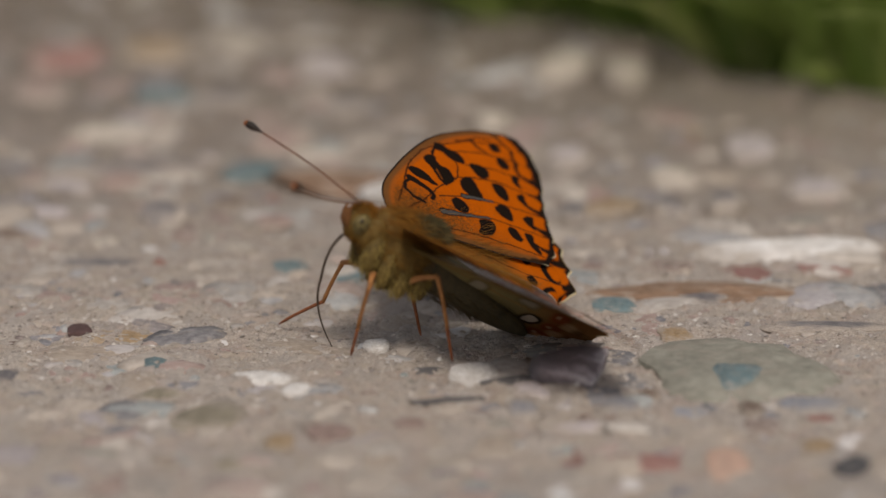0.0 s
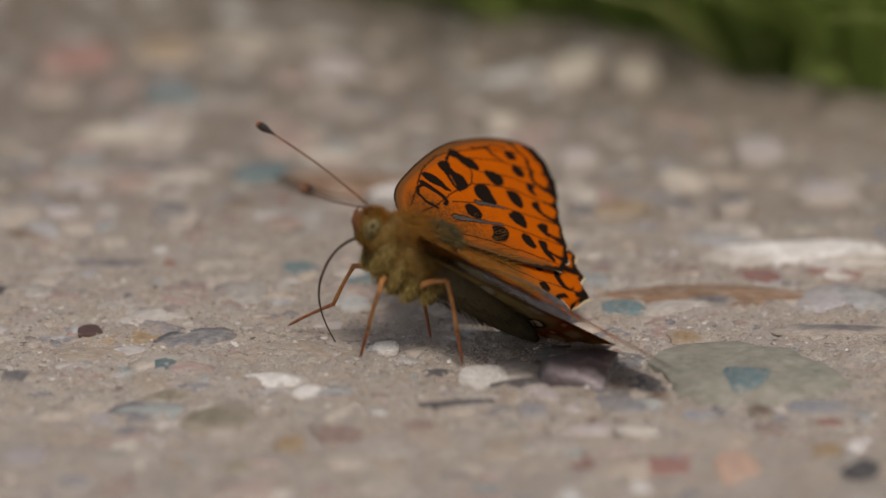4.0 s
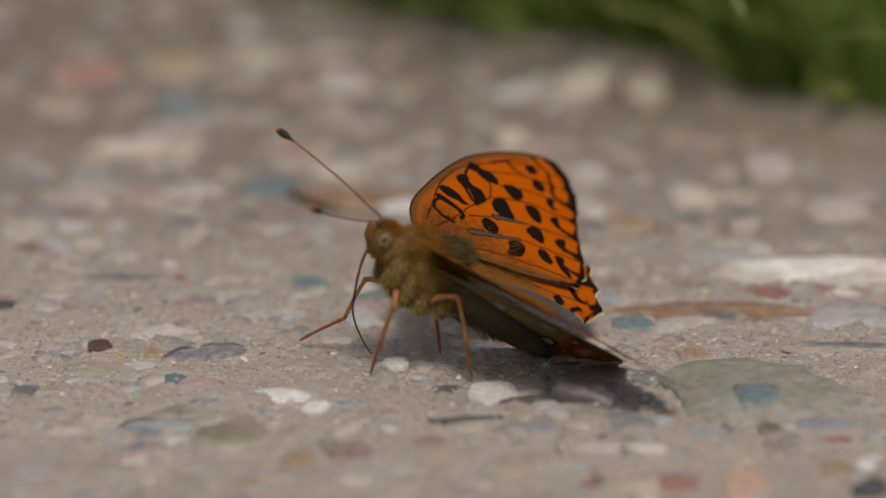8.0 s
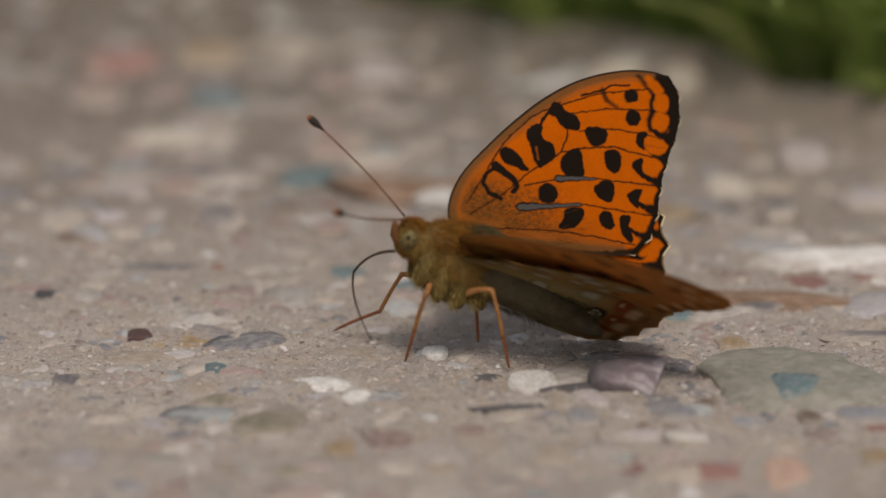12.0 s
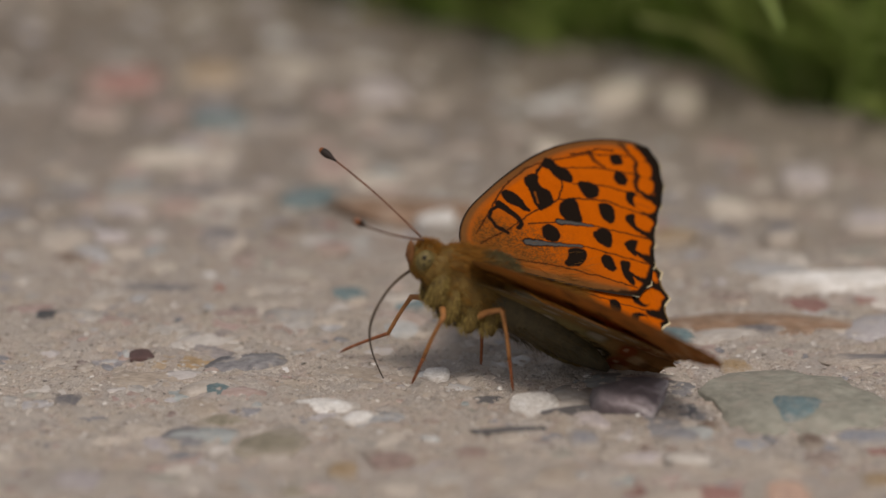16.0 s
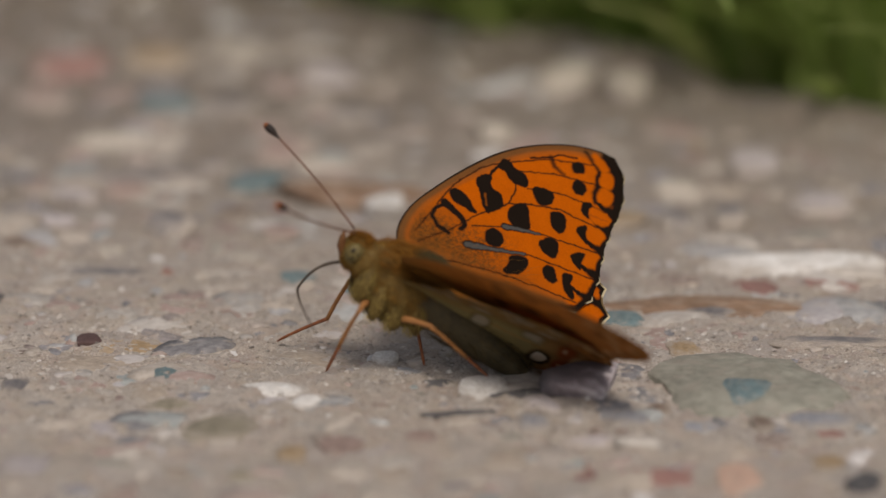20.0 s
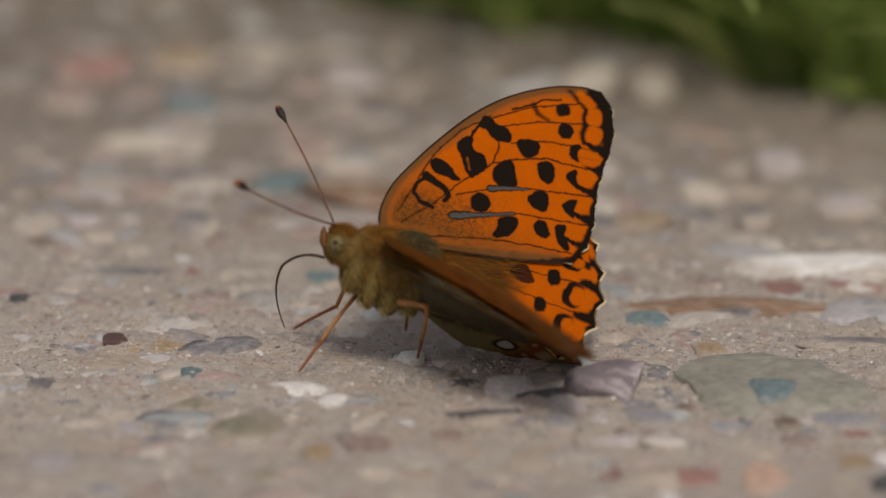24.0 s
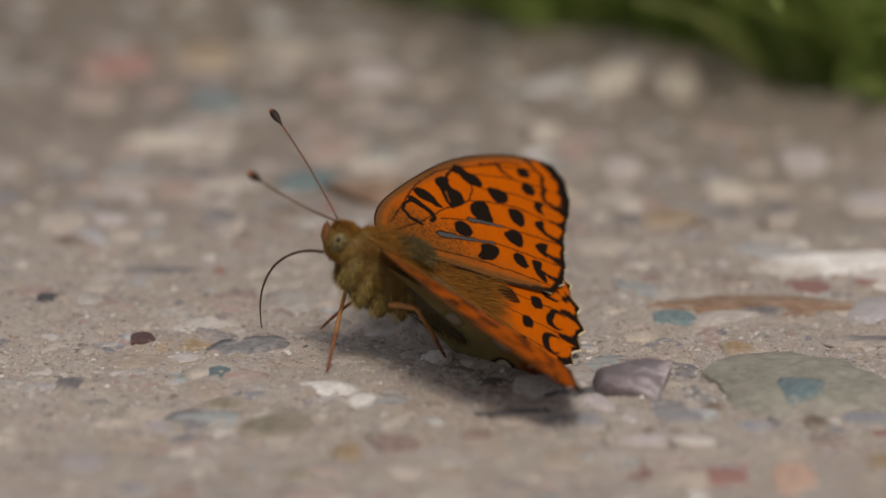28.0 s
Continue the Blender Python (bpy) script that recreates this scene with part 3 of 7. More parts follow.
def crumbs(name, mat, label, count, box, sizes, seed, flat):
    """Countless small stones as one mesh of rough octahedra."""
    rng = np.random.RandomState(seed)
    x = rng.uniform(box[0], box[1], count) * MM
    y = rng.uniform(box[2], box[3], count) * MM
    keep = past_edge(x, y) < -0.001
    x, y = x[keep], y[keep]
    n = len(x)
    r = (sizes[0] + (sizes[1] - sizes[0]) * rng.rand(n) ** 2.5) * MM
    z = relief(x, y)
    corners = np.array([(1, 0, 0), (0, 1, 0), (-1, 0, 0), (0, -1, 0), (0.15, 0.1, 1), (0.1, 0, -1), (0.62, 0.62, 0.45), (-0.6, 0.62, 0.5), (-0.62, -0.6, 0.4), (0.6, -0.62, 0.5)], dtype=float)
    tri = np.array([(0, 6, 4), (6, 1, 4), (1, 7, 4), (7, 2, 4), (2, 8, 4), (8, 3, 4), (3, 9, 4), (9, 0, 4), (0, 1, 6), (1, 2, 7), (2, 3, 8), (3, 0, 9), (1, 0, 5), (2, 1, 5), (3, 2, 5), (0, 3, 5)])
    a = rng.uniform(0, 6.283, n)
    c = corners[None] * (1 + 0.3 * rng.randn(n, len(corners), 1)) * r[:, None, None]
    c[:, :, 0] *= rng.uniform(0.8, 1.5, (n, 1))
    c[:, :, 2] *= flat
    px = c[:, :, 0] * np.cos(a)[:, None] - c[:, :, 1] * np.sin(a)[:, None] + x[:, None]
    py = c[:, :, 0] * np.sin(a)[:, None] + c[:, :, 1] * np.cos(a)[:, None] + y[:, None]
    pz = c[:, :, 2] + z[:, None]
    verts = np.stack([px, py, pz], -1).reshape(-1, 3)
    faces = (tri[None] + (np.arange(n) * len(corners))[:, None, None]).reshape(-1, 3)
    ob = part(name, mesh_of(name, verts, faces, mat, False), pavement, label)
    return tagged(ob, kind="stuff")


crumbs("sand_grains", SAND, "fine pale and brown sand grains", 20000, (-64, 64, -50, 26), (0.07, 0.36), 4, 0.6)


def aggregate():
    """The mass of worn stones that shows through the cement, sunk so that only their tops lie bare."""
    rng = np.random.RandomState(12)
    count = 4600
    x = rng.uniform(-105, 105, count) * MM
    y = rng.uniform(-100, 195, count) * MM
    keep = past_edge(x, y) < -0.003
    x, y = x[keep], y[keep]
    n = len(x)
    bm = bmesh.new()
    bmesh.ops.create_icosphere(bm, subdivisions=2, radius=1.0)
    base = np.array([v.co[:] for v in bm.verts])
    tri = np.array([[v.index for v in fc.verts] for fc in bm.faces])
    bm.free()
    r = (0.8 + 3.6 * rng.rand(n) ** 2.2) * MM
    a = rng.uniform(0, 6.283, n)
    wob = np.ones((n, len(base)))
    for k in range(5):
        d = rng.randn(n, 3) * (0.9 + 0.5 * k)
        wob += (0.16 - 0.02 * k) * np.sin(base @ d.T + rng.uniform(0, 6, n)).T
    c = base[None] * wob[:, :, None]
    c[:, :, 2] = np.minimum(c[:, :, 2], 0.62 + 0.3 * (c[:, :, 2] - 0.62))
    c = c * r[:, None, None]
    c[:, :, 0] *= rng.uniform(1.0, 1.8, (n, 1))
    c[:, :, 2] *= 0.55
    top = rng.uniform(-0.32, 0.16, n) * MM
    z = relief(x, y) + top - 0.40 * r
    px = c[:, :, 0] * np.cos(a)[:, None] - c[:, :, 1] * np.sin(a)[:, None] + x[:, None]
    py = c[:, :, 0] * np.sin(a)[:, None] + c[:, :, 1] * np.cos(a)[:, None] + y[:, None]
    verts = np.stack([px, py, c[:, :, 2] + z[:, None]], -1).reshape(-1, 3)
    faces = (tri[None] + (np.arange(n) * len(base))[:, None, None]).reshape(-1, 3)
    ob = part("aggregate", mesh_of("aggregate", verts, faces, GRAVEL), pavement, "worn tan, rose and grey stones flush with the cement")
    return tagged(ob, kind="stuff")


aggregate()

# ---- the butterfly ----
butterfly = tagged(new("butterfly"), "orange fritillary butterfly with black spots sipping on concrete", "butterfly")
butterfly.empty_display_size = 0.01


def smooth_loop(points, count):
    """A closed smooth curve through points, evenly sampled."""
    p = np.array(points, dtype=float)
    n = len(p)
    out = []
    per = 24
    for i in range(n):
        a, b, c, d = p[i - 1], p[i], p[(i + 1) % n], p[(i + 2) % n]
        u = (np.arange(per) / per)[:, None]
        out.append(0.5 * (2 * b + (c - a) * u + (2 * a - 5 * b + 4 * c - d) * u ** 2 + (3 * b - a - 3 * c + d) * u ** 3))
    q = np.concatenate(out)
    seg = np.linalg.norm(np.roll(q, -1, 0) - q, axis=1)
    s = np.concatenate([[0], np.cumsum(seg)])
    w = np.linspace(0, s[-1], count, endpoint=False)
    q2 = np.concatenate([q, q[:1]])
    return np.stack([np.interp(w, s, q2[:, 0]), np.interp(w, s, q2[:, 1])], 1)


def soft(d, edge=0.10):
    """1 inside (d < 0), 0 outside, with a soft rim."""
    return np.clip(0.5 - d / (2 * edge), 0, 1)


class Marks:
    """Scale patterns on a wing plane; P backwards, Q outwards, in millimetres."""

    def __init__(self, P, Q, seed):
        self.P = P + 0.09 * grain(P, Q, 0.60, seed) + 0.05 * grain(P, Q, 0.22, seed + 1)
        self.Q = Q + 0.09 * grain(P, Q, 0.60, seed + 2) + 0.05 * grain(P, Q, 0.22, seed + 3)
        self.rgb = np.zeros((len(P), 3))
        self.bold = 1.0

    def paint(self, cover, colour):
        c = np.clip(cover, 0, 1)[:, None]
        self.rgb = self.rgb * (1 - c) + np.array(colour) * c

    def oval(self, p, q, a, b, turn=0, edge=0.10):
        t = radians(turn)
        u = (self.P - p) * math.cos(t) + (self.Q - q) * math.sin(t)
        v = -(self.P - p) * math.sin(t) + (self.Q - q) * math.cos(t)
        a, b = a * self.bold, b * self.bold
        k = (np.abs(u / a) ** 2.8 + np.abs(v / b) ** 2.8) ** (1 / 2.8)
        return soft((k - 1) * min(a, b), edge)

    def blot(self, *pts, edge=0.09):
        """A filled patch with the given corners, rounded off."""
        for cut in (0.22, 0.25):
            pts = tuple(p for a, b in zip(pts, pts[1:] + pts[:1]) for p in ((a[0] + (b[0] - a[0]) * cut, a[1] + (b[1] - a[1]) * cut), (b[0] - (b[0] - a[0]) * cut, b[1] - (b[1] - a[1]) * cut)))
        best, odd = np.full(len(self.P), 1e9), np.zeros(len(self.P), dtype=bool)
        for (x0, y0), (x1, y1) in zip(pts, pts[1:] + pts[:1]):
            dx, dy = x1 - x0, y1 - y0
            t = np.clip(((self.P - x0) * dx + (self.Q - y0) * dy) / (dx * dx + dy * dy), 0, 1)
            best = np.minimum(best, np.hypot(self.P - x0 - t * dx, self.Q - y0 - t * dy))
            if dy:
                odd ^= ((y0 > self.Q) != (y1 > self.Q)) & (self.P < x0 + dx * (self.Q - y0) / dy)
        return soft(np.where(odd, -best, best) - 0.20, edge)

    def stroke(self, width, *pts, edge=0.08, end=None):
        """A line through points, of full width; end: its width at the far end."""
        best = np.full(len(self.P), 1e9)
        n = len(pts) - 1
        for i in range(n):
            (x0, y0), (x1, y1) = pts[i], pts[i + 1]
            dx, dy = x1 - x0, y1 - y0
            t = np.clip(((self.P - x0) * dx + (self.Q - y0) * dy) / (dx * dx + dy * dy), 0, 1)
            w = width if end is None else width + (end - width) * (i + t) / n
            best = np.minimum(best, np.hypot(self.P - x0 - t * dx, self.Q - y0 - t * dy) - w * self.bold / 2)
        return soft(best, edge)


ORANGE = (0.515, 0.102, 0.002)
BLACK, SILVERED, CREAM = (0.014, 0.009, 0.006), (0.085, 0.080, 0.074), (0.62, 0.52, 0.33)
OLIVE, PEARL = (0.150, 0.105, 0.033), (0.50, 0.45, 0.36)


def veins(m, thick, colour):
    for v in (((9.3, 19.7), (13.4, 22.3), (18.2, 24.3), (22.5, 25.9)), ((10.4, 18.9), (15.2, 20.9), (20.4, 22.3), (24.4, 22.9)),
              ((12.3, 17.2), (16.7, 18.7), (21.7, 19.3), (24.3, 19.4)), ((13.5, 15.3), (17.1, 16.5), (21.0, 16.6), (24.0, 16.8)),
              ((6.9, 8.6), (11.1, 10.6), (15.5, 11.9), (19.5, 12.6), (24.1, 13.4)), ((7.0, 5.9), (11.8, 7.4), (15.2, 8.4), (19.2, 8.9), (24.2, 9.6)),
              ((2.4, 2.0), (5.4, 2.6), (10.9, 4.0), (15.9, 4.7), (22.6, 5.4)), ((0.9, 3.1), (4.5, 6.8), (6.9, 10.1), (10.5, 13.9), (13.5, 15.3)),
              ((0.2, 4.4), (3.0, 12.7), (5.7, 17.0), (9.1, 20.0)), ((10.5, 13.9), (10.9, 16.2), (10.4, 18.9))):
        m.paint(m.stroke(thick, *v, edge=0.07), colour)


def forewing_upper(P, Q, rim, margin):
    m = Marks(P, Q, 11)
    m.rgb[:] = ORANGE
    r = np.hypot(P, Q)
    m.paint(np.clip((12.0 - r) / 7.0, 0, 1) * 0.85, (0.205, 0.066, 0.010))
    m.paint(np.clip((6.0 - Q + 0.10 * P) / 5.0, 0, 1) * np.clip((22 - P) / 9, 0, 1) * 0.80, (0.24, 0.078, 0.014))
    speck = grain(P, Q, 0.13, 31) + 0.4 * grain(P, Q, 0.4, 32)
    dust = np.clip((14.5 - P) / 5.0, 0, 1) * np.clip((9.0 - Q + 0.15 * P) / 3.0, 0, 1)
    m.paint(dust * np.clip(speck * 1.7 + 0.50, 0, 1) * 0.78, (0.080, 0.042, 0.013))
    m.paint(np.clip((3.4 - Q + 0.05 * P) / 0.8, 0, 1) * 0.75, (0.30, 0.092, 0.016))
    costa = (1 - margin) * np.clip((2.2 - rim) / 0.5, 0, 1)
    m.paint(costa * 0.8, (0.33, 0.088, 0.012))
    m.paint((1 - margin) * np.clip((1.5 - rim) / 0.6, 0, 1) * 0.85, (0.14, 0.066, 0.022))
    veins(m, 0.21, (0.050, 0.016, 0.006))
    d = BLACK
    # the two curled marks and the forked bar in the cell
    m.paint(m.stroke(1.12, (2.7, 9.9), (3.9, 9.4), (5.2, 9.0), (6.0, 8.2), (5.6, 7.4), end=0.55), d)
    m.paint(m.stroke(0.52, (2.9, 9.9), (1.9, 8.8), (1.6, 7.4), (2.6, 6.4), (4.3, 6.1)), d)
    m.paint(m.blot((2.9, 11.8), (3.4, 12.5), (4.6, 12.1), (5.5, 11.8), (5.9, 11.1), (6.9, 10.5), (6.0, 10.4), (4.9, 10.7), (3.6, 10.7)), d)
    m.paint(m.blot((5.6, 15.3), (7.3, 16.8), (7.4, 15.1), (8.0, 14.5), (9.0, 14.6), (9.8, 13.7), (9.6, 12.7), (8.7, 11.8), (8.2, 11.2), (7.2, 12.5), (6.4, 14.0)), d)
    m.paint(m.stroke(0.22, (7.3, 13.6), (7.9, 12.2), edge=0.12) * 0.6, (0.42, 0.11, 0.01))
    m.paint(m.blot((7.9, 18.4), (8.4, 19.8), (9.3, 19.6), (10.0, 19.0), (11.3, 18.9), (12.1, 18.1), (12.0, 17.3), (10.6, 17.0), (9.6, 17.5), (9.0, 18.2)), d)
    m.paint(m.stroke(0.35, (7.2, 16.7), (8.0, 18.6)), d)
    # the row across the disc
    m.paint(m.blot((12.8, 17.7), (15.4, 18.4), (15.9, 17.7), (15.7, 16.6), (14.7, 15.9), (13.8, 16.3)), d)
    m.paint(m.blot((11.2, 14.0), (12.7, 15.0), (13.4, 13.6), (14.1, 11.9), (12.9, 11.3), (11.7, 11.4), (10.9, 12.3)), d)
    m.paint(m.blot((8.8, 8.8), (9.7, 9.6), (10.8, 9.3), (11.2, 8.6), (10.9, 7.5), (9.2, 7.3)), d)
    m.paint(m.blot((12.6, 7.0), (14.8, 7.9), (15.2, 7.3), (14.7, 5.8), (13.6, 4.9), (12.4, 4.7), (13.1, 5.9)), d)
    # the row of round spots
    m.paint(m.oval(17.9, 23.4, 0.95, 0.85, 20), d)
    m.paint(m.oval(18.8, 20.8, 1.0, 1.0, 0), d)
    m.paint(m.blot((16.2, 15.5), (16.9, 16.0), (18.0, 16.0), (18.5, 14.6), (18.1, 13.5), (17.1, 13.6), (16.4, 14.6)), d)
    m.paint(m.blot((15.9, 10.9), (16.9, 12.0), (18.1, 12.0), (18.4, 10.6), (18.2, 9.7), (16.9, 9.7), (16.0, 10.4)), d)
    m.paint(m.blot((17.3, 7.5), (17.7, 8.3), (18.5, 8.3), (19.1, 7.3), (19.4, 7.0), (18.7, 6.3), (17.7, 6.7)), d)
    # smears below the tip
    m.paint(m.stroke(0.30, (11.6, 21.6), (14.2, 23.1), (15.1, 24.0), (17.3, 24.6)), d)
    m.paint(m.stroke(0.75, (14.1, 23.1), (14.8, 21.9), (16.4, 21.5), end=0.4, edge=0.2) * 0.85, d)
    m.paint(m.stroke(0.5, (18.4, 26.2), (19.6, 25.2), (20.6, 24.6), edge=0.2, end=0.7) * 0.9, d)
    m.paint(m.stroke(0.75, (20.9, 24.6), (20.7, 23.4), (21.1, 22.5), edge=0.2, end=0.6), d)
    m.paint(m.stroke(0.75, (21.1, 22.4), (20.9, 21.2), (21.4, 20.0), edge=0.2, end=0.6), d)
    # the arrow marks inside the margin
    m.paint(m.blot((19.8, 18.9), (21.1, 19.6), (20.6, 18.5), (21.3, 17.3), (20.1, 17.8)), d)
    m.paint(m.blot((19.9, 15.1), (21.2, 16.2), (21.1, 15.0), (22.1, 13.7), (20.9, 14.4)), d)
    m.paint(m.blot((20.1, 11.2), (22.1, 12.5), (21.6, 11.0), (22.1, 9.9), (21.1, 10.4)), d)
    m.paint(m.blot((20.0, 8.3), (21.4, 8.6), (21.0, 7.5), (21.8, 6.6), (22.2, 5.6), (21.0, 6.0), (20.3, 7.3)), d)
    # the margin: a broad black tip, then wedges at the ends of the veins
    broad = np.clip((Q - 17.5) / 4.0, 0, 1)
    m.paint(margin * soft(rim - (0.75 + 0.90 * broad), 0.18), d)
    m.paint(np.clip((Q - 19.0) / 2.0, 0, 1) * np.clip((P - 20.2) / 0.5, 0, 1) * soft(rim - 2.9, 0.3), d)
    for q in (19.6, 16.9, 13.7, 10.2, 6.6):
        m.paint(m.stroke(1.9, (24.6, q), (22.6, q + 0.2), end=0.5, edge=0.2), d)
        m.paint(m.stroke(0.7, (22.6, q + 0.2), (21.2, q + 0.6), end=0.2), d)
    for p, q, a, b, t in ((19.8, 26.2, 0.60, 0.45, -20), (20.9, 25.4, 1.05, 0.68, -30), (22.1, 23.7, 0.95, 1.15, 10), (22.6, 21.4, 0.95, 1.15, 0)):
        m.paint(m.oval(p, q, a, b, t, 0.14), ORANGE)
    m.paint(m.oval(22.4, 18.2, 1.25, 1.10, 0, 0.16), ORANGE)
    m.paint(m.stroke(0.16, (21.3, 18.0), (23.6, 18.2), edge=0.1) * 0.7, (0.25, 0.05, 0.01))
    m.paint(m.stroke(0.8, (22.6, 3.9), (23.9, 6.2), (24.2, 8.0), edge=0.2), d)
    m.paint(m.stroke(0.5, (16.5, 2.6), (20.0, 3.4), (22.8, 4.4), edge=0.15, end=1.1) * 0.9, d)
    m.paint(margin * np.clip((0.24 - rim) / 0.08, 0, 1) * np.clip(1.4 * np.sin(Q * 2.05 + 0.6), 0, 1), (0.50, 0.42, 0.27))
    m.paint((1 - margin) * np.clip((0.36 - rim) / 0.14, 0, 1), (0.030, 0.020, 0.013))
    # the two scent brands
    for pts, w in ((((10.9, 10.6), (13.0, 11.2), (15.6, 11.9)), 0.62), (((6.9, 5.8), (10.0, 6.7), (14.4, 8.2)), 0.80)):
        m.paint(m.stroke(w + 0.32, *pts, end=0.45), d)
        m.paint(m.stroke(w - 0.10, *pts, end=0.24, edge=0.06), SILVERED)
    return m.rgb


def forewing_under(P, Q, rim, margin):
    m = Marks(P, Q, 51)
    m.rgb[:] = (0.38, 0.135, 0.026)
    m.paint(np.clip((P - 13.0 + 0.25 * (Q - 12)) / 7.0, 0, 1) * 0.75, (0.235, 0.100, 0.028))
    m.paint(np.clip((9 - np.hypot(P, Q)) / 7, 0, 1) * 0.6, OLIVE)
    veins(m, 0.16, (0.13, 0.060, 0.022))
    for p, q, a, b in ((3.2, 9.0, 1.0, 0.4), (4.8, 11.4, 1.3, 0.45), (7.4, 13.6, 1.2, 0.9), (10.0, 17.8, 1.4, 0.8), (14.4, 17.1, 1.1, 0.7),
                       (12.4, 13.4, 0.9, 1.1), (9.9, 8.4, 1.0, 1.0), (14.4, 6.9, 1.1, 0.9), (17.3, 14.7, 0.8, 0.9), (17.1, 10.7, 0.8, 0.9), (18.2, 7.3, 0.6, 0.8), (18.8, 20.6, 0.7, 0.7)):
        m.paint(m.oval(p, q, a, b, 0, 0.25) * 0.75, (0.050, 0.026, 0.012))
    for p, q in ((16.6, 22.6), (19.0, 23.4), (20.8, 21.0), (22.4, 23.2), (22.7, 18.6), (22.9, 15.0), (22.8, 11.6)):
        m.paint(m.oval(p, q, 0.9, 0.7, 20, 0.25) * 0.55, (0.40, 0.28, 0.15))
    m.paint((1 - margin) * np.clip((1.5 - rim) / 0.7, 0, 1) * 0.8, (0.27, 0.125, 0.038))
    for p, q in ((5.6, 16.2), (7.8, 18.6), (11.0, 21.4), (14.0, 23.2), (17.4, 24.9), (20.4, 25.2)):
        m.paint(m.oval(p, q, 0.55, 0.9, -40, 0.3) * 0.6, (0.085, 0.042, 0.016))
    for q in (24.0, 20.8, 17.6, 14.4, 11.2, 8.0):
        m.paint(margin * m.oval(23.4, q - 1.5, 0.8, 0.8, 0, 0.25) * 0.8, (0.11, 0.048, 0.016))
    m.paint(margin * np.clip((0.30 - rim) / 0.1, 0, 1) * np.clip(1.6 * np.sin(Q * 2.05 + 0.6), 0, 1) * 0.7, CREAM)
    return m.rgb


def hindwing_upper(P, Q, rim, margin):
    m = Marks(P, Q, 71)
    m.rgb[:] = ORANGE
    m.paint(np.clip((18.2 - P - 0.25 * Q) / 3.5, 0, 1) * 0.92, (0.185, 0.076, 0.016))
    m.paint(np.clip((-3.0 - Q) / 4.0, 0, 1) * np.clip((23 - P) / 4, 0, 1) * 0.85, (0.30, 0.110, 0.018))
    tuft = np.clip(grain(P * 0.35, Q, 0.3, 81) * 1.6, 0, 1) * np.clip((19 - P) / 6, 0, 1)
    m.paint(tuft * 0.6, (0.10, 0.052, 0.014))
    for v in (((14.0, 4.5), (20.0, 4.6), (26.8, 4.9)), ((14.0, 2.0), (20.0, 1.9), (27.4, 2.3)), ((14.0, -0.6), (20.0, -1.4), (27.4, -2.0)), ((13.0, -2.6), (19.0, -4.6), (26.4, -6.0))):
        m.paint(m.stroke(0.17, *v, edge=0.07), (0.07, 0.024, 0.008))
    d = BLACK
    m.paint(m.blot((15.6, 1.8), (17.4, 2.5), (18.2, 1.5), (18.9, 0.5), (17.4, 0.3), (15.9, 0.8)) * 0.92, d)
    for p, q, a, b in ((21.2, 1.9, 0.85, 1.05), (20.2, -2.0, 0.80, 0.95), (21.8, 4.9, 0.7, 0.6), (19.6, -5.6, 0.75, 0.8)):
        m.paint(m.oval(p, q, a, b, 15), d)
    # black crescents round orange lenses, with wedges between them out to the margin
    m.paint(margin * soft(rim - 1.0, 0.2), d)
    for q in (4.7, 2.3, -2.0, -6.0):
        m.paint(m.stroke(1.9, (27.6, q), (24.9, q), end=0.9, edge=0.2), d)
    for p, q, a, b, t in ((23.7, 4.6, 0.95, 0.62, 0), (24.6, 0.4, 0.85, 1.20, -12), (24.2, -3.9, 0.85, 1.20, 8), (22.9, -7.6, 0.85, 0.9, 15), (23.4, 7.2, 0.7, 0.6, 0)):
        m.paint(m.oval(p - 0.55, q, a + 0.45, b + 0.50, t, 0.12), d)
        m.paint(m.oval(p, q, a, b, t, 0.12), ORANGE)
    for p, q, t in ((26.1, 3.7, 25), (26.4, 0.1, 0), (26.0, -4.2, -12), (24.7, -8.0, -25), (25.2, 6.6, 30)):
        m.paint(m.oval(p, q, 0.38, 0.95, t, 0.12), (0.52, 0.105, 0.004))
    m.paint(margin * np.clip((0.30 - rim) / 0.1, 0, 1), (0.20, 0.13, 0.06))
    m.paint(margin * np.clip((0.36 - rim) / 0.1, 0, 1) * np.clip(1.8 * np.sin((Q + 0.7) * 1.70) + 0.1, 0, 1), CREAM)
    return m.rgb


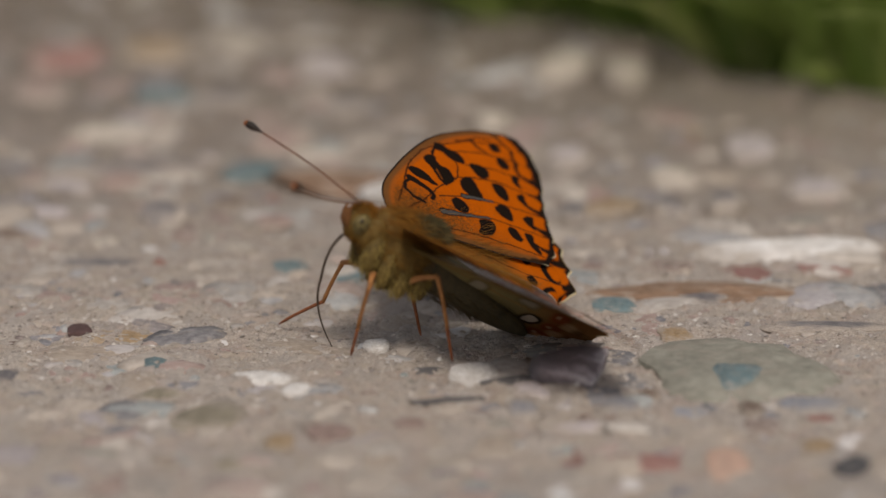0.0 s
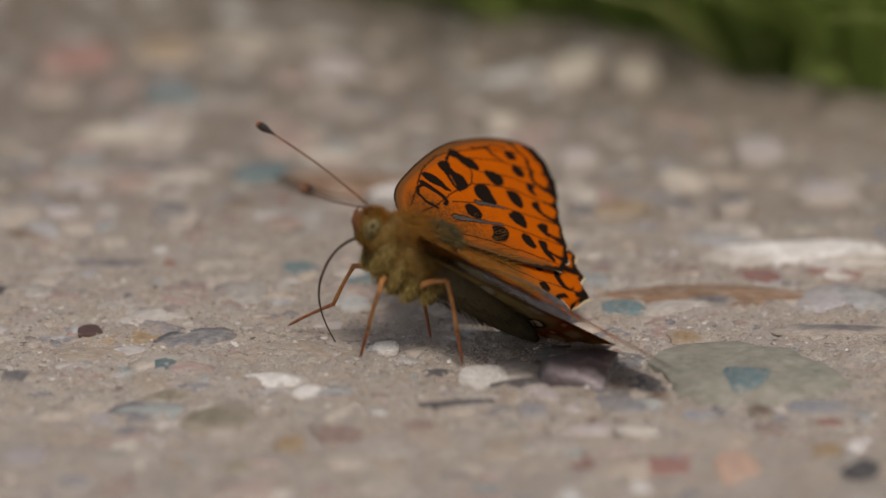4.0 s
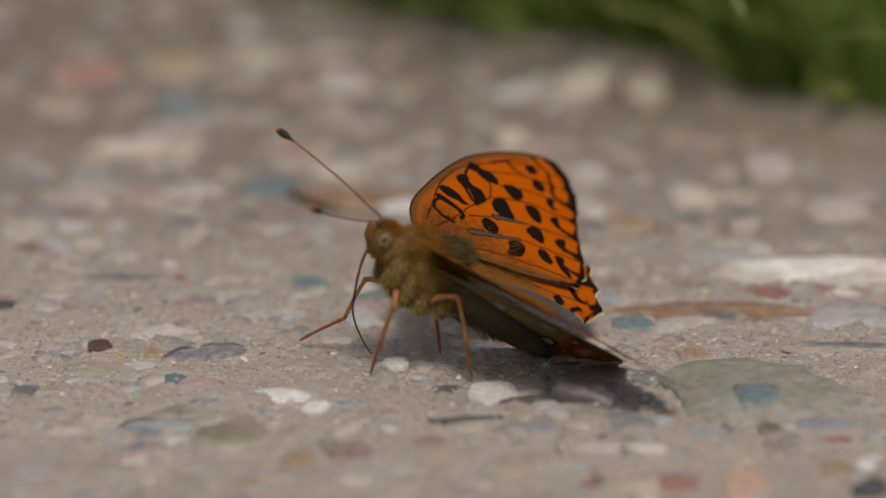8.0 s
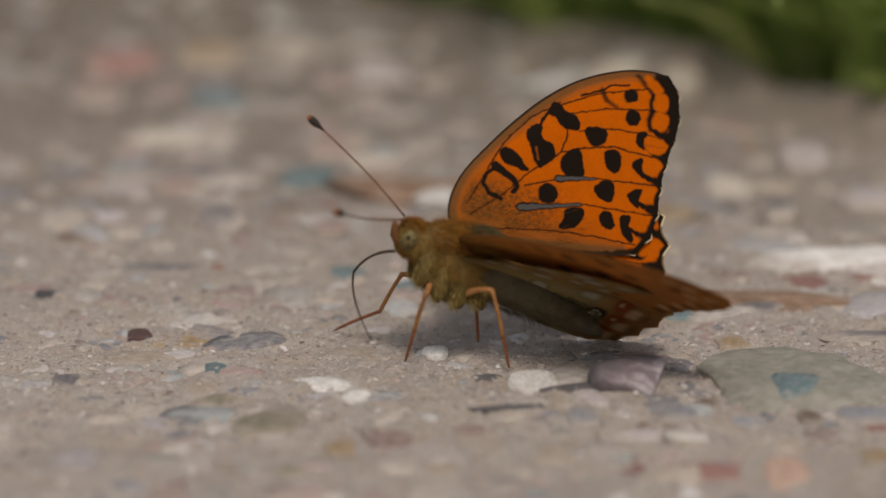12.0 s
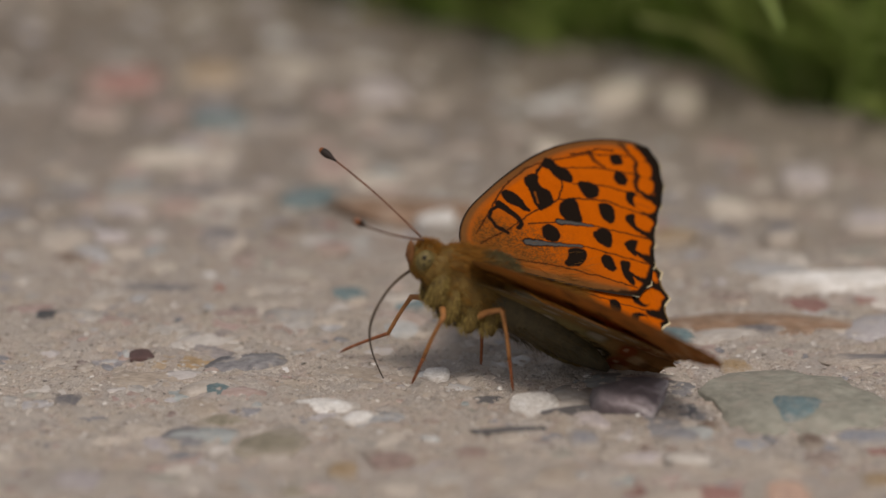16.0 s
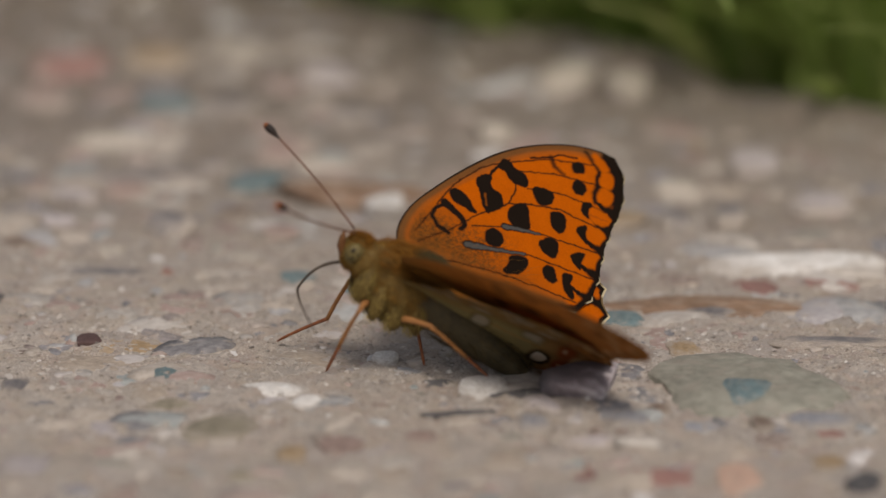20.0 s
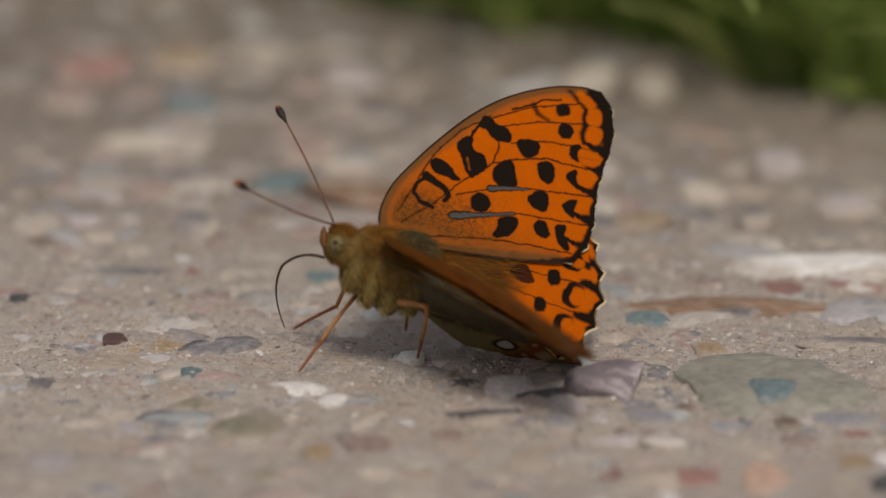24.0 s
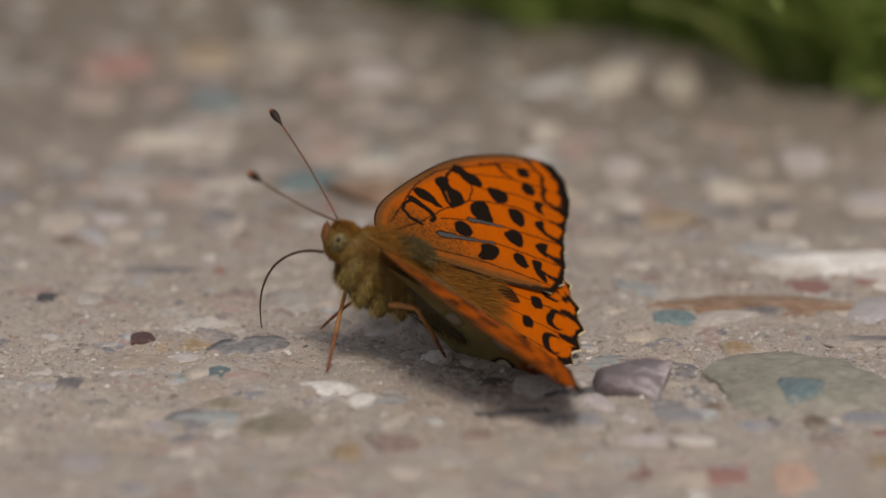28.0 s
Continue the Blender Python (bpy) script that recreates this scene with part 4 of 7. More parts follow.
def hindwing_under(P, Q, rim, margin):
    m = Marks(P, Q, 91)
    m.rgb[:] = (0.230, 0.138, 0.050)
    m.paint(np.clip((2.2 - Q) / 2.4, 0, 1) * np.clip((19.6 - P) / 2.0, 0, 1) * 0.95, (0.235, 0.190, 0.082))
    m.paint(np.clip((P - 19.0) / 3, 0, 1) * 0.75, (0.195, 0.086, 0.026))
    brown = np.clip(grain(P * 0.6, Q, 1.7, 95) * 1.5 + 0.1, 0, 1) * np.clip((Q - 0.5) / 2.0, 0, 1)
    m.paint(brown * 0.55, (0.095, 0.052, 0.017))
    for v in (((3.0, 2.2), (14.0, 4.5), (26.8, 4.9)), ((14.0, 2.0), (27.4, 2.3)), ((4.0, 0.6), (14.0, -0.6), (27.4, -2.0)), ((15.0, -3.6), (26.4, -6.0)), ((3.0, 3.6), (12.0, 8.0), (24.6, 8.4))):
        m.paint(m.stroke(0.24, *v, edge=0.12) * 0.7, (0.27, 0.140, 0.042))
    dark = (0.050, 0.030, 0.011)
    pearl = ((3.4, 2.9, 1.0, 0.5), (6.0, 2.7, 1.2, 0.6), (4.4, 6.2, 1.1, 0.6), (10.0, 2.4, 1.35, 0.75), (10.8, -0.7, 1.0, 1.0), (8.8, 7.6, 1.4, 0.7), (12.6, 10.4, 1.5, 0.8),
             (14.9, 7.6, 1.4, 1.0), (13.8, 4.6, 1.0, 0.6), (18.4, 4.0, 1.3, 0.7), (17.5, 0.3, 1.2, 0.75), (18.4, 9.4, 1.2, 0.9))
    for p, q, a, b in pearl:
        m.paint(m.oval(p, q, a + 0.40, b + 0.30, -8, 0.25) * 0.5, dark)
        m.paint(m.oval(p, q, a, b, -8, 0.3) * 0.45, PEARL)
    # the large pearl spot near the inner corner
    m.paint(m.blot((18.2, -5.5), (20.6, -5.3), (20.9, -2.3), (18.5, -1.7), edge=0.25), (0.030, 0.018, 0.008))
    m.paint(m.blot((18.8, -4.9), (20.0, -4.6), (20.3, -2.9), (18.9, -2.4), edge=0.14), PEARL)
    for p, q, a, b in ((21.8, 7.4, 0.9, 1.1), (22.2, 3.6, 1.0, 1.2), (22.2, -0.2, 1.2, 1.5), (22.6, -3.7, 1.2, 1.7), (22.2, -7.2, 1.4, 1.5)):
        m.paint(m.oval(p, q, a, b, 0, 0.35) * 0.85, (0.185, 0.040, 0.011))
        m.paint(m.oval(p - 0.3, q, 0.34, 0.42, 0, 0.15) * 0.6, (0.45, 0.32, 0.20))
    for p, q in ((22.8, 9.6), (24.2, 6.4), (24.4, 3.0), (24.2, -1.6), (24.0, -5.2), (23.2, -8.2)):
        m.paint(m.oval(p, q, 1.15, 1.0, 0, 0.35) * 0.8, (0.42, 0.27, 0.14))
        m.paint(m.oval(p + 1.2, q, 0.7, 1.1, 0, 0.35) * 0.7, (0.12, 0.052, 0.017))
    m.paint(margin * np.clip((0.8 - rim) / 0.3, 0, 1) * 0.8, (0.24, 0.105, 0.030))
    m.paint(margin * np.clip((0.36 - rim) / 0.1, 0, 1) * np.clip(1.8 * np.sin((Q + 0.7) * 1.70) + 0.1, 0, 1) * 0.8, CREAM)
    return m.rgb


def make_wing(name, label, outline, centre, outer, scallop, upper, under, side, fold, angle, camber, lift, hang=0.0, rolled=False):
    """A thin wing with an upper and an under face. side: +1 left, -1 right; fold: how far out the inner part bends down; hang: how steeply the inner part hangs; rolled: the front edge curls down."""
    around, steps = 720, 120
    rim_line = smooth_loop(outline, around)
    c = np.array(centre)
    arm = rim_line - c
    reach = np.linalg.norm(arm, axis=1)
    edge_part = soft(-(outer(rim_line[:, 0], rim_line[:, 1])), 0.8)
    along = np.cumsum(np.linalg.norm(np.roll(rim_line, -1, 0) - rim_line, axis=1))
    wave = scallop[0] * edge_part * (np.abs(np.sin(along * math.pi / scallop[1])) - 0.6)
    rim_line = c + arm * ((reach - wave) / reach)[:, None]
    arm = rim_line - c
    reach = np.linalg.norm(arm, axis=1)
    s = (np.arange(steps + 1) / steps) ** 0.92
    pts = c + s[:, None, None] * arm[None]
    P, Q = pts[..., 0].ravel(), pts[..., 1].ravel()
    rim = ((1 - s)[:, None] * reach[None]).ravel()
    margin = np.broadcast_to(edge_part, (steps + 1, around)).ravel()
    N = camber * (1 - ((P - 12) / 16) ** 2) * np.clip(Q / 8, -0.5, 1) + lift
    N = N + hang * (Q - 10.5)
    if rolled:
        N = N - 0.045 * np.clip(4.5 - rim, 0, None) ** 2 * (1 - margin) * np.clip((Q - 2) / 6, 0, 1) * np.clip((20.5 - P) / 9, 0, 1)
    N = N + 0.05 * grain(P, Q, 3.0, 7) + 0.02 * grain(P, Q, 1.0, 8)
    inward = np.clip(fold - Q, 0, None)
    turn = np.clip(inward / 3.0, 0, 1) * radians(angle)
    bend_q = np.where(inward > 0, fold - inward * np.cos(turn), Q)
    N = N - inward * np.sin(turn)
    verts, faces, cols = [], [], []
    for top in (True, False):
        off = 0.03 * np.clip(rim / 0.5, 0, 1) * (1 if top else -1)
        v = np.stack([-P, side * bend_q, N + off], 1) * 0.98 * MM
        f = grid_faces(steps + 1, around, True)
        if top == (side > 0):
            f = f[:, ::-1]
        faces.append(f + len(verts) * len(P))
        verts.append(v)
        cols.append((upper if top else under)(P, Q, rim, margin))
    verts, faces, cols = np.concatenate(verts), np.concatenate(faces), np.concatenate(cols)
    me = bpy.data.meshes.new(name)
    me.vertices.add(len(verts))
    me.vertices.foreach_set("co", verts.ravel())
    me.loops.add(len(faces) * 4)
    me.loops.foreach_set("vertex_index", faces.ravel())
    me.polygons.add(len(faces))
    me.polygons.foreach_set("loop_start", np.arange(len(faces)) * 4)
    me.polygons.foreach_set("loop_total", np.full(len(faces), 4))
    me.polygons.foreach_set("use_smooth", np.ones(len(faces), dtype=bool))
    me.update(calc_edges=True)
    att = me.color_attributes.new("Scales", "FLOAT_COLOR", "POINT")
    att.data.foreach_set("color", np.concatenate([cols, np.ones((len(cols), 1))], 1).ravel())
    me.materials.append(WING)
    return part(name, me, butterfly, label)


FORE = [(-0.4, 0.2), (-2.0, 3.0), (-1.2, 7.6), (1.5, 12.5), (4.5, 16.9), (7.3, 20.3), (10.5, 23.2), (13.9, 25.3), (17.6, 26.8), (21.2, 27.3), (23.4, 26.5), (24.4, 24.7),
        (25.0, 22.2), (25.0, 20.0), (24.7, 17.6), (24.5, 15.4), (24.5, 13.3), (24.7, 11.2), (24.8, 9.0), (24.4, 6.4), (23.2, 4.5), (21.4, 3.6), (16.3, 2.5), (11.4, 1.7), (6.3, 1.0), (2.0, 0.1)]
HIND = [(0.0, 0.6), (4.0, 5.2), (9.0, 9.8), (14.0, 12.4), (19.0, 12.6), (22.6, 11.2), (24.8, 8.9), (26.5, 5.8), (27.6, 2.6), (27.9, -0.4), (27.3, -3.4),
        (26.2, -7.0), (25.0, -9.0), (22.6, -10.4), (19.5, -10.6), (15.0, -9.6), (9.5, -7.2), (4.0, -3.4), (0.6, -0.8)]


def fore_outer(p, q):
    return np.minimum(p - 21.6 + 0 * q, 4.4 * (q - 3.9))


def hind_outer(p, q):
    return np.minimum(p - 22.6, 8.4 - q)


def both_wings(side):
    outline = FORE if side < 0 else FORE[:19] + [(23.2, 7.4), (18.0, 6.4), (12.0, 4.4), (6.3, 2.0), (2.0, 0.1)]   # the inner corner is tucked over the hindwing
    fw = make_wing("forewing", "orange forewing with black spots and bars", outline, (14.0, 13.0), fore_outer, (0.42, 3.1), forewing_upper, forewing_under, side, -9.0, 0.0, 0.35, 0.12, rolled=side < 0)
    outline = HIND if side > 0 else HIND[:12] + [(24.7, -8.0), (21.0, -6.8), (16.0, -5.0), (9.5, -3.6), (4.0, -2.0), (0.6, -0.8)]   # the inner margin is tucked behind the abdomen
    hw = make_wing("hindwing", "scalloped hindwing, orange above and olive with silver spots below", outline, (15.5, 0.8), hind_outer, (0.95, 3.6), hindwing_upper, hindwing_under, side, -5.5 if side < 0 else 2.0, 40.0 if side < 0 else 20.0, 0.2, -0.35, 0.0 if side < 0 else 0.12)
    return fw, hw


def wing_r(lift):
    return mm_pose(0, -1.6, 0, -lift)


def wing_r_rear(lift, forward):
    return mm_pose(0, -1.6, 0, -lift) @ pose(0, 0, 0, 0, 0, forward)


def wing_l(lift, forward, twist):
    """Raised about the hinge, swung forward, and twisted about the line from root to apex."""
    return mm_pose(0, 1.6, 0, lift) @ pose(0, 0, 0, 0, 0, -forward) @ Matrix.Rotation(radians(twist), 4, Vector((-24.2, 25.8, 0)))


forewing_right, hindwing_right = both_wings(-1)
forewing_left, hindwing_left = both_wings(1)


def scaled(v):
    return tuple(c * MM for c in v)


# trunk
thorax = part("thorax", mesh_of("thorax", *joined([egg(scaled((-1.2, 0, -3.1)), scaled((6.2, 2.8, 4.1)), 0.10, seed=2, tilt=0.12), egg(scaled((0.6, 0, -0.7)), scaled((4.6, 2.5, 2.5)), 0.06, seed=4), egg(scaled((4.0, 0, -1.8)), scaled((2.4, 2.2, 2.6)), 0.06, seed=5)]), THORAX), butterfly, "olive-brown furry thorax")
abdomen = part("abdomen", mesh_of("abdomen", *tube([scaled((-3 - 1.8 * i, 0, -2.9 - 0.20 * i - 0.012 * i * i)) for i in range(11)],
                                                 [r * MM for r in (2.5, 2.7, 2.7, 2.6, 2.5, 2.4, 2.2, 1.95, 1.6, 1.1, 0.4)], 20), ABDOMEN), butterfly, "dark brown furry abdomen between the wings")
head = part("head", mesh_of("head", *egg(scaled((5.9, 0, -1.5)), scaled((2.0, 1.8, 2.2)), 0.06, seed=8), THORAX), butterfly, "furry olive head")


def ring_loop(centre, radius_x, radius_z, y):
    return [(centre[0] * MM + radius_x * MM * math.cos(a), y * MM, centre[1] * MM + radius_z * MM * math.sin(a)) for a in [2 * math.pi * k / 28 for k in range(29)]]


for sign in (1, -1):
    part("eye", mesh_of("eye", *egg(scaled((6.45, sign * 1.45, -1.35)), scaled((1.05, 0.85, 1.2)), 0.0, 16, 24), EYE), head, "large grey-green compound eye")
    part("eye_ring", mesh_of("eye_ring", *tube(ring_loop((6.4, -1.35), 1.10, 1.25, sign * 1.6), [0.10 * MM] * 29, 6), RING), head, "pale scales round the eye")
    for x, z, r in ((6.80, -1.00, 0.30), (6.15, -1.15, 0.20), (6.55, -1.80, 0.18)):
        part("eye_spot", mesh_of("eye_spot", *egg(scaled((x, sign * 2.13, z)), scaled((r, 0.16, r * 1.15)), 0.05, 8, 12), PUPIL), head, "dark spot on the eye")
    palp = tube([scaled((7.2, sign * 0.5, -2.6)), scaled((7.9, sign * 0.55, -1.7)), scaled((8.2, sign * 0.6, -0.6)), scaled((8.3, sign * 0.6, 0.1))], [0.30 * MM, 0.42 * MM, 0.34 * MM, 0.08 * MM], 10)
    part("palp", mesh_of("palp", *palp, PALP), head, "pointed rust-brown palp")


def shell_roots(centre, radii, count, seed, keep, sweep=(-0.75, 0, -0.15)):
    rng = random.Random(seed)
    out = []
    while len(out) < count:
        d = Vector((rng.gauss(0, 1), rng.gauss(0, 1), rng.gauss(0, 1))).normalized()
        if keep(d):
            p = Vector([(c + d[i] * r) * MM for i, (c, r) in enumerate(zip(centre, radii))])
            way = Vector([d[i] / radii[i] for i in range(3)]).normalized()
            out.append((p, (way * 0.6 + Vector(sweep)).normalized()))
    return out


# the bases of the legs: pale furry lobes with dark gaps between them
for x, z, lean, ln in ((3.5, -4.0, 0.05, 2.5), (1.1, -4.7, 0.15, 3.1), (-1.5, -5.0, 0.25, 3.0), (-4.0, -4.8, 0.4, 2.4)):
    for sign in (1, -1):
        lobe = part("coxa", mesh_of("coxa", *egg(scaled((x, sign * 1.65, z)), scaled((1.1, 1.1, ln)), 0.10, 16, 18, seed=int(x * 7) + 40, tilt=-lean), COXA), thorax, "pale yellowish leg base")
        part("hair", hairs("hair", PALE_FUR, shell_roots((x, sign * 1.65, z), (1.1, 1.1, ln * 0.95), 420, int(x * 10) + 70 + sign, lambda d: True, (-0.25, 0, -0.7)), 0.85 * MM, 0.030 * MM, 9), lobe)

part("fur", hairs("fur", FUR, shell_roots((-1.2, 0, -3.1), (6.1, 2.75, 4.0), 3000, 1, lambda d: d.z > -0.35) + shell_roots((4.0, 0, -1.8), (2.3, 2.1, 2.5), 1000, 12, lambda d: True), 1.0 * MM, 0.024 * MM, 2), thorax, "olive-golden hair")
part("mane", hairs("mane", RUST_FUR, shell_roots((0.6, 0, -0.7), (4.5, 2.4, 2.4), 2600, 11, lambda d: d.z > -0.15, (-1.2, 0, 0.05)), 2.2 * MM, 0.024 * MM, 3, 0.1), thorax, "orange-brown hair on the back")
part("back_fur", hairs("back_fur", GREY_FUR, shell_roots((-2.4, 0.7, 0.7), (2.9, 1.7, 1.7), 900, 21, lambda d: d.z > -0.1, (-0.9, 0, 0.1)), 1.1 * MM, 0.04 * MM, 22, 0.1), thorax, "olive-grey hair on the middle of the back")
part("breast_fur", hairs("breast_fur", DARK_FUR, shell_roots((-0.8, 0, -3.2), (6.0, 2.7, 4.1), 900, 3, lambda d: d.z < -0.2), 0.8 * MM, 0.035 * MM, 4), thorax, "dark hair in the gaps below")
part("fur", hairs("fur", FUR, shell_roots((5.9, 0, -1.5), (1.95, 1.75, 2.15), 1700, 5, lambda d: abs(d.y) < 0.62 or d.x < -0.2), 0.7 * MM, 0.028 * MM, 6) , head, "short olive hair")
part("crest", hairs("crest", RUST_FUR, shell_roots((5.9, 0, -1.4), (2.0, 1.6, 2.15), 700, 15, lambda d: d.z > 0.45, (-0.3, 0, 0.4)), 0.9 * MM, 0.03 * MM, 16, 0.0), head, "rust-brown hair on the crown")
part("fur", hairs("fur", DARK_FUR, shell_roots((-11.0, 0, -4.3), (8.6, 2.4, 2.4), 1700, 7, lambda d: True, (-1.1, 0, 0.0)), 1.2 * MM, 0.03 * MM, 8), abdomen, "dark brown hair")


def wing_base_hair(parent, side, seed):
    rng = random.Random(seed)
    roots = []
    for _ in range(900):
        p, q = rng.uniform(0.5, 15.5), rng.uniform(-3.0, 3.8)
        if q < -0.22 * p:
            continue
        roots.append((Vector((-p * MM, side * q * MM, -0.1 * MM)), Vector((-1.0, side * rng.gauss(0.05, 0.22), rng.uniform(0.03, 0.28)))))
    part("wing_hair", hairs("wing_hair", RUST_FUR, roots[:520], 2.6 * MM, 0.026 * MM, seed + 1, 0.05), parent, "long orange-brown hair at the wing's root")
    part("wing_hair", hairs("wing_hair", FUR, roots[520:], 2.6 * MM, 0.026 * MM, seed + 2, 0.05), parent, "long brown hair at the wing's root")


wing_base_hair(hindwing_right, -1, 31)
wing_base_hair(hindwing_left, 1, 41)


def make_antenna(bow):
    root = part("antenna", None, butterfly, "thin dark antenna with a black club and orange tip")
    pts = [scaled((16.6 * u, 0, bow * 4 * u * (1 - u))) for u in [i / 24 for i in range(22)]]
    part("shaft", mesh_of("shaft", *tube(pts, [0.13 * MM] * 6 + [0.115 * MM] * 16, 8), HORN), root)
    a = Vector(pts[-1])
    b = Vector(scaled((16.6, 0, 0)))
    club = [a.lerp(b, u) for u in (-0.25, 0.0, 0.2, 0.40, 0.58, 0.72, 0.82)]
    part("club", mesh_of("club", *tube(club, [r * MM for r in (0.115, 0.20, 0.36, 0.47, 0.49, 0.46, 0.40)], 12), CLUB), root)
    tip = [a.lerp(b, u) for u in (0.80, 0.90, 0.98, 1.02)]
    part("tip", mesh_of("tip", *tube(tip, [r * MM for r in (0.41, 0.37, 0.25, 0.06)], 12), TIP), root)
    return root


antenna_far = make_antenna(0.35)
antenna_near = make_antenna(-0.45)

pts = [scaled((7.3 * u, 0, 0.75 * 4 * u * (1 - u))) for u in [i / 10 for i in range(11)]]
proboscis_base = part("proboscis", mesh_of("proboscis", *tube(pts, [0.19 * MM] * 4 + [0.16 * MM] * 7, 8), TONGUE), butterfly, "dark coiled-out proboscis, upper half")
pts = [scaled((11.0 * u, 0, 1.1 * 4 * u * (1 - u) * (1 - 0.3 * u))) for u in [i / 14 for i in range(15)]]
proboscis_tip = part("proboscis_end", mesh_of("proboscis_end", *tube(pts, [(0.16 - 0.006 * i) * MM for i in range(15)], 8), TONGUE), butterfly, "dark proboscis end touching the ground")


def make_leg(thigh_length, shin_length, ankle, kink):
    """ankle: how far down the shin ends and the foot begins; kink: how far the ankle lies off the line from knee to toe."""
    up = tube([scaled((thigh_length * u, 0, 0.30 * math.sin(math.pi * u))) for u in [i / 8 for i in range(9)]], [r * MM for r in (0.40, 0.46, 0.46, 0.44, 0.40, 0.37, 0.34, 0.33, 0.33)], 10)
    thigh = part("upper_leg", mesh_of("upper_leg", *up, LEG), butterfly, "pale orange upper leg")
    way = [scaled((shin_length * ankle * u, 0, kink * u + 0.12 * math.sin(math.pi * u))) for u in [i / 8 for i in range(9)]]
    low = [tube(way, [r * MM for r in (0.33, 0.27, 0.25, 0.25, 0.25, 0.25, 0.25, 0.26, 0.24)], 10)]
    for u, s in ((0.97, 1), (0.97, -1), (0.62, 1)):
        p = Vector(scaled((shin_length * ankle * u, 0, kink * u)))
        low.append(tube([p, p + Vector(scaled((0.55, s * 0.25, -0.55)))], [0.06 * MM, 0.012 * MM], 5))
    shin = part("lower_leg", mesh_of("lower_leg", *joined(low), LEG), butterfly, "thin rust-orange lower leg with spurs")
    step = [scaled((shin_length * (ankle + (1 - ankle) * u), 0, kink * (1 - u) ** 1.2)) for u in [i / 10 for i in range(11)]]
    toes = [tube(step, [r * MM for r in (0.24, 0.22, 0.22, 0.20, 0.21, 0.19, 0.20, 0.18, 0.19, 0.17, 0.10)], 10)]
    for s in (1, -1):
        p = Vector(step[-1])
        toes.append(tube([p - Vector(scaled((0.2, 0, 0))), p + Vector(scaled((0.18, s * 0.22, 0.05)))], [0.06 * MM, 0.015 * MM], 5))
    part("foot", mesh_of("foot", *joined(toes), TARSUS), shin, "dark red foot with two claws")
    return thigh, shin


legs = [make_leg(3.4, 11.6, 0.62, 0.1), make_leg(5.4, 14.4, 0.43, -1.8), make_leg(5.2, 10.8, 0.62, 0.1), make_leg(5.2, 10.8, 0.6, 0.1)]


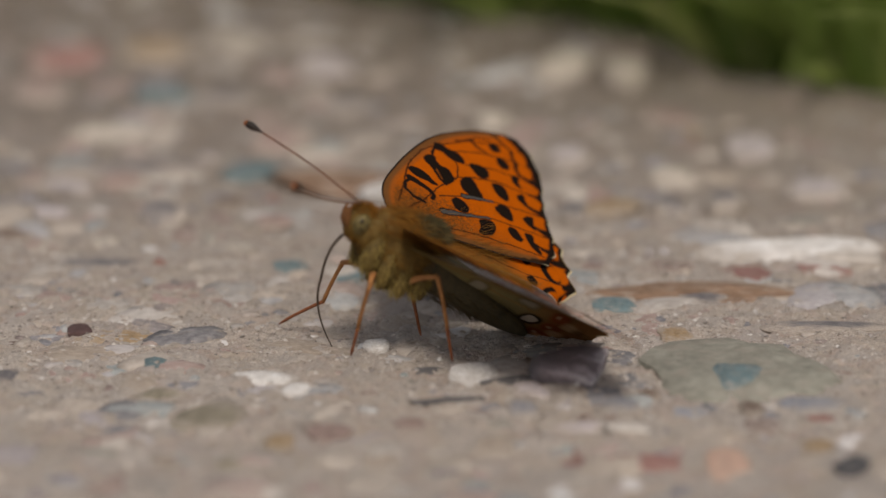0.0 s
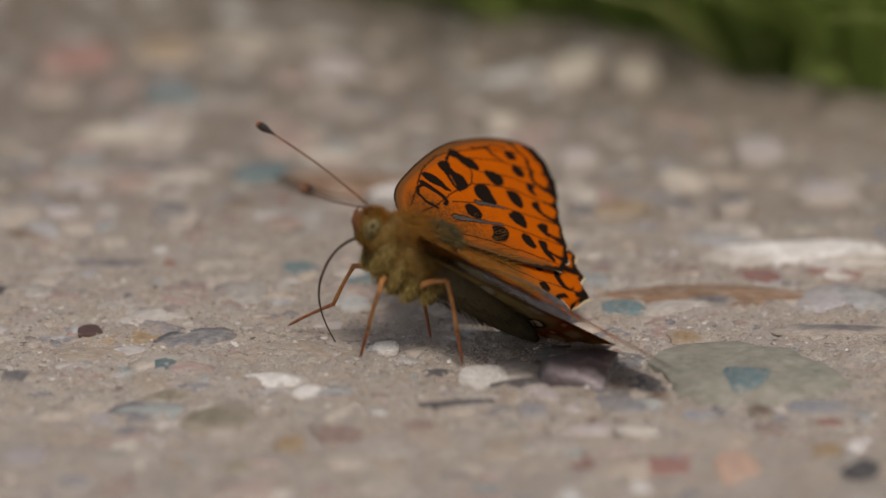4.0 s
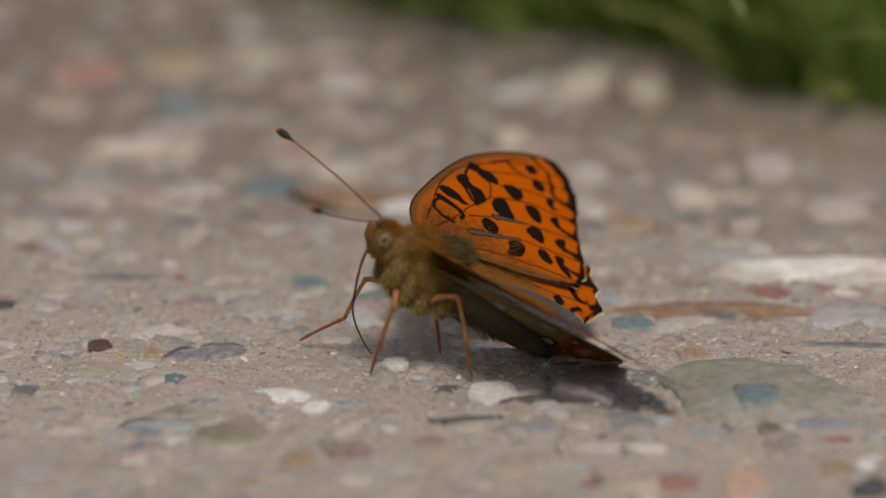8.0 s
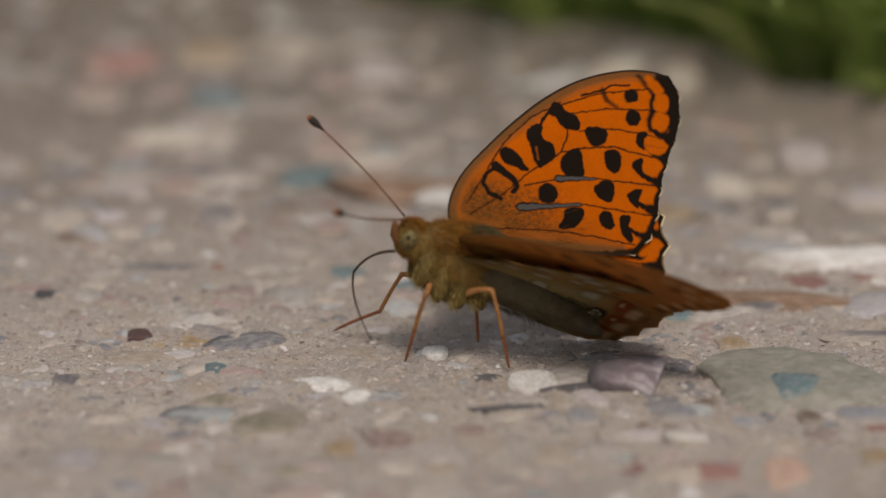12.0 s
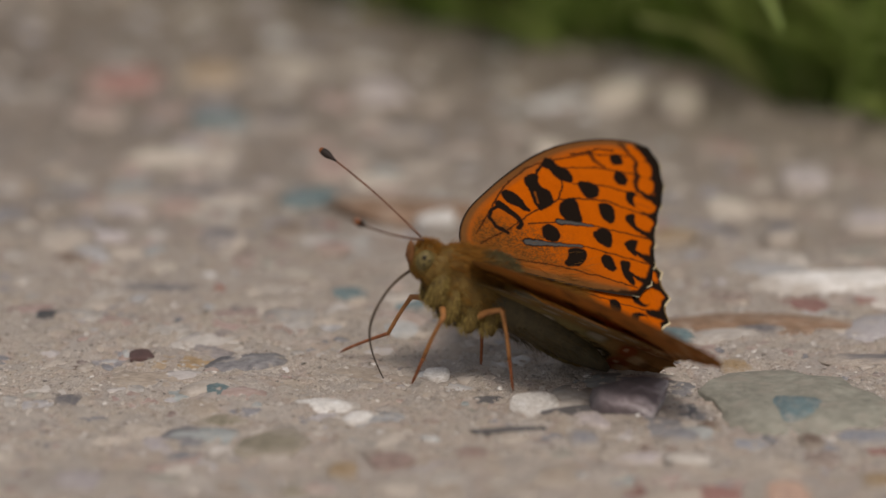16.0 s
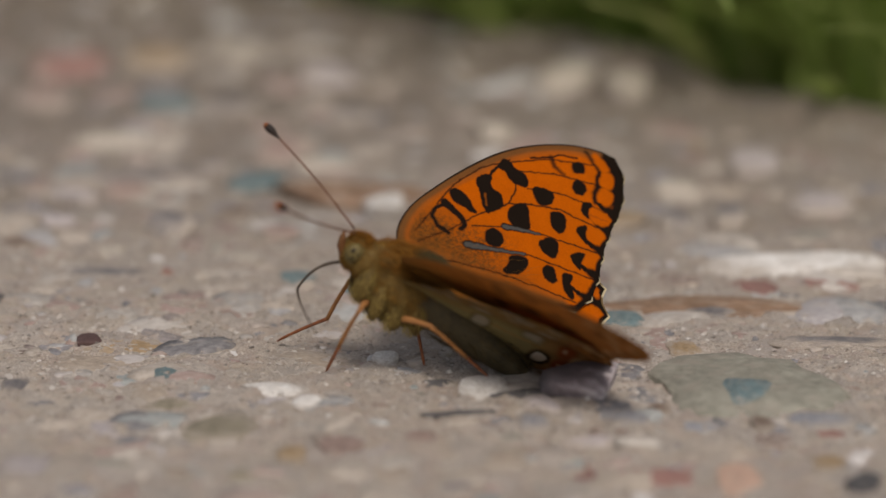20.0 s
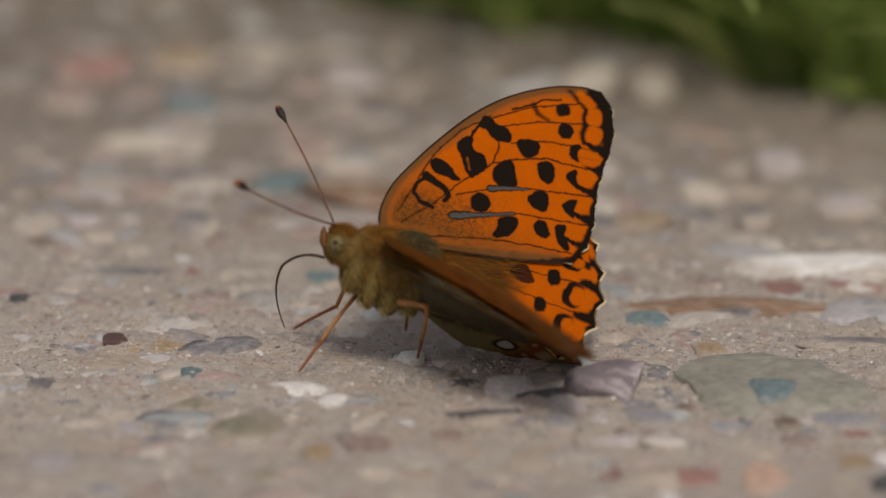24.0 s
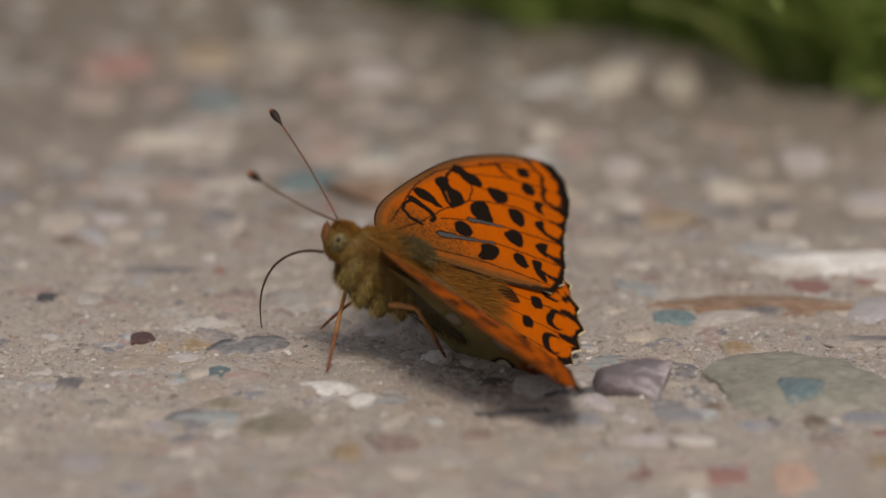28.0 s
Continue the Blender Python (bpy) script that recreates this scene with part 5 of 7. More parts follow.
def motions():
    body = [
        (0, mm_pose(-1.89, -23.31, 15.76, -1.1, -28.6, -157.1)), (0.5, mm_pose(-1.97, -23.56, 15.76, -0.5, -25.7, -159.8)),
        (1, mm_pose(-1.91, -23.54, 15.68, 0.4, -25.1, -161.2)), (1.5, mm_pose(-1.86, -23.81, 15.85, -0.5, -24.0, -163.1)),
        (2, mm_pose(-1.71, -23.52, 15.79, -0.1, -27.1, -159.3)), (2.5, mm_pose(-1.73, -23.58, 15.56, -0.3, -27.0, -159.2)),
        (3, mm_pose(-1.76, -23.42, 15.63, -1.7, -29.4, -158.0)), (3.5, mm_pose(-1.79, -23.55, 15.49, -0.2, -28.7, -158.3)),
        (5.5, mm_pose(-1.67, -23.43, 15.74, -2.0, -28.7, -160.5)), (6, mm_pose(-1.63, -23.43, 15.67, -2.6, -30.2, -159.8)),
        (6.5, mm_pose(-1.72, -23.41, 15.76, -2.6, -30.1, -159.8)), (7, mm_pose(-1.54, -23.36, 15.64, -2.8, -29.5, -160.4)),
        (7.5, mm_pose(-1.57, -23.37, 15.73, -2.6, -28.6, -161.1)), (8, mm_pose(-1.42, -23.40, 15.70, -2.8, -29.1, -160.3)),
        (8.5, mm_pose(-1.41, -23.39, 15.75, -2.4, -29.3, -160.3)), (9, mm_pose(-1.39, -23.49, 15.77, -1.7, -28.5, -160.7)),
        (9.5, mm_pose(-1.52, -23.39, 15.75, -1.3, -27.0, -162.1)), (10, mm_pose(-1.60, -23.51, 15.85, -1.1, -25.2, -163.9)),
        (10.5, mm_pose(-1.58, -23.45, 15.78, -1.2, -26.0, -162.5)), (11, mm_pose(-2.43, -23.47, 15.64, -0.4, -24.2, -162.2)),
        (11.5, mm_pose(-2.74, -24.03, 15.44, 0.7, -19.1, -167.0)), (13.5, mm_pose(-1.49, -23.44, 15.64, 2.4, -27.9, -168.7)), (14, mm_pose(-1.21, -23.57, 15.34, 2.3, -25.6, -167.1)),
        (14.5, mm_pose(-1.25, -23.31, 15.93, 3.1, -25.9, -169.7)),
        (15, mm_pose(-0.83, -23.44, 15.35, 4.5, -23.9, -166.4)), (16, mm_pose(-1.21, -23.55, 15.02, 3.7, -24.5, -167.8)),
        (17, mm_pose(-0.59, -23.46, 14.91, 2.1, -26.3, -165.1)), (17.1, mm_pose(-4.02, -26.48, 13.71, 2.5, -32.8, -164.7)),
        (17.5, mm_pose(-4.57, -26.37, 13.84, 2.7, -30.1, -165.2)), (18, mm_pose(-4.33, -26.47, 13.59, 2.4, -29.3, -167.7)),
        (18.5, mm_pose(-4.71, -26.39, 13.89, 1.3, -30.1, -169.1)), (19, mm_pose(-4.17, -26.37, 14.20, 1.0, -29.6, -168.9)),
        (19.5, mm_pose(-3.56, -26.42, 14.29, 0.4, -28.0, -174.5)), (20, mm_pose(-3.28, -26.43, 14.06, 0.6, -29.1, -173.7)),
        (20.5, mm_pose(-3.54, -26.39, 14.06, 0.0, -30.5, -171.7)), (21, mm_pose(-3.25, -26.31, 14.13, -1.2, -30.7, -171.3)),
        (21.5, mm_pose(-4.49, -26.35, 13.71, -0.6, -29.1, -171.8)), (23.5, mm_pose(-8.50, -22.75, 15.26, 3.8, -25.0, -170.0)),
        (24, mm_pose(-8.22, -22.98, 14.95, 5.7, -18.3, -174.5)), (24.5, mm_pose(-8.47, -22.77, 15.10, 3.7, -22.6, -171.9)),
        (25, mm_pose(-8.77, -22.57, 15.26, 3.1, -24.1, -172.3)), (25.5, mm_pose(-8.70, -22.70, 15.23, 2.6, -23.8, -174.5)),
        (26, mm_pose(-8.92, -22.74, 15.15, 1.3, -26.0, -173.1)), (26.5, mm_pose(-10.47, -22.73, 14.51, 0.4, -24.6, -168.6)),
        (27, mm_pose(-10.77, -22.69, 14.79, 1.9, -25.4, -169.7)), (27.5, mm_pose(-11.25, -22.79, 14.46, 2.1, -24.0, -171.7)),
        (28, mm_pose(-11.71, -22.69, 14.41, 0.8, -27.1, -169.6))]
    walk(butterfly, body)
    right = [
        (0, wing_r(27.3)), (0.5, wing_r(45.8)),
        (1, wing_r(43.9)), (1.5, wing_r(47.1)),
        (2, wing_r(30.8)), (2.5, wing_r(31.2)),
        (3, wing_r(20.7)), (3.5, wing_r(27.1)),
        (5.5, wing_r(26.7)), (6, wing_r(25.2)),
        (6.5, wing_r(22.2)), (7, wing_r(23.0)),
        (7.5, wing_r(25.7)), (8, wing_r(25.6)),
        (8.5, wing_r(22.9)), (9, wing_r(28.7)),
        (9.5, wing_r(28.5)), (10, wing_r(38.6)),
        (10.5, wing_r(34.5)), (11, wing_r(33.4)),
        (11.5, wing_r(72.5)), (13.5, wing_r(24.5)), (14, wing_r(35.7)), (14.5, wing_r(37.4)),
        (15, wing_r(42.6)), (16, wing_r(43.2)),
        (17, wing_r(35.5)), (17.1, wing_r(49.3)),
        (17.5, wing_r(32.8)), (18, wing_r(45.6)),
        (18.5, wing_r(51.4)), (19, wing_r(33.5)),
        (19.5, wing_r(48.4)), (20, wing_r(44.6)),
        (20.5, wing_r(30.4)), (21, wing_r(28.7)),
        (21.5, wing_r(36.7)), (23.5, wing_r(36.1)),
        (24, wing_r(59.3)), (24.5, wing_r(39.6)),
        (25, wing_r(34.5)), (25.5, wing_r(42.2)),
        (26, wing_r(33.4)), (26.5, wing_r(29.1)),
        (27, wing_r(35.9)), (27.5, wing_r(42.1)),
        (28, wing_r(28.8))]
    walk(forewing_right, right)
    right_rear = [
        (0, wing_r_rear(27.3, 17.9)), (0.5, wing_r_rear(45.8, 11.0)),
        (1, wing_r_rear(43.9, 11.0)), (1.5, wing_r_rear(47.1, 11.0)),
        (2, wing_r_rear(30.8, 14.8)), (2.5, wing_r_rear(31.2, 14.4)),
        (3, wing_r_rear(20.7, 20.0)), (3.5, wing_r_rear(27.1, 18.1)),
        (5.5, wing_r_rear(26.7, 18.5)), (6, wing_r_rear(25.2, 19.8)),
        (6.5, wing_r_rear(22.2, 20.0)), (7, wing_r_rear(23.0, 20.0)),
        (7.5, wing_r_rear(25.7, 19.3)), (8, wing_r_rear(25.6, 19.5)),
        (8.5, wing_r_rear(22.9, 20.0)), (9, wing_r_rear(28.7, 16.6)),
        (9.5, wing_r_rear(28.5, 16.9)), (10, wing_r_rear(38.6, 11.0)),
        (10.5, wing_r_rear(34.5, 11.4)), (11, wing_r_rear(33.4, 12.4)),
        (11.5, wing_r_rear(72.5, 11.0)), (13.5, wing_r_rear(24.5, 18.5)), (14, wing_r_rear(35.7, 11.0)), (14.5, wing_r_rear(37.4, 11.0)),
        (15, wing_r_rear(42.6, 11.0)), (16, wing_r_rear(43.2, 11.0)),
        (17, wing_r_rear(35.5, 11.0)), (17.1, wing_r_rear(49.3, 11.0)),
        (17.5, wing_r_rear(32.8, 13.0)), (18, wing_r_rear(45.6, 11.0)),
        (18.5, wing_r_rear(51.4, 11.0)), (19, wing_r_rear(33.5, 12.3)),
        (19.5, wing_r_rear(48.4, 11.0)), (20, wing_r_rear(44.6, 11.0)),
        (20.5, wing_r_rear(30.4, 15.1)), (21, wing_r_rear(28.7, 16.6)),
        (21.5, wing_r_rear(36.7, 11.0)), (23.5, wing_r_rear(36.1, 0.0)),
        (24, wing_r_rear(59.3, 0.0)), (24.5, wing_r_rear(39.6, 0.0)),
        (25, wing_r_rear(34.5, 0.0)), (25.5, wing_r_rear(42.2, 0.0)),
        (26, wing_r_rear(33.4, 0.0)), (26.5, wing_r_rear(29.1, 0.0)),
        (27, wing_r_rear(35.9, 0.0)), (27.5, wing_r_rear(42.1, 0.0)),
        (28, wing_r_rear(28.8, 0.0))]
    walk(hindwing_right, right_rear)
    left = [
        (0, wing_l(3.4, 11.8, -3.5)), (0.5, wing_l(17.7, -6.4, -4.1)),
        (1, wing_l(18.5, -3.7, -3.3)), (1.5, wing_l(20.9, -9.3, -2.4)),
        (2, wing_l(4.7, 0.6, -8.4)), (2.5, wing_l(2.1, -2.0, -1.5)),
        (3, wing_l(-5.0, -3.2, -8.4)), (3.5, wing_l(-0.9, -4.3, -5.5)),
        (5.5, wing_l(0.9, -3.6, -8.2)), (6, wing_l(5.1, 1.5, -8.8)),
        (6.5, wing_l(5.5, -0.8, -2.7)), (7, wing_l(2.7, -2.7, -6.2)),
        (7.5, wing_l(5.1, -1.7, -0.7)), (8, wing_l(3.5, -1.3, -6.3)),
        (8.5, wing_l(-2.9, -2.4, -7.9)), (9, wing_l(6.3, -2.2, -7.9)),
        (9.5, wing_l(9.0, -3.7, -0.7)), (10, wing_l(12.2, -5.8, -8.9)),
        (10.5, wing_l(9.6, -6.2, -4.8)), (11, wing_l(8.6, -4.9, -9.7)),
        (11.5, wing_l(21.1, -7.8, -10.1)), (13.5, wing_l(-4.0, -8.7, -5.5)),
        (14, wing_l(6.4, 3.5, -6.3)), (15, wing_l(7.4, -1.7, -8.9)),
        (16, wing_l(7.1, -1.2, -9.9)), (17, wing_l(4.7, 5.9, -7.7)),
        (17.1, wing_l(12.7, -3.3, -3.2)), (17.5, wing_l(6.4, -2.5, -3.5)),
        (18, wing_l(11.0, -2.8, -3.8)), (18.5, wing_l(25.8, -7.5, -1.8)),
        (19, wing_l(11.8, -0.3, -5.1)), (19.5, wing_l(14.9, -0.9, -5.1)),
        (20, wing_l(20.2, -2.5, -5.0)), (20.5, wing_l(13.6, 0.1, -2.7)),
        (21, wing_l(8.9, 2.6, -3.4)), (21.5, wing_l(8.5, 2.2, -6.0)),
        (23.5, wing_l(-8.5, 7.5, -15.3)), (24, wing_l(-1.4, 5.5, -22.9)),
        (24.5, wing_l(-4.2, 18.1, -25.0)), (25, wing_l(-11.0, 23.6, -10.3)),
        (25.5, wing_l(0.6, 15.4, -11.3)), (26, wing_l(-1.3, 7.7, -7.8)),
        (26.5, wing_l(-9.4, 28.4, -11.3)), (27, wing_l(-4.9, 9.2, -10.4)),
        (27.5, wing_l(1.6, 7.2, -10.3)), (28, wing_l(-1.5, 8.9, -7.9))]
    walk(forewing_left, left)
    left_rear = [
        (0, wing_l(1.2, 10.9, 0.3)), (0.5, wing_l(12.4, 10.0, 2.1)),
        (1, wing_l(13.9, 10.4, 1.8)), (1.5, wing_l(17.0, 2.8, 1.6)),
        (2, wing_l(3.3, 5.8, -1.5)), (2.5, wing_l(1.2, 3.2, -2.9)),
        (3, wing_l(-6.1, 1.8, -4.4)), (3.5, wing_l(-3.4, 7.0, -1.0)),
        (5.5, wing_l(-1.5, 5.0, -2.4)), (6, wing_l(1.3, 3.9, -0.7)),
        (6.5, wing_l(3.1, 4.6, -1.2)), (7, wing_l(1.5, 5.2, -1.8)),
        (7.5, wing_l(4.0, 6.0, -1.6)), (8, wing_l(1.9, 5.8, -1.8)),
        (8.5, wing_l(-4.4, 5.9, -3.5)), (9, wing_l(3.7, 3.6, -2.5)),
        (9.5, wing_l(8.0, 6.1, -1.1)), (10, wing_l(10.2, 3.6, -1.4)),
        (10.5, wing_l(8.3, 4.2, -1.4)), (11, wing_l(6.5, 5.0, -1.5)),
        (11.5, wing_l(17.8, 2.8, 2.6)), (13.5, wing_l(-3.0, -1.2, -4.6)),
        (14, wing_l(4.6, -0.8, -3)), (15, wing_l(4.7, 2.3, -1.0)),
        (16, wing_l(3.5, 1.4, -2.4)), (17, wing_l(3, -3.5, -4.2)),
        (17.1, wing_l(12.1, -3.0, -1.0)), (17.5, wing_l(1.9, 15.2, 3.1)),
        (18, wing_l(4.6, 10.9, 5.0)), (18.5, wing_l(16.2, 10.0, 7.8)),
        (19, wing_l(8.5, 5.6, 1.9)), (19.5, wing_l(10.7, 7.0, 3.5)),
        (20, wing_l(15.1, 7.6, 5.1)), (20.5, wing_l(9.8, 4.7, 2.4)),
        (21, wing_l(6.4, 1.8, -0.2)), (21.5, wing_l(5.1, 2.2, -3.3)),
        (23.5, wing_l(-10.2, 4.4, -13.9)), (24, wing_l(-9.1, -2.4, -17.1)),
        (24.5, wing_l(-10.6, 16.2, -16.3)), (25, wing_l(-19.7, 27.2, 1.3)),
        (25.5, wing_l(0.1, 14.2, -12.7)), (26, wing_l(-0.3, -4.6, -11.7)),
        (26.5, wing_l(-17.6, 25.6, 2.8)), (27, wing_l(-6.0, 15.4, -10.8)),
        (27.5, wing_l(0.8, 12.5, -11.4)), (28, wing_l(-2.1, 12.9, -9.5))]
    walk(hindwing_left, left_rear)
    rows_antf = [
        (0, mm_pose(7.30, -0.70, 0.80, -0.0, -7.1, -38.9)), (1, mm_pose(7.30, -0.70, 0.80, -0.0, -11.7, -34.9)),
        (1.5, mm_pose(7.30, -0.70, 0.80, -0.0, -10.6, -31.9)), (2, mm_pose(7.30, -0.70, 0.80, -0.0, -8.9, -34.2)),
        (3, mm_pose(7.30, -0.70, 0.80, -0.0, -8.2, -35.8)), (6, mm_pose(7.30, -0.70, 0.80, -0.0, -9.4, -34.4)),
        (7, mm_pose(7.30, -0.70, 0.80, -0.0, -9.6, -36.7)), (8, mm_pose(7.30, -0.70, 0.80, -0.0, -9.9, -36.7)),
        (9, mm_pose(7.30, -0.70, 0.80, -0.0, -11.6, -36.5)), (10, mm_pose(7.30, -0.70, 0.80, -0.0, -12.6, -37.7)),
        (11, mm_pose(7.30, -0.70, 0.80, -0.0, -14.9, -39.1)), (11.5, mm_pose(7.30, -0.70, 0.80, -0.0, -26.4, -21.5)),
        (14, mm_pose(7.30, -0.70, 0.80, -0.0, -14.8, -35.2)), (15, mm_pose(7.30, -0.70, 0.80, -0.0, -15.6, -36.5)),
        (16, mm_pose(7.30, -0.70, 0.80, -0.0, -15.2, -33.8)), (17, mm_pose(7.30, -0.70, 0.80, -0.0, -13.1, -31.4)),
        (17.1, mm_pose(7.30, -0.70, 0.80, -0.0, -18.7, -21.7)), (18, mm_pose(7.30, -0.70, 0.80, -0.0, -21.0, -19.8)),
        (19, mm_pose(7.30, -0.70, 0.80, -0.0, -19.0, -30.0)), (20, mm_pose(7.30, -0.70, 0.80, -0.0, -18.0, -24.8)),
        (21, mm_pose(7.30, -0.70, 0.80, -0.0, -12.9, -30.6)), (24, mm_pose(7.30, -0.70, 0.80, -0.0, -37.7, -44.3)),
        (25, mm_pose(7.30, -0.70, 0.80, -0.0, -29.9, -46.7)), (26, mm_pose(7.30, -0.70, 0.80, -0.0, -24.9, -46.4)),
        (26.5, mm_pose(7.30, -0.70, 0.80, -0.0, -25.9, -47.0)), (27, mm_pose(7.30, -0.70, 0.80, -0.0, -26.9, -45.5)),
        (28, mm_pose(7.30, -0.70, 0.80, -0.0, -24.2, -46.2))]
    walk(antenna_far, rows_antf)
    rows_antn = [
        (0, mm_pose(7.30, 0.70, 0.80, 0.0, -0.0, 34.0)), (1, mm_pose(7.30, 0.70, 0.80, 0.0, -3.2, 37.7)),
        (1.5, mm_pose(7.30, 0.70, 0.80, 0.0, -4.8, 40.0)), (2, mm_pose(7.30, 0.70, 0.80, 0.0, -3.4, 34.9)),
        (3, mm_pose(7.30, 0.70, 0.80, 0.0, -1.8, 34.4)), (6, mm_pose(7.30, 0.70, 0.80, 0.0, 0.4, 35.5)),
        (7, mm_pose(7.30, 0.70, 0.80, 0.0, 0.1, 35.7)), (8, mm_pose(7.30, 0.70, 0.80, 0.0, 0.8, 35.9)),
        (9, mm_pose(7.30, 0.70, 0.80, 0.0, -1.0, 36.8)), (10, mm_pose(7.30, 0.70, 0.80, 0.0, -0.8, 40.1)),
        (11, mm_pose(7.30, 0.70, 0.80, 0.0, -2.6, 38.9)), (11.5, mm_pose(7.30, 0.70, 0.80, 0.0, -3.8, 43.7)),
        (14, mm_pose(7.30, 0.70, 0.80, 0.0, 1.5, 39.8)), (15, mm_pose(7.30, 0.70, 0.80, 0.0, -1.9, 39.3)),
        (16, mm_pose(7.30, 0.70, 0.80, 0.0, -3.3, 42.8)), (17, mm_pose(7.30, 0.70, 0.80, 0.0, -3.4, 39.9)),
        (17.1, mm_pose(7.30, 0.70, 0.80, 0.0, -12.4, 47.5)), (18, mm_pose(7.30, 0.70, 0.80, 0.0, -10.3, 46.7)),
        (19, mm_pose(7.30, 0.70, 0.80, 0.0, -5.2, 36.8)), (20, mm_pose(7.30, 0.70, 0.80, 0.0, -4.3, 41.2)),
        (21, mm_pose(7.30, 0.70, 0.80, 0.0, -3.4, 38.7)), (24, mm_pose(7.30, 0.70, 0.80, 0.0, -10.6, 30.0)),
        (25, mm_pose(7.30, 0.70, 0.80, 0.0, -8.0, 30.2)), (26, mm_pose(7.30, 0.70, 0.80, 0.0, -7.3, 29.0)),
        (26.5, mm_pose(7.30, 0.70, 0.80, 0.0, -8.7, 27.4)), (27, mm_pose(7.30, 0.70, 0.80, 0.0, -9.9, 28.7)),
        (28, mm_pose(7.30, 0.70, 0.80, 0.0, -8.7, 26.3))]
    walk(antenna_near, rows_antn)
    rows_pr1 = [
        (0, mm_pose(7.20, 0.00, -3.50, -45.9, 60.0, -115.6)), (1, mm_pose(7.20, 0.00, -3.50, -35.9, 60.2, -81.6)),
        (1.5, mm_pose(7.20, 0.00, -3.50, -40.0, 57.9, -100.7)), (2, mm_pose(7.20, 0.00, -3.50, -26.1, 54.2, -63.5)),
        (3, mm_pose(7.20, 0.00, -3.50, -39.2, 60.0, -91.4)), (6, mm_pose(7.20, 0.00, -3.50, -37.2, 56.9, -93.6)),
        (7, mm_pose(7.20, 0.00, -3.50, -50.5, 62.0, -123.8)), (8, mm_pose(7.20, 0.00, -3.50, -43.9, 57.8, -134.5)),
        (9, mm_pose(7.20, 0.00, -3.50, -43.1, 63.4, -93.4)), (10, mm_pose(7.20, 0.00, -3.50, -42.6, 57.3, -117.0)),
        (11, mm_pose(7.20, 0.00, -3.50, -33.2, 56.1, -81.7)), (11.5, mm_pose(7.20, 0.00, -3.50, -21.2, 41.2, -59.4)),
        (14, mm_pose(7.20, 0.00, -3.50, -34.1, 56.8, -83.4)), (15, mm_pose(7.20, 0.00, -3.50, -24.0, 49.4, -62.1)),
        (16, mm_pose(7.20, 0.00, -3.50, 19.9, 57.5, 44.7)), (17, mm_pose(7.20, 0.00, -3.50, -38.7, 55.7, -103.7)),
        (17.1, mm_pose(7.20, 0.00, -3.50, -37.2, 63.4, -78.8)), (18, mm_pose(7.20, 0.00, -3.50, -25.5, 59.5, -56.4)),
        (19, mm_pose(7.20, 0.00, -3.50, -39.9, 54.8, -118.2)), (20, mm_pose(7.20, 0.00, -3.50, -26.4, 54.6, -63.9)),
        (21, mm_pose(7.20, 0.00, -3.50, -26.7, 57.2, -61.7)), (24, mm_pose(7.20, 0.00, -3.50, -18.4, 26.8, -55.8)),
        (25, mm_pose(7.20, 0.00, -3.50, -14.7, 30.7, -41.6)), (26, mm_pose(7.20, 0.00, -3.50, -21.1, 42.0, -58.5)),
        (26.5, mm_pose(7.20, 0.00, -3.50, -21.4, 38.6, -62.0)), (27, mm_pose(7.20, 0.00, -3.50, -23.6, 41.9, -67.4)),
        (28, mm_pose(7.20, 0.00, -3.50, -19.5, 39.5, -54.4))]
    walk(proboscis_base, rows_pr1)
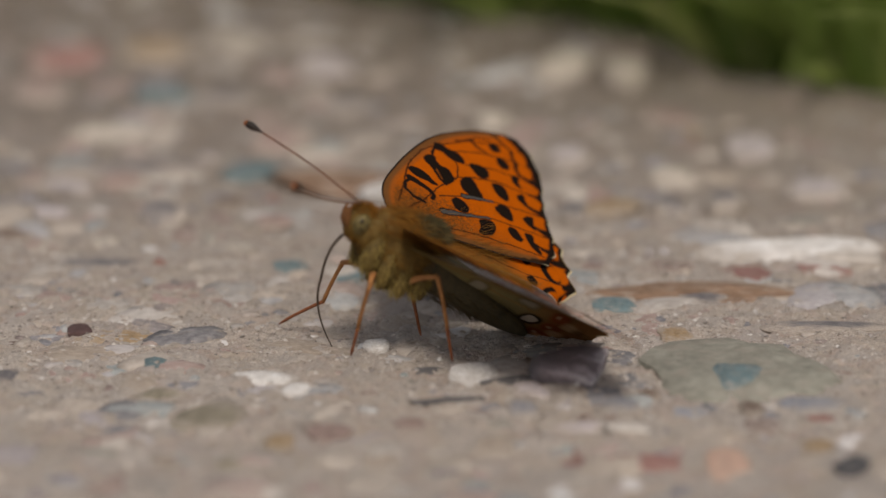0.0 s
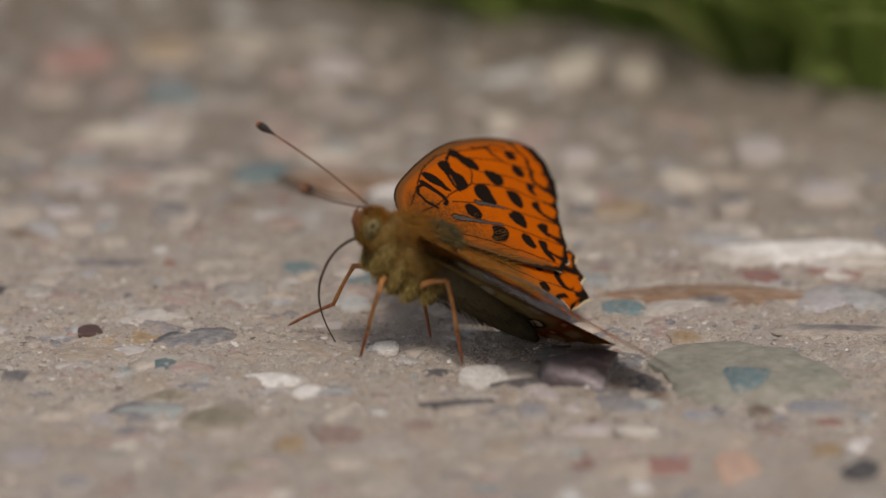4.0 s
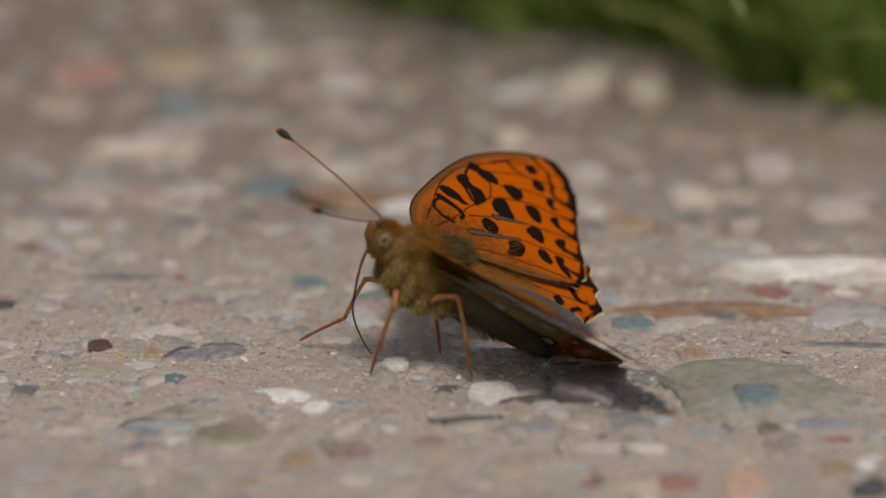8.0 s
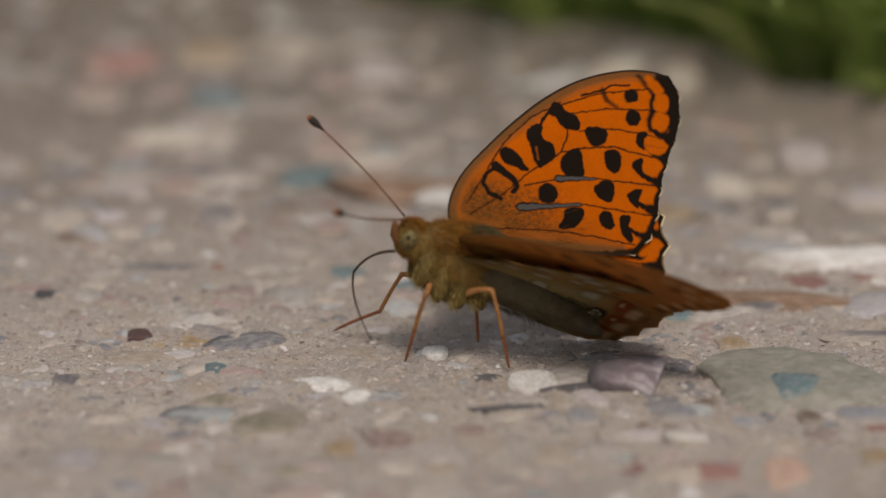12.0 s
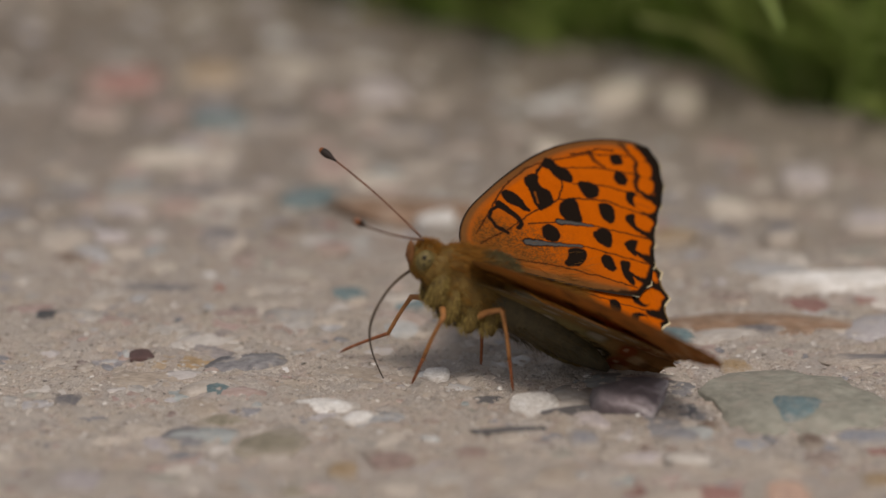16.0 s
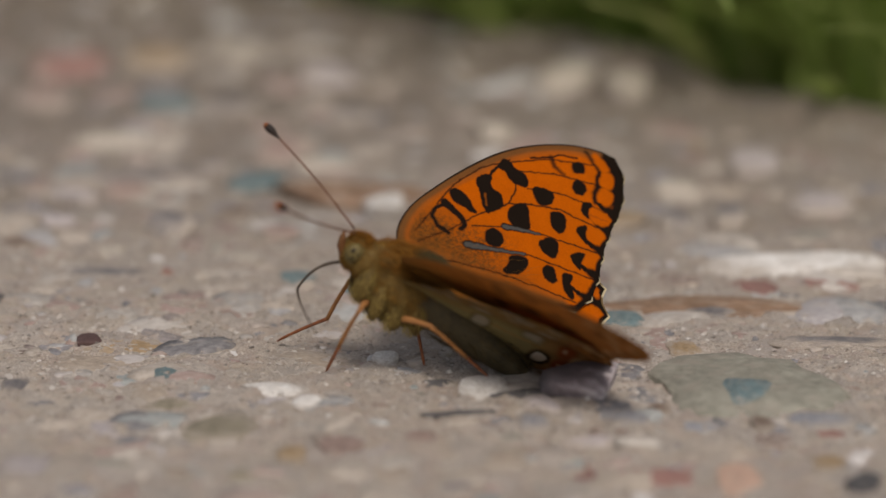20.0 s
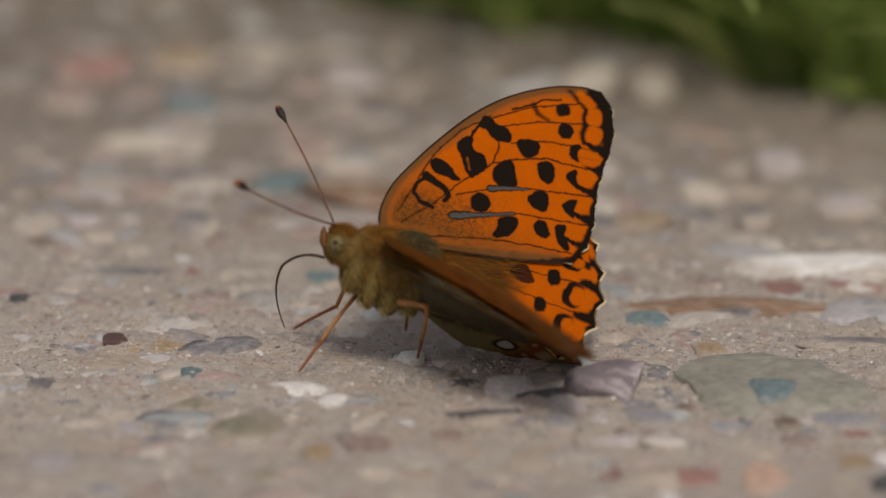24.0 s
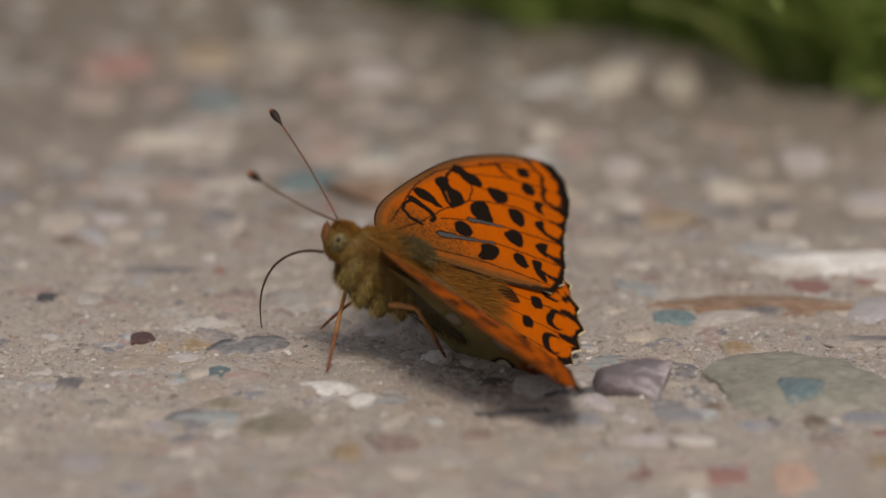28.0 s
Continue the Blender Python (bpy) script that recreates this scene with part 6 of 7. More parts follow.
    rows_pr2 = [
        (0, mm_pose(5.63, -3.29, -9.82, -139.0, 45.1, -157.4)), (1, mm_pose(7.73, -3.59, -9.84, 74.6, 15.7, 92.9)),
        (1.5, mm_pose(6.48, -3.81, -9.68, 72.1, 15.6, 83.2)), (2, mm_pose(9.10, -3.83, -9.42, 80.6, 34.2, 98.7)),
        (3, mm_pose(7.11, -3.64, -9.82, -176.6, 55.7, -177.8)), (6, mm_pose(6.95, -3.98, -9.61, -112.1, 32.9, -148.5)),
        (7, mm_pose(5.29, -2.85, -9.94, -151.4, 39.0, -168.0)), (8, mm_pose(4.47, -2.78, -9.67, -119.4, 36.4, -150.6)),
        (9, mm_pose(7.00, -3.27, -10.02, -148.5, 49.4, -161.3)), (10, mm_pose(5.41, -3.51, -9.64, 74.7, 8.1, 102.1)),
        (11, mm_pose(7.79, -4.03, -9.56, 177.8, 61.0, 178.4)), (11.5, mm_pose(10.00, -4.73, -8.31, 78.0, 22.6, 100.3)),
        (14, mm_pose(7.66, -3.97, -9.61, -149.6, 44.7, -164.2)), (15, mm_pose(9.42, -4.20, -9.04, -115.6, 50.1, -134.3)),
        (16, mm_pose(9.99, 2.76, -9.65, -113.7, 43.1, -138.4)), (17, mm_pose(6.23, -3.99, -9.53, 75.7, 8.8, 119.8)),
        (17.1, mm_pose(7.83, -3.21, -10.02, 72.6, 14.0, 84.8)), (18, mm_pose(9.25, -3.09, -9.79, -122.6, 51.6, -139.8)),
        (19, mm_pose(5.22, -3.71, -9.47, -136.1, 32.7, -165.0)), (20, mm_pose(9.06, -3.80, -9.45, 74.6, 7.8, 102.1)),
        (21, mm_pose(9.07, -3.48, -9.63, 75.6, 10.5, 104.5)), (24, mm_pose(10.86, -5.39, -6.79, -103.6, 50.6, -121.0)),
        (25, mm_pose(11.90, -4.16, -7.23, 79.1, 27.7, 99.4)), (26, mm_pose(10.04, -4.62, -8.38, -119.9, 51.0, -137.8)),
        (26.5, mm_pose(9.88, -5.04, -8.05, -123.6, 56.3, -137.7)), (27, mm_pose(9.29, -5.02, -8.38, -149.8, 50.1, -161.8)),
        (28, mm_pose(10.48, -4.58, -8.14, -109.6, 55.4, -124.3))]
    walk(proboscis_tip, rows_pr2)
    thigh = [
        (0, mm_pose(1.80, 1.00, -6.20, 26.7, 19.2, 66.4)), (0.5, mm_pose(1.80, 1.00, -6.20, 23.9, 14.5, 67.6)),
        (1, mm_pose(1.80, 1.00, -6.20, 23.3, 12.8, 69.5)), (1.5, mm_pose(1.80, 1.00, -6.20, 22.8, 12.7, 70.6)),
        (2, mm_pose(1.80, 1.00, -6.20, 25.2, 19.3, 67.8)), (2.5, mm_pose(1.80, 1.00, -6.20, 24.8, 15.5, 66.5)),
        (3, mm_pose(1.80, 1.00, -6.20, 27.7, 17.8, 67.1)), (3.5, mm_pose(1.80, 1.00, -6.20, 25.7, 18.2, 63.8)),
        (5.5, mm_pose(1.80, 1.00, -6.20, 28.1, 14.3, 73.2)), (6, mm_pose(1.80, 1.00, -6.20, 29.6, 15.4, 71.9)),
        (6.5, mm_pose(1.80, 1.00, -6.20, 29.6, 16.1, 72.4)), (7, mm_pose(1.80, 1.00, -6.20, 29.3, 12.2, 74.9)),
        (7.5, mm_pose(1.80, 1.00, -6.20, 28.5, 11.8, 76.2)), (8, mm_pose(1.80, 1.00, -6.20, 29.0, 13.6, 75.4)),
        (8.5, mm_pose(1.80, 1.00, -6.20, 29.2, 15.4, 75.0)), (9, mm_pose(1.80, 1.00, -6.20, 28.1, 16.4, 74.0)),
        (9.5, mm_pose(1.80, 1.00, -6.20, 26.7, 11.7, 77.2)), (10, mm_pose(1.80, 1.00, -6.20, 25.0, 10.0, 78.8)),
        (10.5, mm_pose(1.80, 1.00, -6.20, 25.6, 11.1, 76.5)), (11, mm_pose(1.80, 1.00, -6.20, 22.8, 5.8, 69.8)),
        (11.5, mm_pose(1.80, 1.00, -6.20, 17.8, -3.4, 68.7)), (14, mm_pose(1.80, 1.00, -6.20, 24.8, 9.1, 79.8)),
        (15, mm_pose(1.80, 1.00, -6.20, 22.9, 14.6, 80.3)), (16, mm_pose(1.80, 1.00, -6.20, 23.5, 5.0, 79.9)),
        (17, mm_pose(1.80, 1.00, -6.20, 25.6, 7.7, 80.4)), (17.1, mm_pose(1.80, 1.00, -6.20, -6.1, -31.7, -164.9)),
        (17.5, mm_pose(1.80, 1.00, -6.20, 2.0, -61.4, -178.8)), (18, mm_pose(1.80, 1.00, -6.20, -0.6, -66.8, -174.7)),
        (18.5, mm_pose(1.80, 1.00, -6.20, 24.3, 0.4, 53.7)), (19, mm_pose(1.80, 1.00, -6.20, 24.3, 7.5, 56.9)),
        (19.5, mm_pose(1.80, 1.00, -6.20, 26.1, 2.6, 68.7)), (20, mm_pose(1.80, 1.00, -6.20, 26.8, 3.7, 68.0)),
        (20.5, mm_pose(1.80, 1.00, -6.20, 27.5, 4.4, 64.1)), (21, mm_pose(1.80, 1.00, -6.20, 28.6, 5.0, 66.7)),
        (21.5, mm_pose(1.80, 1.00, -6.20, 28.0, -11.3, 61.7)), (23.5, mm_pose(1.80, 1.00, -6.20, -26.8, 19.5, -97.7)),
        (24, mm_pose(1.80, 1.00, -6.20, -19.7, 17.6, -91.5)), (24.5, mm_pose(1.80, 1.00, -6.20, -24.1, 18.6, -94.4)),
        (25, mm_pose(1.80, 1.00, -6.20, -26.1, 20.5, -92.3)), (25.5, mm_pose(1.80, 1.00, -6.20, -25.8, 21.6, -89.6)),
        (26, mm_pose(1.80, 1.00, -6.20, -27.7, 19.8, -91.7)), (26.5, mm_pose(1.80, 1.00, -6.20, -24.5, -2.7, -94.8)),
        (27, mm_pose(1.80, 1.00, -6.20, -25.3, -1.3, -92.2)), (27.5, mm_pose(1.80, 1.00, -6.20, -24.3, -9.6, -88.0)),
        (28, mm_pose(1.80, 1.00, -6.20, -27.5, -9.4, -83.9))]
    walk(legs[0][0], thigh)
    shin = [
        (0, mm_pose(3.08, 3.94, -7.32, -54.3, 54.2, -132.1)), (0.5, mm_pose(3.05, 4.04, -7.05, -50.8, 56.6, -125.7)),
        (1, mm_pose(2.96, 4.11, -6.95, -49.9, 57.0, -122.3)), (1.5, mm_pose(2.90, 4.13, -6.95, -49.4, 58.7, -120.7)),
        (2, mm_pose(3.01, 3.97, -7.32, -51.8, 55.1, -126.1)), (2.5, mm_pose(3.10, 4.01, -7.11, -51.4, 55.0, -126.1)),
        (3, mm_pose(3.06, 3.98, -7.24, -56.3, 54.3, -132.9)), (3.5, mm_pose(3.23, 3.90, -7.26, -52.0, 52.6, -130.4)),
        (5.5, mm_pose(2.75, 4.15, -7.04, -59.5, 57.6, -130.0)), (6, mm_pose(2.82, 4.12, -7.10, -61.3, 56.2, -133.8)),
        (6.5, mm_pose(2.79, 4.11, -7.14, -61.5, 56.4, -134.6)), (7, mm_pose(2.66, 4.21, -6.92, -62.6, 58.4, -131.1)),
        (7.5, mm_pose(2.59, 4.23, -6.90, -61.9, 59.5, -129.2)), (8, mm_pose(2.63, 4.20, -7.00, -61.8, 58.8, -129.3)),
        (8.5, mm_pose(2.65, 4.17, -7.10, -61.3, 58.1, -129.4)), (9, mm_pose(2.70, 4.13, -7.16, -58.5, 57.8, -126.9)),
        (9.5, mm_pose(2.54, 4.25, -6.89, -58.0, 60.1, -122.9)), (10, mm_pose(2.45, 4.28, -6.79, -55.5, 61.7, -118.4)),
        (10.5, mm_pose(2.58, 4.24, -6.85, -55.9, 60.4, -121.3)), (11, mm_pose(2.97, 4.17, -6.54, -51.2, 58.9, -125.8)),
        (11.5, mm_pose(3.03, 4.16, -6.00, -41.5, 60.8, -115.4)), (14, mm_pose(2.39, 4.30, -6.74, -52.0, 58.9, -110.6)),
        (15, mm_pose(2.36, 4.24, -7.06, -45.6, 56.7, -101.2)), (16, mm_pose(2.39, 4.33, -6.50, -48.8, 58.1, -105.7)),
        (17, mm_pose(2.36, 4.32, -6.66, -50.6, 58.4, -105.0)), (17.1, mm_pose(-0.99, 0.25, -4.41, 52.8, 49.6, 117.8)),
        (17.5, mm_pose(0.17, 0.97, -3.22, 101.7, 72.5, 138.8)), (18, mm_pose(0.46, 0.88, -3.08, 95.4, 71.9, 135.2)),
        (18.5, mm_pose(3.81, 3.74, -6.23, -55.8, 53.7, -123.1)), (19, mm_pose(3.64, 3.82, -6.64, -55.1, 54.9, -118.2)),
        (19.5, mm_pose(3.03, 4.17, -6.36, -55.7, 61.5, -105.3)), (20, mm_pose(3.07, 4.15, -6.42, -56.0, 60.3, -105.1)),
        (20.5, mm_pose(3.28, 4.05, -6.46, -59.2, 58.6, -113.1)), (21, mm_pose(3.14, 4.11, -6.49, -60.8, 60.9, -111.6)),
        (21.5, mm_pose(3.38, 3.93, -5.53, -61.1, 60.4, -118.2)), (23.5, mm_pose(1.37, -2.18, -7.34, 26.1, 70.5, 51.2)),
        (24, mm_pose(1.72, -2.24, -7.23, 8.7, 62.4, 36.2)), (24.5, mm_pose(1.55, -2.21, -7.29, 21.4, 66.7, 48.8)),
        (25, mm_pose(1.67, -2.18, -7.39, 30.8, 67.5, 62.0)), (25.5, mm_pose(1.82, -2.16, -7.45, 31.7, 65.6, 65.2)),
        (26, mm_pose(1.71, -2.20, -7.35, 39.9, 66.0, 73.6)), (26.5, mm_pose(1.52, -2.38, -6.04, 41.9, 66.8, 77.0)),
        (27, mm_pose(1.67, -2.40, -6.12, 48.3, 68.2, 87.5)), (27.5, mm_pose(1.92, -2.35, -5.63, 46.7, 67.2, 90.2)),
        (28, mm_pose(2.16, -2.33, -5.64, 58.6, 64.9, 106.8))]
    walk(legs[0][1], shin)
    thigh = [
        (0, mm_pose(1.80, -1.00, -6.20, -28.6, 14.0, -83.3)), (0.5, mm_pose(1.80, -1.00, -6.20, -25.4, 13.7, -79.5)),
        (1, mm_pose(1.80, -1.00, -6.20, -24.8, 13.1, -77.7)), (1.5, mm_pose(1.80, -1.00, -6.20, -23.2, 14.5, -75.4)),
        (2, mm_pose(1.80, -1.00, -6.20, -26.9, 13.3, -80.2)), (2.5, mm_pose(1.80, -1.00, -6.20, -26.7, 13.0, -80.1)),
        (3, mm_pose(1.80, -1.00, -6.20, -29.2, 15.0, -82.6)), (3.5, mm_pose(1.80, -1.00, -6.20, -28.6, 12.6, -82.0)),
        (5.5, mm_pose(1.80, -1.00, -6.20, -28.1, 17.0, -79.4)), (6, mm_pose(1.80, -1.00, -6.20, -29.7, 17.6, -80.7)),
        (6.5, mm_pose(1.80, -1.00, -6.20, -29.7, 17.9, -81.0)), (7, mm_pose(1.80, -1.00, -6.20, -28.7, 18.1, -79.3)),
        (7.5, mm_pose(1.80, -1.00, -6.20, -27.7, 18.3, -78.3)), (8, mm_pose(1.80, -1.00, -6.20, -28.3, 18.0, -79.0)),
        (8.5, mm_pose(1.80, -1.00, -6.20, -28.6, 17.7, -79.2)), (9, mm_pose(1.80, -1.00, -6.20, -27.8, 16.7, -78.5)),
        (9.5, mm_pose(1.80, -1.00, -6.20, -26.1, 16.7, -76.2)), (10, mm_pose(1.80, -1.00, -6.20, -24.1, 16.8, -73.8)),
        (10.5, mm_pose(1.80, -1.00, -6.20, -25.1, 16.3, -75.6)), (11, mm_pose(1.80, -1.00, -6.20, -23.7, 14.3, -77.2)),
        (11.5, mm_pose(1.80, -1.00, -6.20, -18.3, 11.8, -71.0)), (14, mm_pose(1.80, -1.00, -6.20, -24.8, 13.2, -69.9)),
        (15, mm_pose(1.80, -1.00, -6.20, -23.9, 9.6, -69.0)), (16, mm_pose(1.80, -1.00, -6.20, -24.1, 10.7, -68.5)),
        (17, mm_pose(1.80, -1.00, -6.20, -25.4, 11.8, -70.1)), (17.1, mm_pose(1.80, -1.00, -6.20, -50.8, -46.9, -59.5)),
        (17.5, mm_pose(1.80, -1.00, -6.20, -30.2, -6.7, -74.3)), (18, mm_pose(1.80, -1.00, -6.20, -29.1, -6.4, -70.9)),
        (18.5, mm_pose(1.80, -1.00, -6.20, -30.8, -11.3, -82.6)), (19, mm_pose(1.80, -1.00, -6.20, -29.7, -5.2, -81.4)),
        (19.5, mm_pose(1.80, -1.00, -6.20, -27.1, 0.4, -73.4)), (20, mm_pose(1.80, -1.00, -6.20, -28.2, 0.8, -73.6)),
        (20.5, mm_pose(1.80, -1.00, -6.20, -29.9, -0.7, -76.8)), (21, mm_pose(1.80, -1.00, -6.20, -29.6, 2.3, -76.1)),
        (21.5, mm_pose(1.80, -1.00, -6.20, -29.5, -10.5, -78.7)), (23.5, mm_pose(1.80, -1.00, -6.20, -25.1, -15.1, -93.1)),
        (24, mm_pose(1.80, -1.00, -6.20, -19.0, -17.0, -86.6)), (24.5, mm_pose(1.80, -1.00, -6.20, -23.0, -15.6, -90.7)),
        (25, mm_pose(1.80, -1.00, -6.20, -24.5, -16.1, -91.6)), (25.5, mm_pose(1.80, -1.00, -6.20, -24.4, -15.0, -89.1)),
        (26, mm_pose(1.80, -1.00, -6.20, -26.6, -15.6, -91.6)), (26.5, mm_pose(1.80, -1.00, -6.20, -25.6, -28.3, -102.5)),
        (27, mm_pose(1.80, -1.00, -6.20, -25.7, -28.0, -102.9)), (27.5, mm_pose(1.80, -1.00, -6.20, -24.8, -32.5, -103.5)),
        (28, mm_pose(1.80, -1.00, -6.20, -27.9, -34.3, -106.9))]
    walk(legs[1][0], thigh)
    shin = [
        (0, mm_pose(2.41, -6.20, -7.51, -41.7, 51.4, -93.7)), (0.5, mm_pose(2.75, -6.16, -7.48, -36.5, 51.6, -86.7)),
        (1, mm_pose(2.92, -6.14, -7.42, -35.3, 51.1, -84.1)), (1.5, mm_pose(3.11, -6.06, -7.55, -33.1, 52.8, -80.5)),
        (2, mm_pose(2.69, -6.18, -7.44, -38.8, 51.1, -88.8)), (2.5, mm_pose(2.70, -6.18, -7.41, -38.2, 50.9, -88.4)),
        (3, mm_pose(2.48, -6.17, -7.60, -42.9, 52.2, -93.7)), (3.5, mm_pose(2.53, -6.22, -7.38, -41.1, 50.2, -92.1)),
        (5.5, mm_pose(2.75, -6.07, -7.78, -42.0, 54.5, -90.1)), (6, mm_pose(2.63, -6.08, -7.84, -44.8, 54.7, -93.2)),
        (6.5, mm_pose(2.61, -6.08, -7.86, -44.9, 54.9, -93.5)), (7, mm_pose(2.76, -6.04, -7.88, -43.4, 55.4, -90.9)),
        (7.5, mm_pose(2.84, -6.02, -7.89, -41.8, 55.8, -88.9)), (8, mm_pose(2.78, -6.04, -7.87, -42.5, 55.4, -90.0)),
        (8.5, mm_pose(2.77, -6.05, -7.84, -43.1, 55.1, -90.6)), (9, mm_pose(2.83, -6.07, -7.75, -41.3, 54.2, -88.7)),
        (9.5, mm_pose(3.03, -6.02, -7.76, -38.5, 54.6, -84.7)), (10, mm_pose(3.24, -5.96, -7.76, -35.0, 54.9, -80.1)),
        (10.5, mm_pose(3.09, -6.02, -7.71, -36.6, 54.4, -82.9)), (11, mm_pose(2.96, -6.10, -7.53, -33.9, 52.4, -82.7)),
        (11.5, mm_pose(3.52, -6.00, -7.30, -24.8, 50.3, -70.8)), (14, mm_pose(3.61, -5.94, -7.44, -35.0, 51.6, -76.2)),
        (15, mm_pose(3.70, -5.97, -7.10, -32.7, 48.3, -73.9)), (16, mm_pose(3.75, -5.93, -7.21, -33.0, 49.4, -73.6)),
        (17, mm_pose(3.60, -5.97, -7.30, -35.1, 50.5, -76.7)), (17.1, mm_pose(3.67, -4.18, -2.26, -138.7, 78.1, -147.7)),
        (17.5, mm_pose(3.25, -6.16, -5.57, -43.2, 60.0, -73.2)), (18, mm_pose(3.56, -6.07, -5.60, -39.4, 60.9, -66.5)),
        (18.5, mm_pose(2.49, -6.25, -5.15, -44.9, 57.5, -82.6)), (19, mm_pose(2.60, -6.32, -5.71, -43.1, 57.5, -80.6)),
        (19.5, mm_pose(3.34, -6.18, -6.24, -37.0, 61.0, -67.6)), (20, mm_pose(3.32, -6.18, -6.27, -38.5, 60.0, -69.6)),
        (20.5, mm_pose(3.03, -6.26, -6.13, -42.7, 60.3, -76.0)), (21, mm_pose(3.10, -6.24, -6.42, -42.4, 61.9, -75.1)),
        (21.5, mm_pose(2.84, -6.21, -5.21, -41.4, 61.9, -75.1)), (23.5, mm_pose(1.52, -6.20, -4.79, -39.8, 54.4, -84.4)),
        (24, mm_pose(2.11, -6.15, -4.62, -27.5, 50.8, -67.0)), (24.5, mm_pose(1.73, -6.20, -4.74, -35.1, 54.8, -77.4)),
        (25, mm_pose(1.65, -6.19, -4.70, -39.3, 57.5, -81.2)), (25.5, mm_pose(1.89, -6.21, -4.80, -38.4, 59.2, -77.6)),
        (26, mm_pose(1.66, -6.20, -4.75, -43.4, 60.3, -84.5)), (26.5, mm_pose(0.77, -5.64, -3.64, -40.7, 57.2, -90.4)),
        (27, mm_pose(0.74, -5.65, -3.67, -43.1, 56.4, -93.1)), (27.5, mm_pose(0.74, -5.43, -3.30, -40.2, 56.3, -89.5)),
        (28, mm_pose(0.50, -5.27, -3.16, -46.7, 56.3, -99.6))]
    walk(legs[1][1], shin)
    thigh = [
        (0, mm_pose(-2.00, 1.20, -6.20, 31.8, -35.3, 118.1)), (0.5, mm_pose(-2.00, 1.20, -6.20, 31.1, -33.8, 119.3)),
        (1, mm_pose(-2.00, 1.20, -6.20, 31.8, -33.6, 119.2)), (1.5, mm_pose(-2.00, 1.20, -6.20, 31.4, -31.7, 120.5)),
        (2, mm_pose(-2.00, 1.20, -6.20, 32.0, -33.8, 119.0)), (2.5, mm_pose(-2.00, 1.20, -6.20, 33.4, -36.1, 117.1)),
        (3, mm_pose(-2.00, 1.20, -6.20, 34.4, -36.8, 116.3)), (3.5, mm_pose(-2.00, 1.20, -6.20, 35.8, -36.8, 115.8)),
        (5.5, mm_pose(-2.00, 1.20, -6.20, 34.1, -35.7, 117.1)), (6, mm_pose(-2.00, 1.20, -6.20, 36.1, -36.8, 115.6)),
        (6.5, mm_pose(-2.00, 1.20, -6.20, 35.5, -35.9, 116.5)), (7, mm_pose(-2.00, 1.20, -6.20, 34.9, -37.5, 115.7)),
        (7.5, mm_pose(-2.00, 1.20, -6.20, 33.7, -36.3, 116.9)), (8, mm_pose(-2.00, 1.20, -6.20, 33.8, -37.1, 116.3)),
        (8.5, mm_pose(-2.00, 1.20, -6.20, 33.9, -36.4, 116.7)), (9, mm_pose(-2.00, 1.20, -6.20, 33.6, -35.6, 117.4)),
        (9.5, mm_pose(-2.00, 1.20, -6.20, 32.3, -35.0, 118.2)), (10, mm_pose(-2.00, 1.20, -6.20, 31.1, -33.1, 119.7)),
        (10.5, mm_pose(-2.00, 1.20, -6.20, 31.4, -34.3, 118.9)), (11, mm_pose(-2.00, 1.20, -6.20, 31.8, -33.2, 119.4)),
        (11.5, mm_pose(-2.00, 1.20, -6.20, 32.7, -30.6, 120.9)), (14, mm_pose(-2.00, 1.20, -6.20, 36.8, -34.8, 116.8)),
        (15, mm_pose(-2.00, 1.20, -6.20, 33.0, -33.5, 119.0)), (16, mm_pose(-2.00, 1.20, -6.20, 38.1, -36.4, 115.1)),
        (17, mm_pose(-2.00, 1.20, -6.20, 37.0, -40.9, 112.4)), (17.1, mm_pose(-2.00, 1.20, -6.20, 58.7, -33.0, 109.3)),
        (17.5, mm_pose(-2.00, 1.20, -6.20, 65.2, -23.6, 122.7)), (18, mm_pose(-2.00, 1.20, -6.20, 67.3, -24.2, 120.9)),
        (18.5, mm_pose(-2.00, 1.20, -6.20, 64.2, -17.6, 136.8)), (19, mm_pose(-2.00, 1.20, -6.20, 62.0, -18.6, 133.6)),
        (19.5, mm_pose(-2.00, 1.20, -6.20, 62.2, -19.0, 132.9)), (20, mm_pose(-2.00, 1.20, -6.20, 64.5, -20.8, 129.1)),
        (20.5, mm_pose(-2.00, 1.20, -6.20, 65.3, -20.5, 130.0)), (21, mm_pose(-2.00, 1.20, -6.20, 65.0, -21.5, 127.5)),
        (21.5, mm_pose(-2.00, 1.20, -6.20, 65.5, -18.9, 134.2)), (23.5, mm_pose(-2.00, 1.20, -6.20, 50.3, -19.0, 130.6)),
        (24, mm_pose(-2.00, 1.20, -6.20, 45.6, -13.8, 135.8)), (24.5, mm_pose(-2.00, 1.20, -6.20, 48.4, -18.7, 130.7)),
        (25, mm_pose(-2.00, 1.20, -6.20, 49.5, -19.4, 129.9)), (25.5, mm_pose(-2.00, 1.20, -6.20, 49.3, -18.8, 130.7)),
        (26, mm_pose(-2.00, 1.20, -6.20, 52.3, -21.0, 128.0)), (26.5, mm_pose(-2.00, 1.20, -6.20, 57.5, -24.9, 121.8)),
        (27, mm_pose(-2.00, 1.20, -6.20, 57.5, -22.0, 126.6)), (27.5, mm_pose(-2.00, 1.20, -6.20, 59.2, -21.7, 127.0)),
        (28, mm_pose(-2.00, 1.20, -6.20, 62.8, -22.7, 125.1))]
    walk(legs[2][0], thigh)
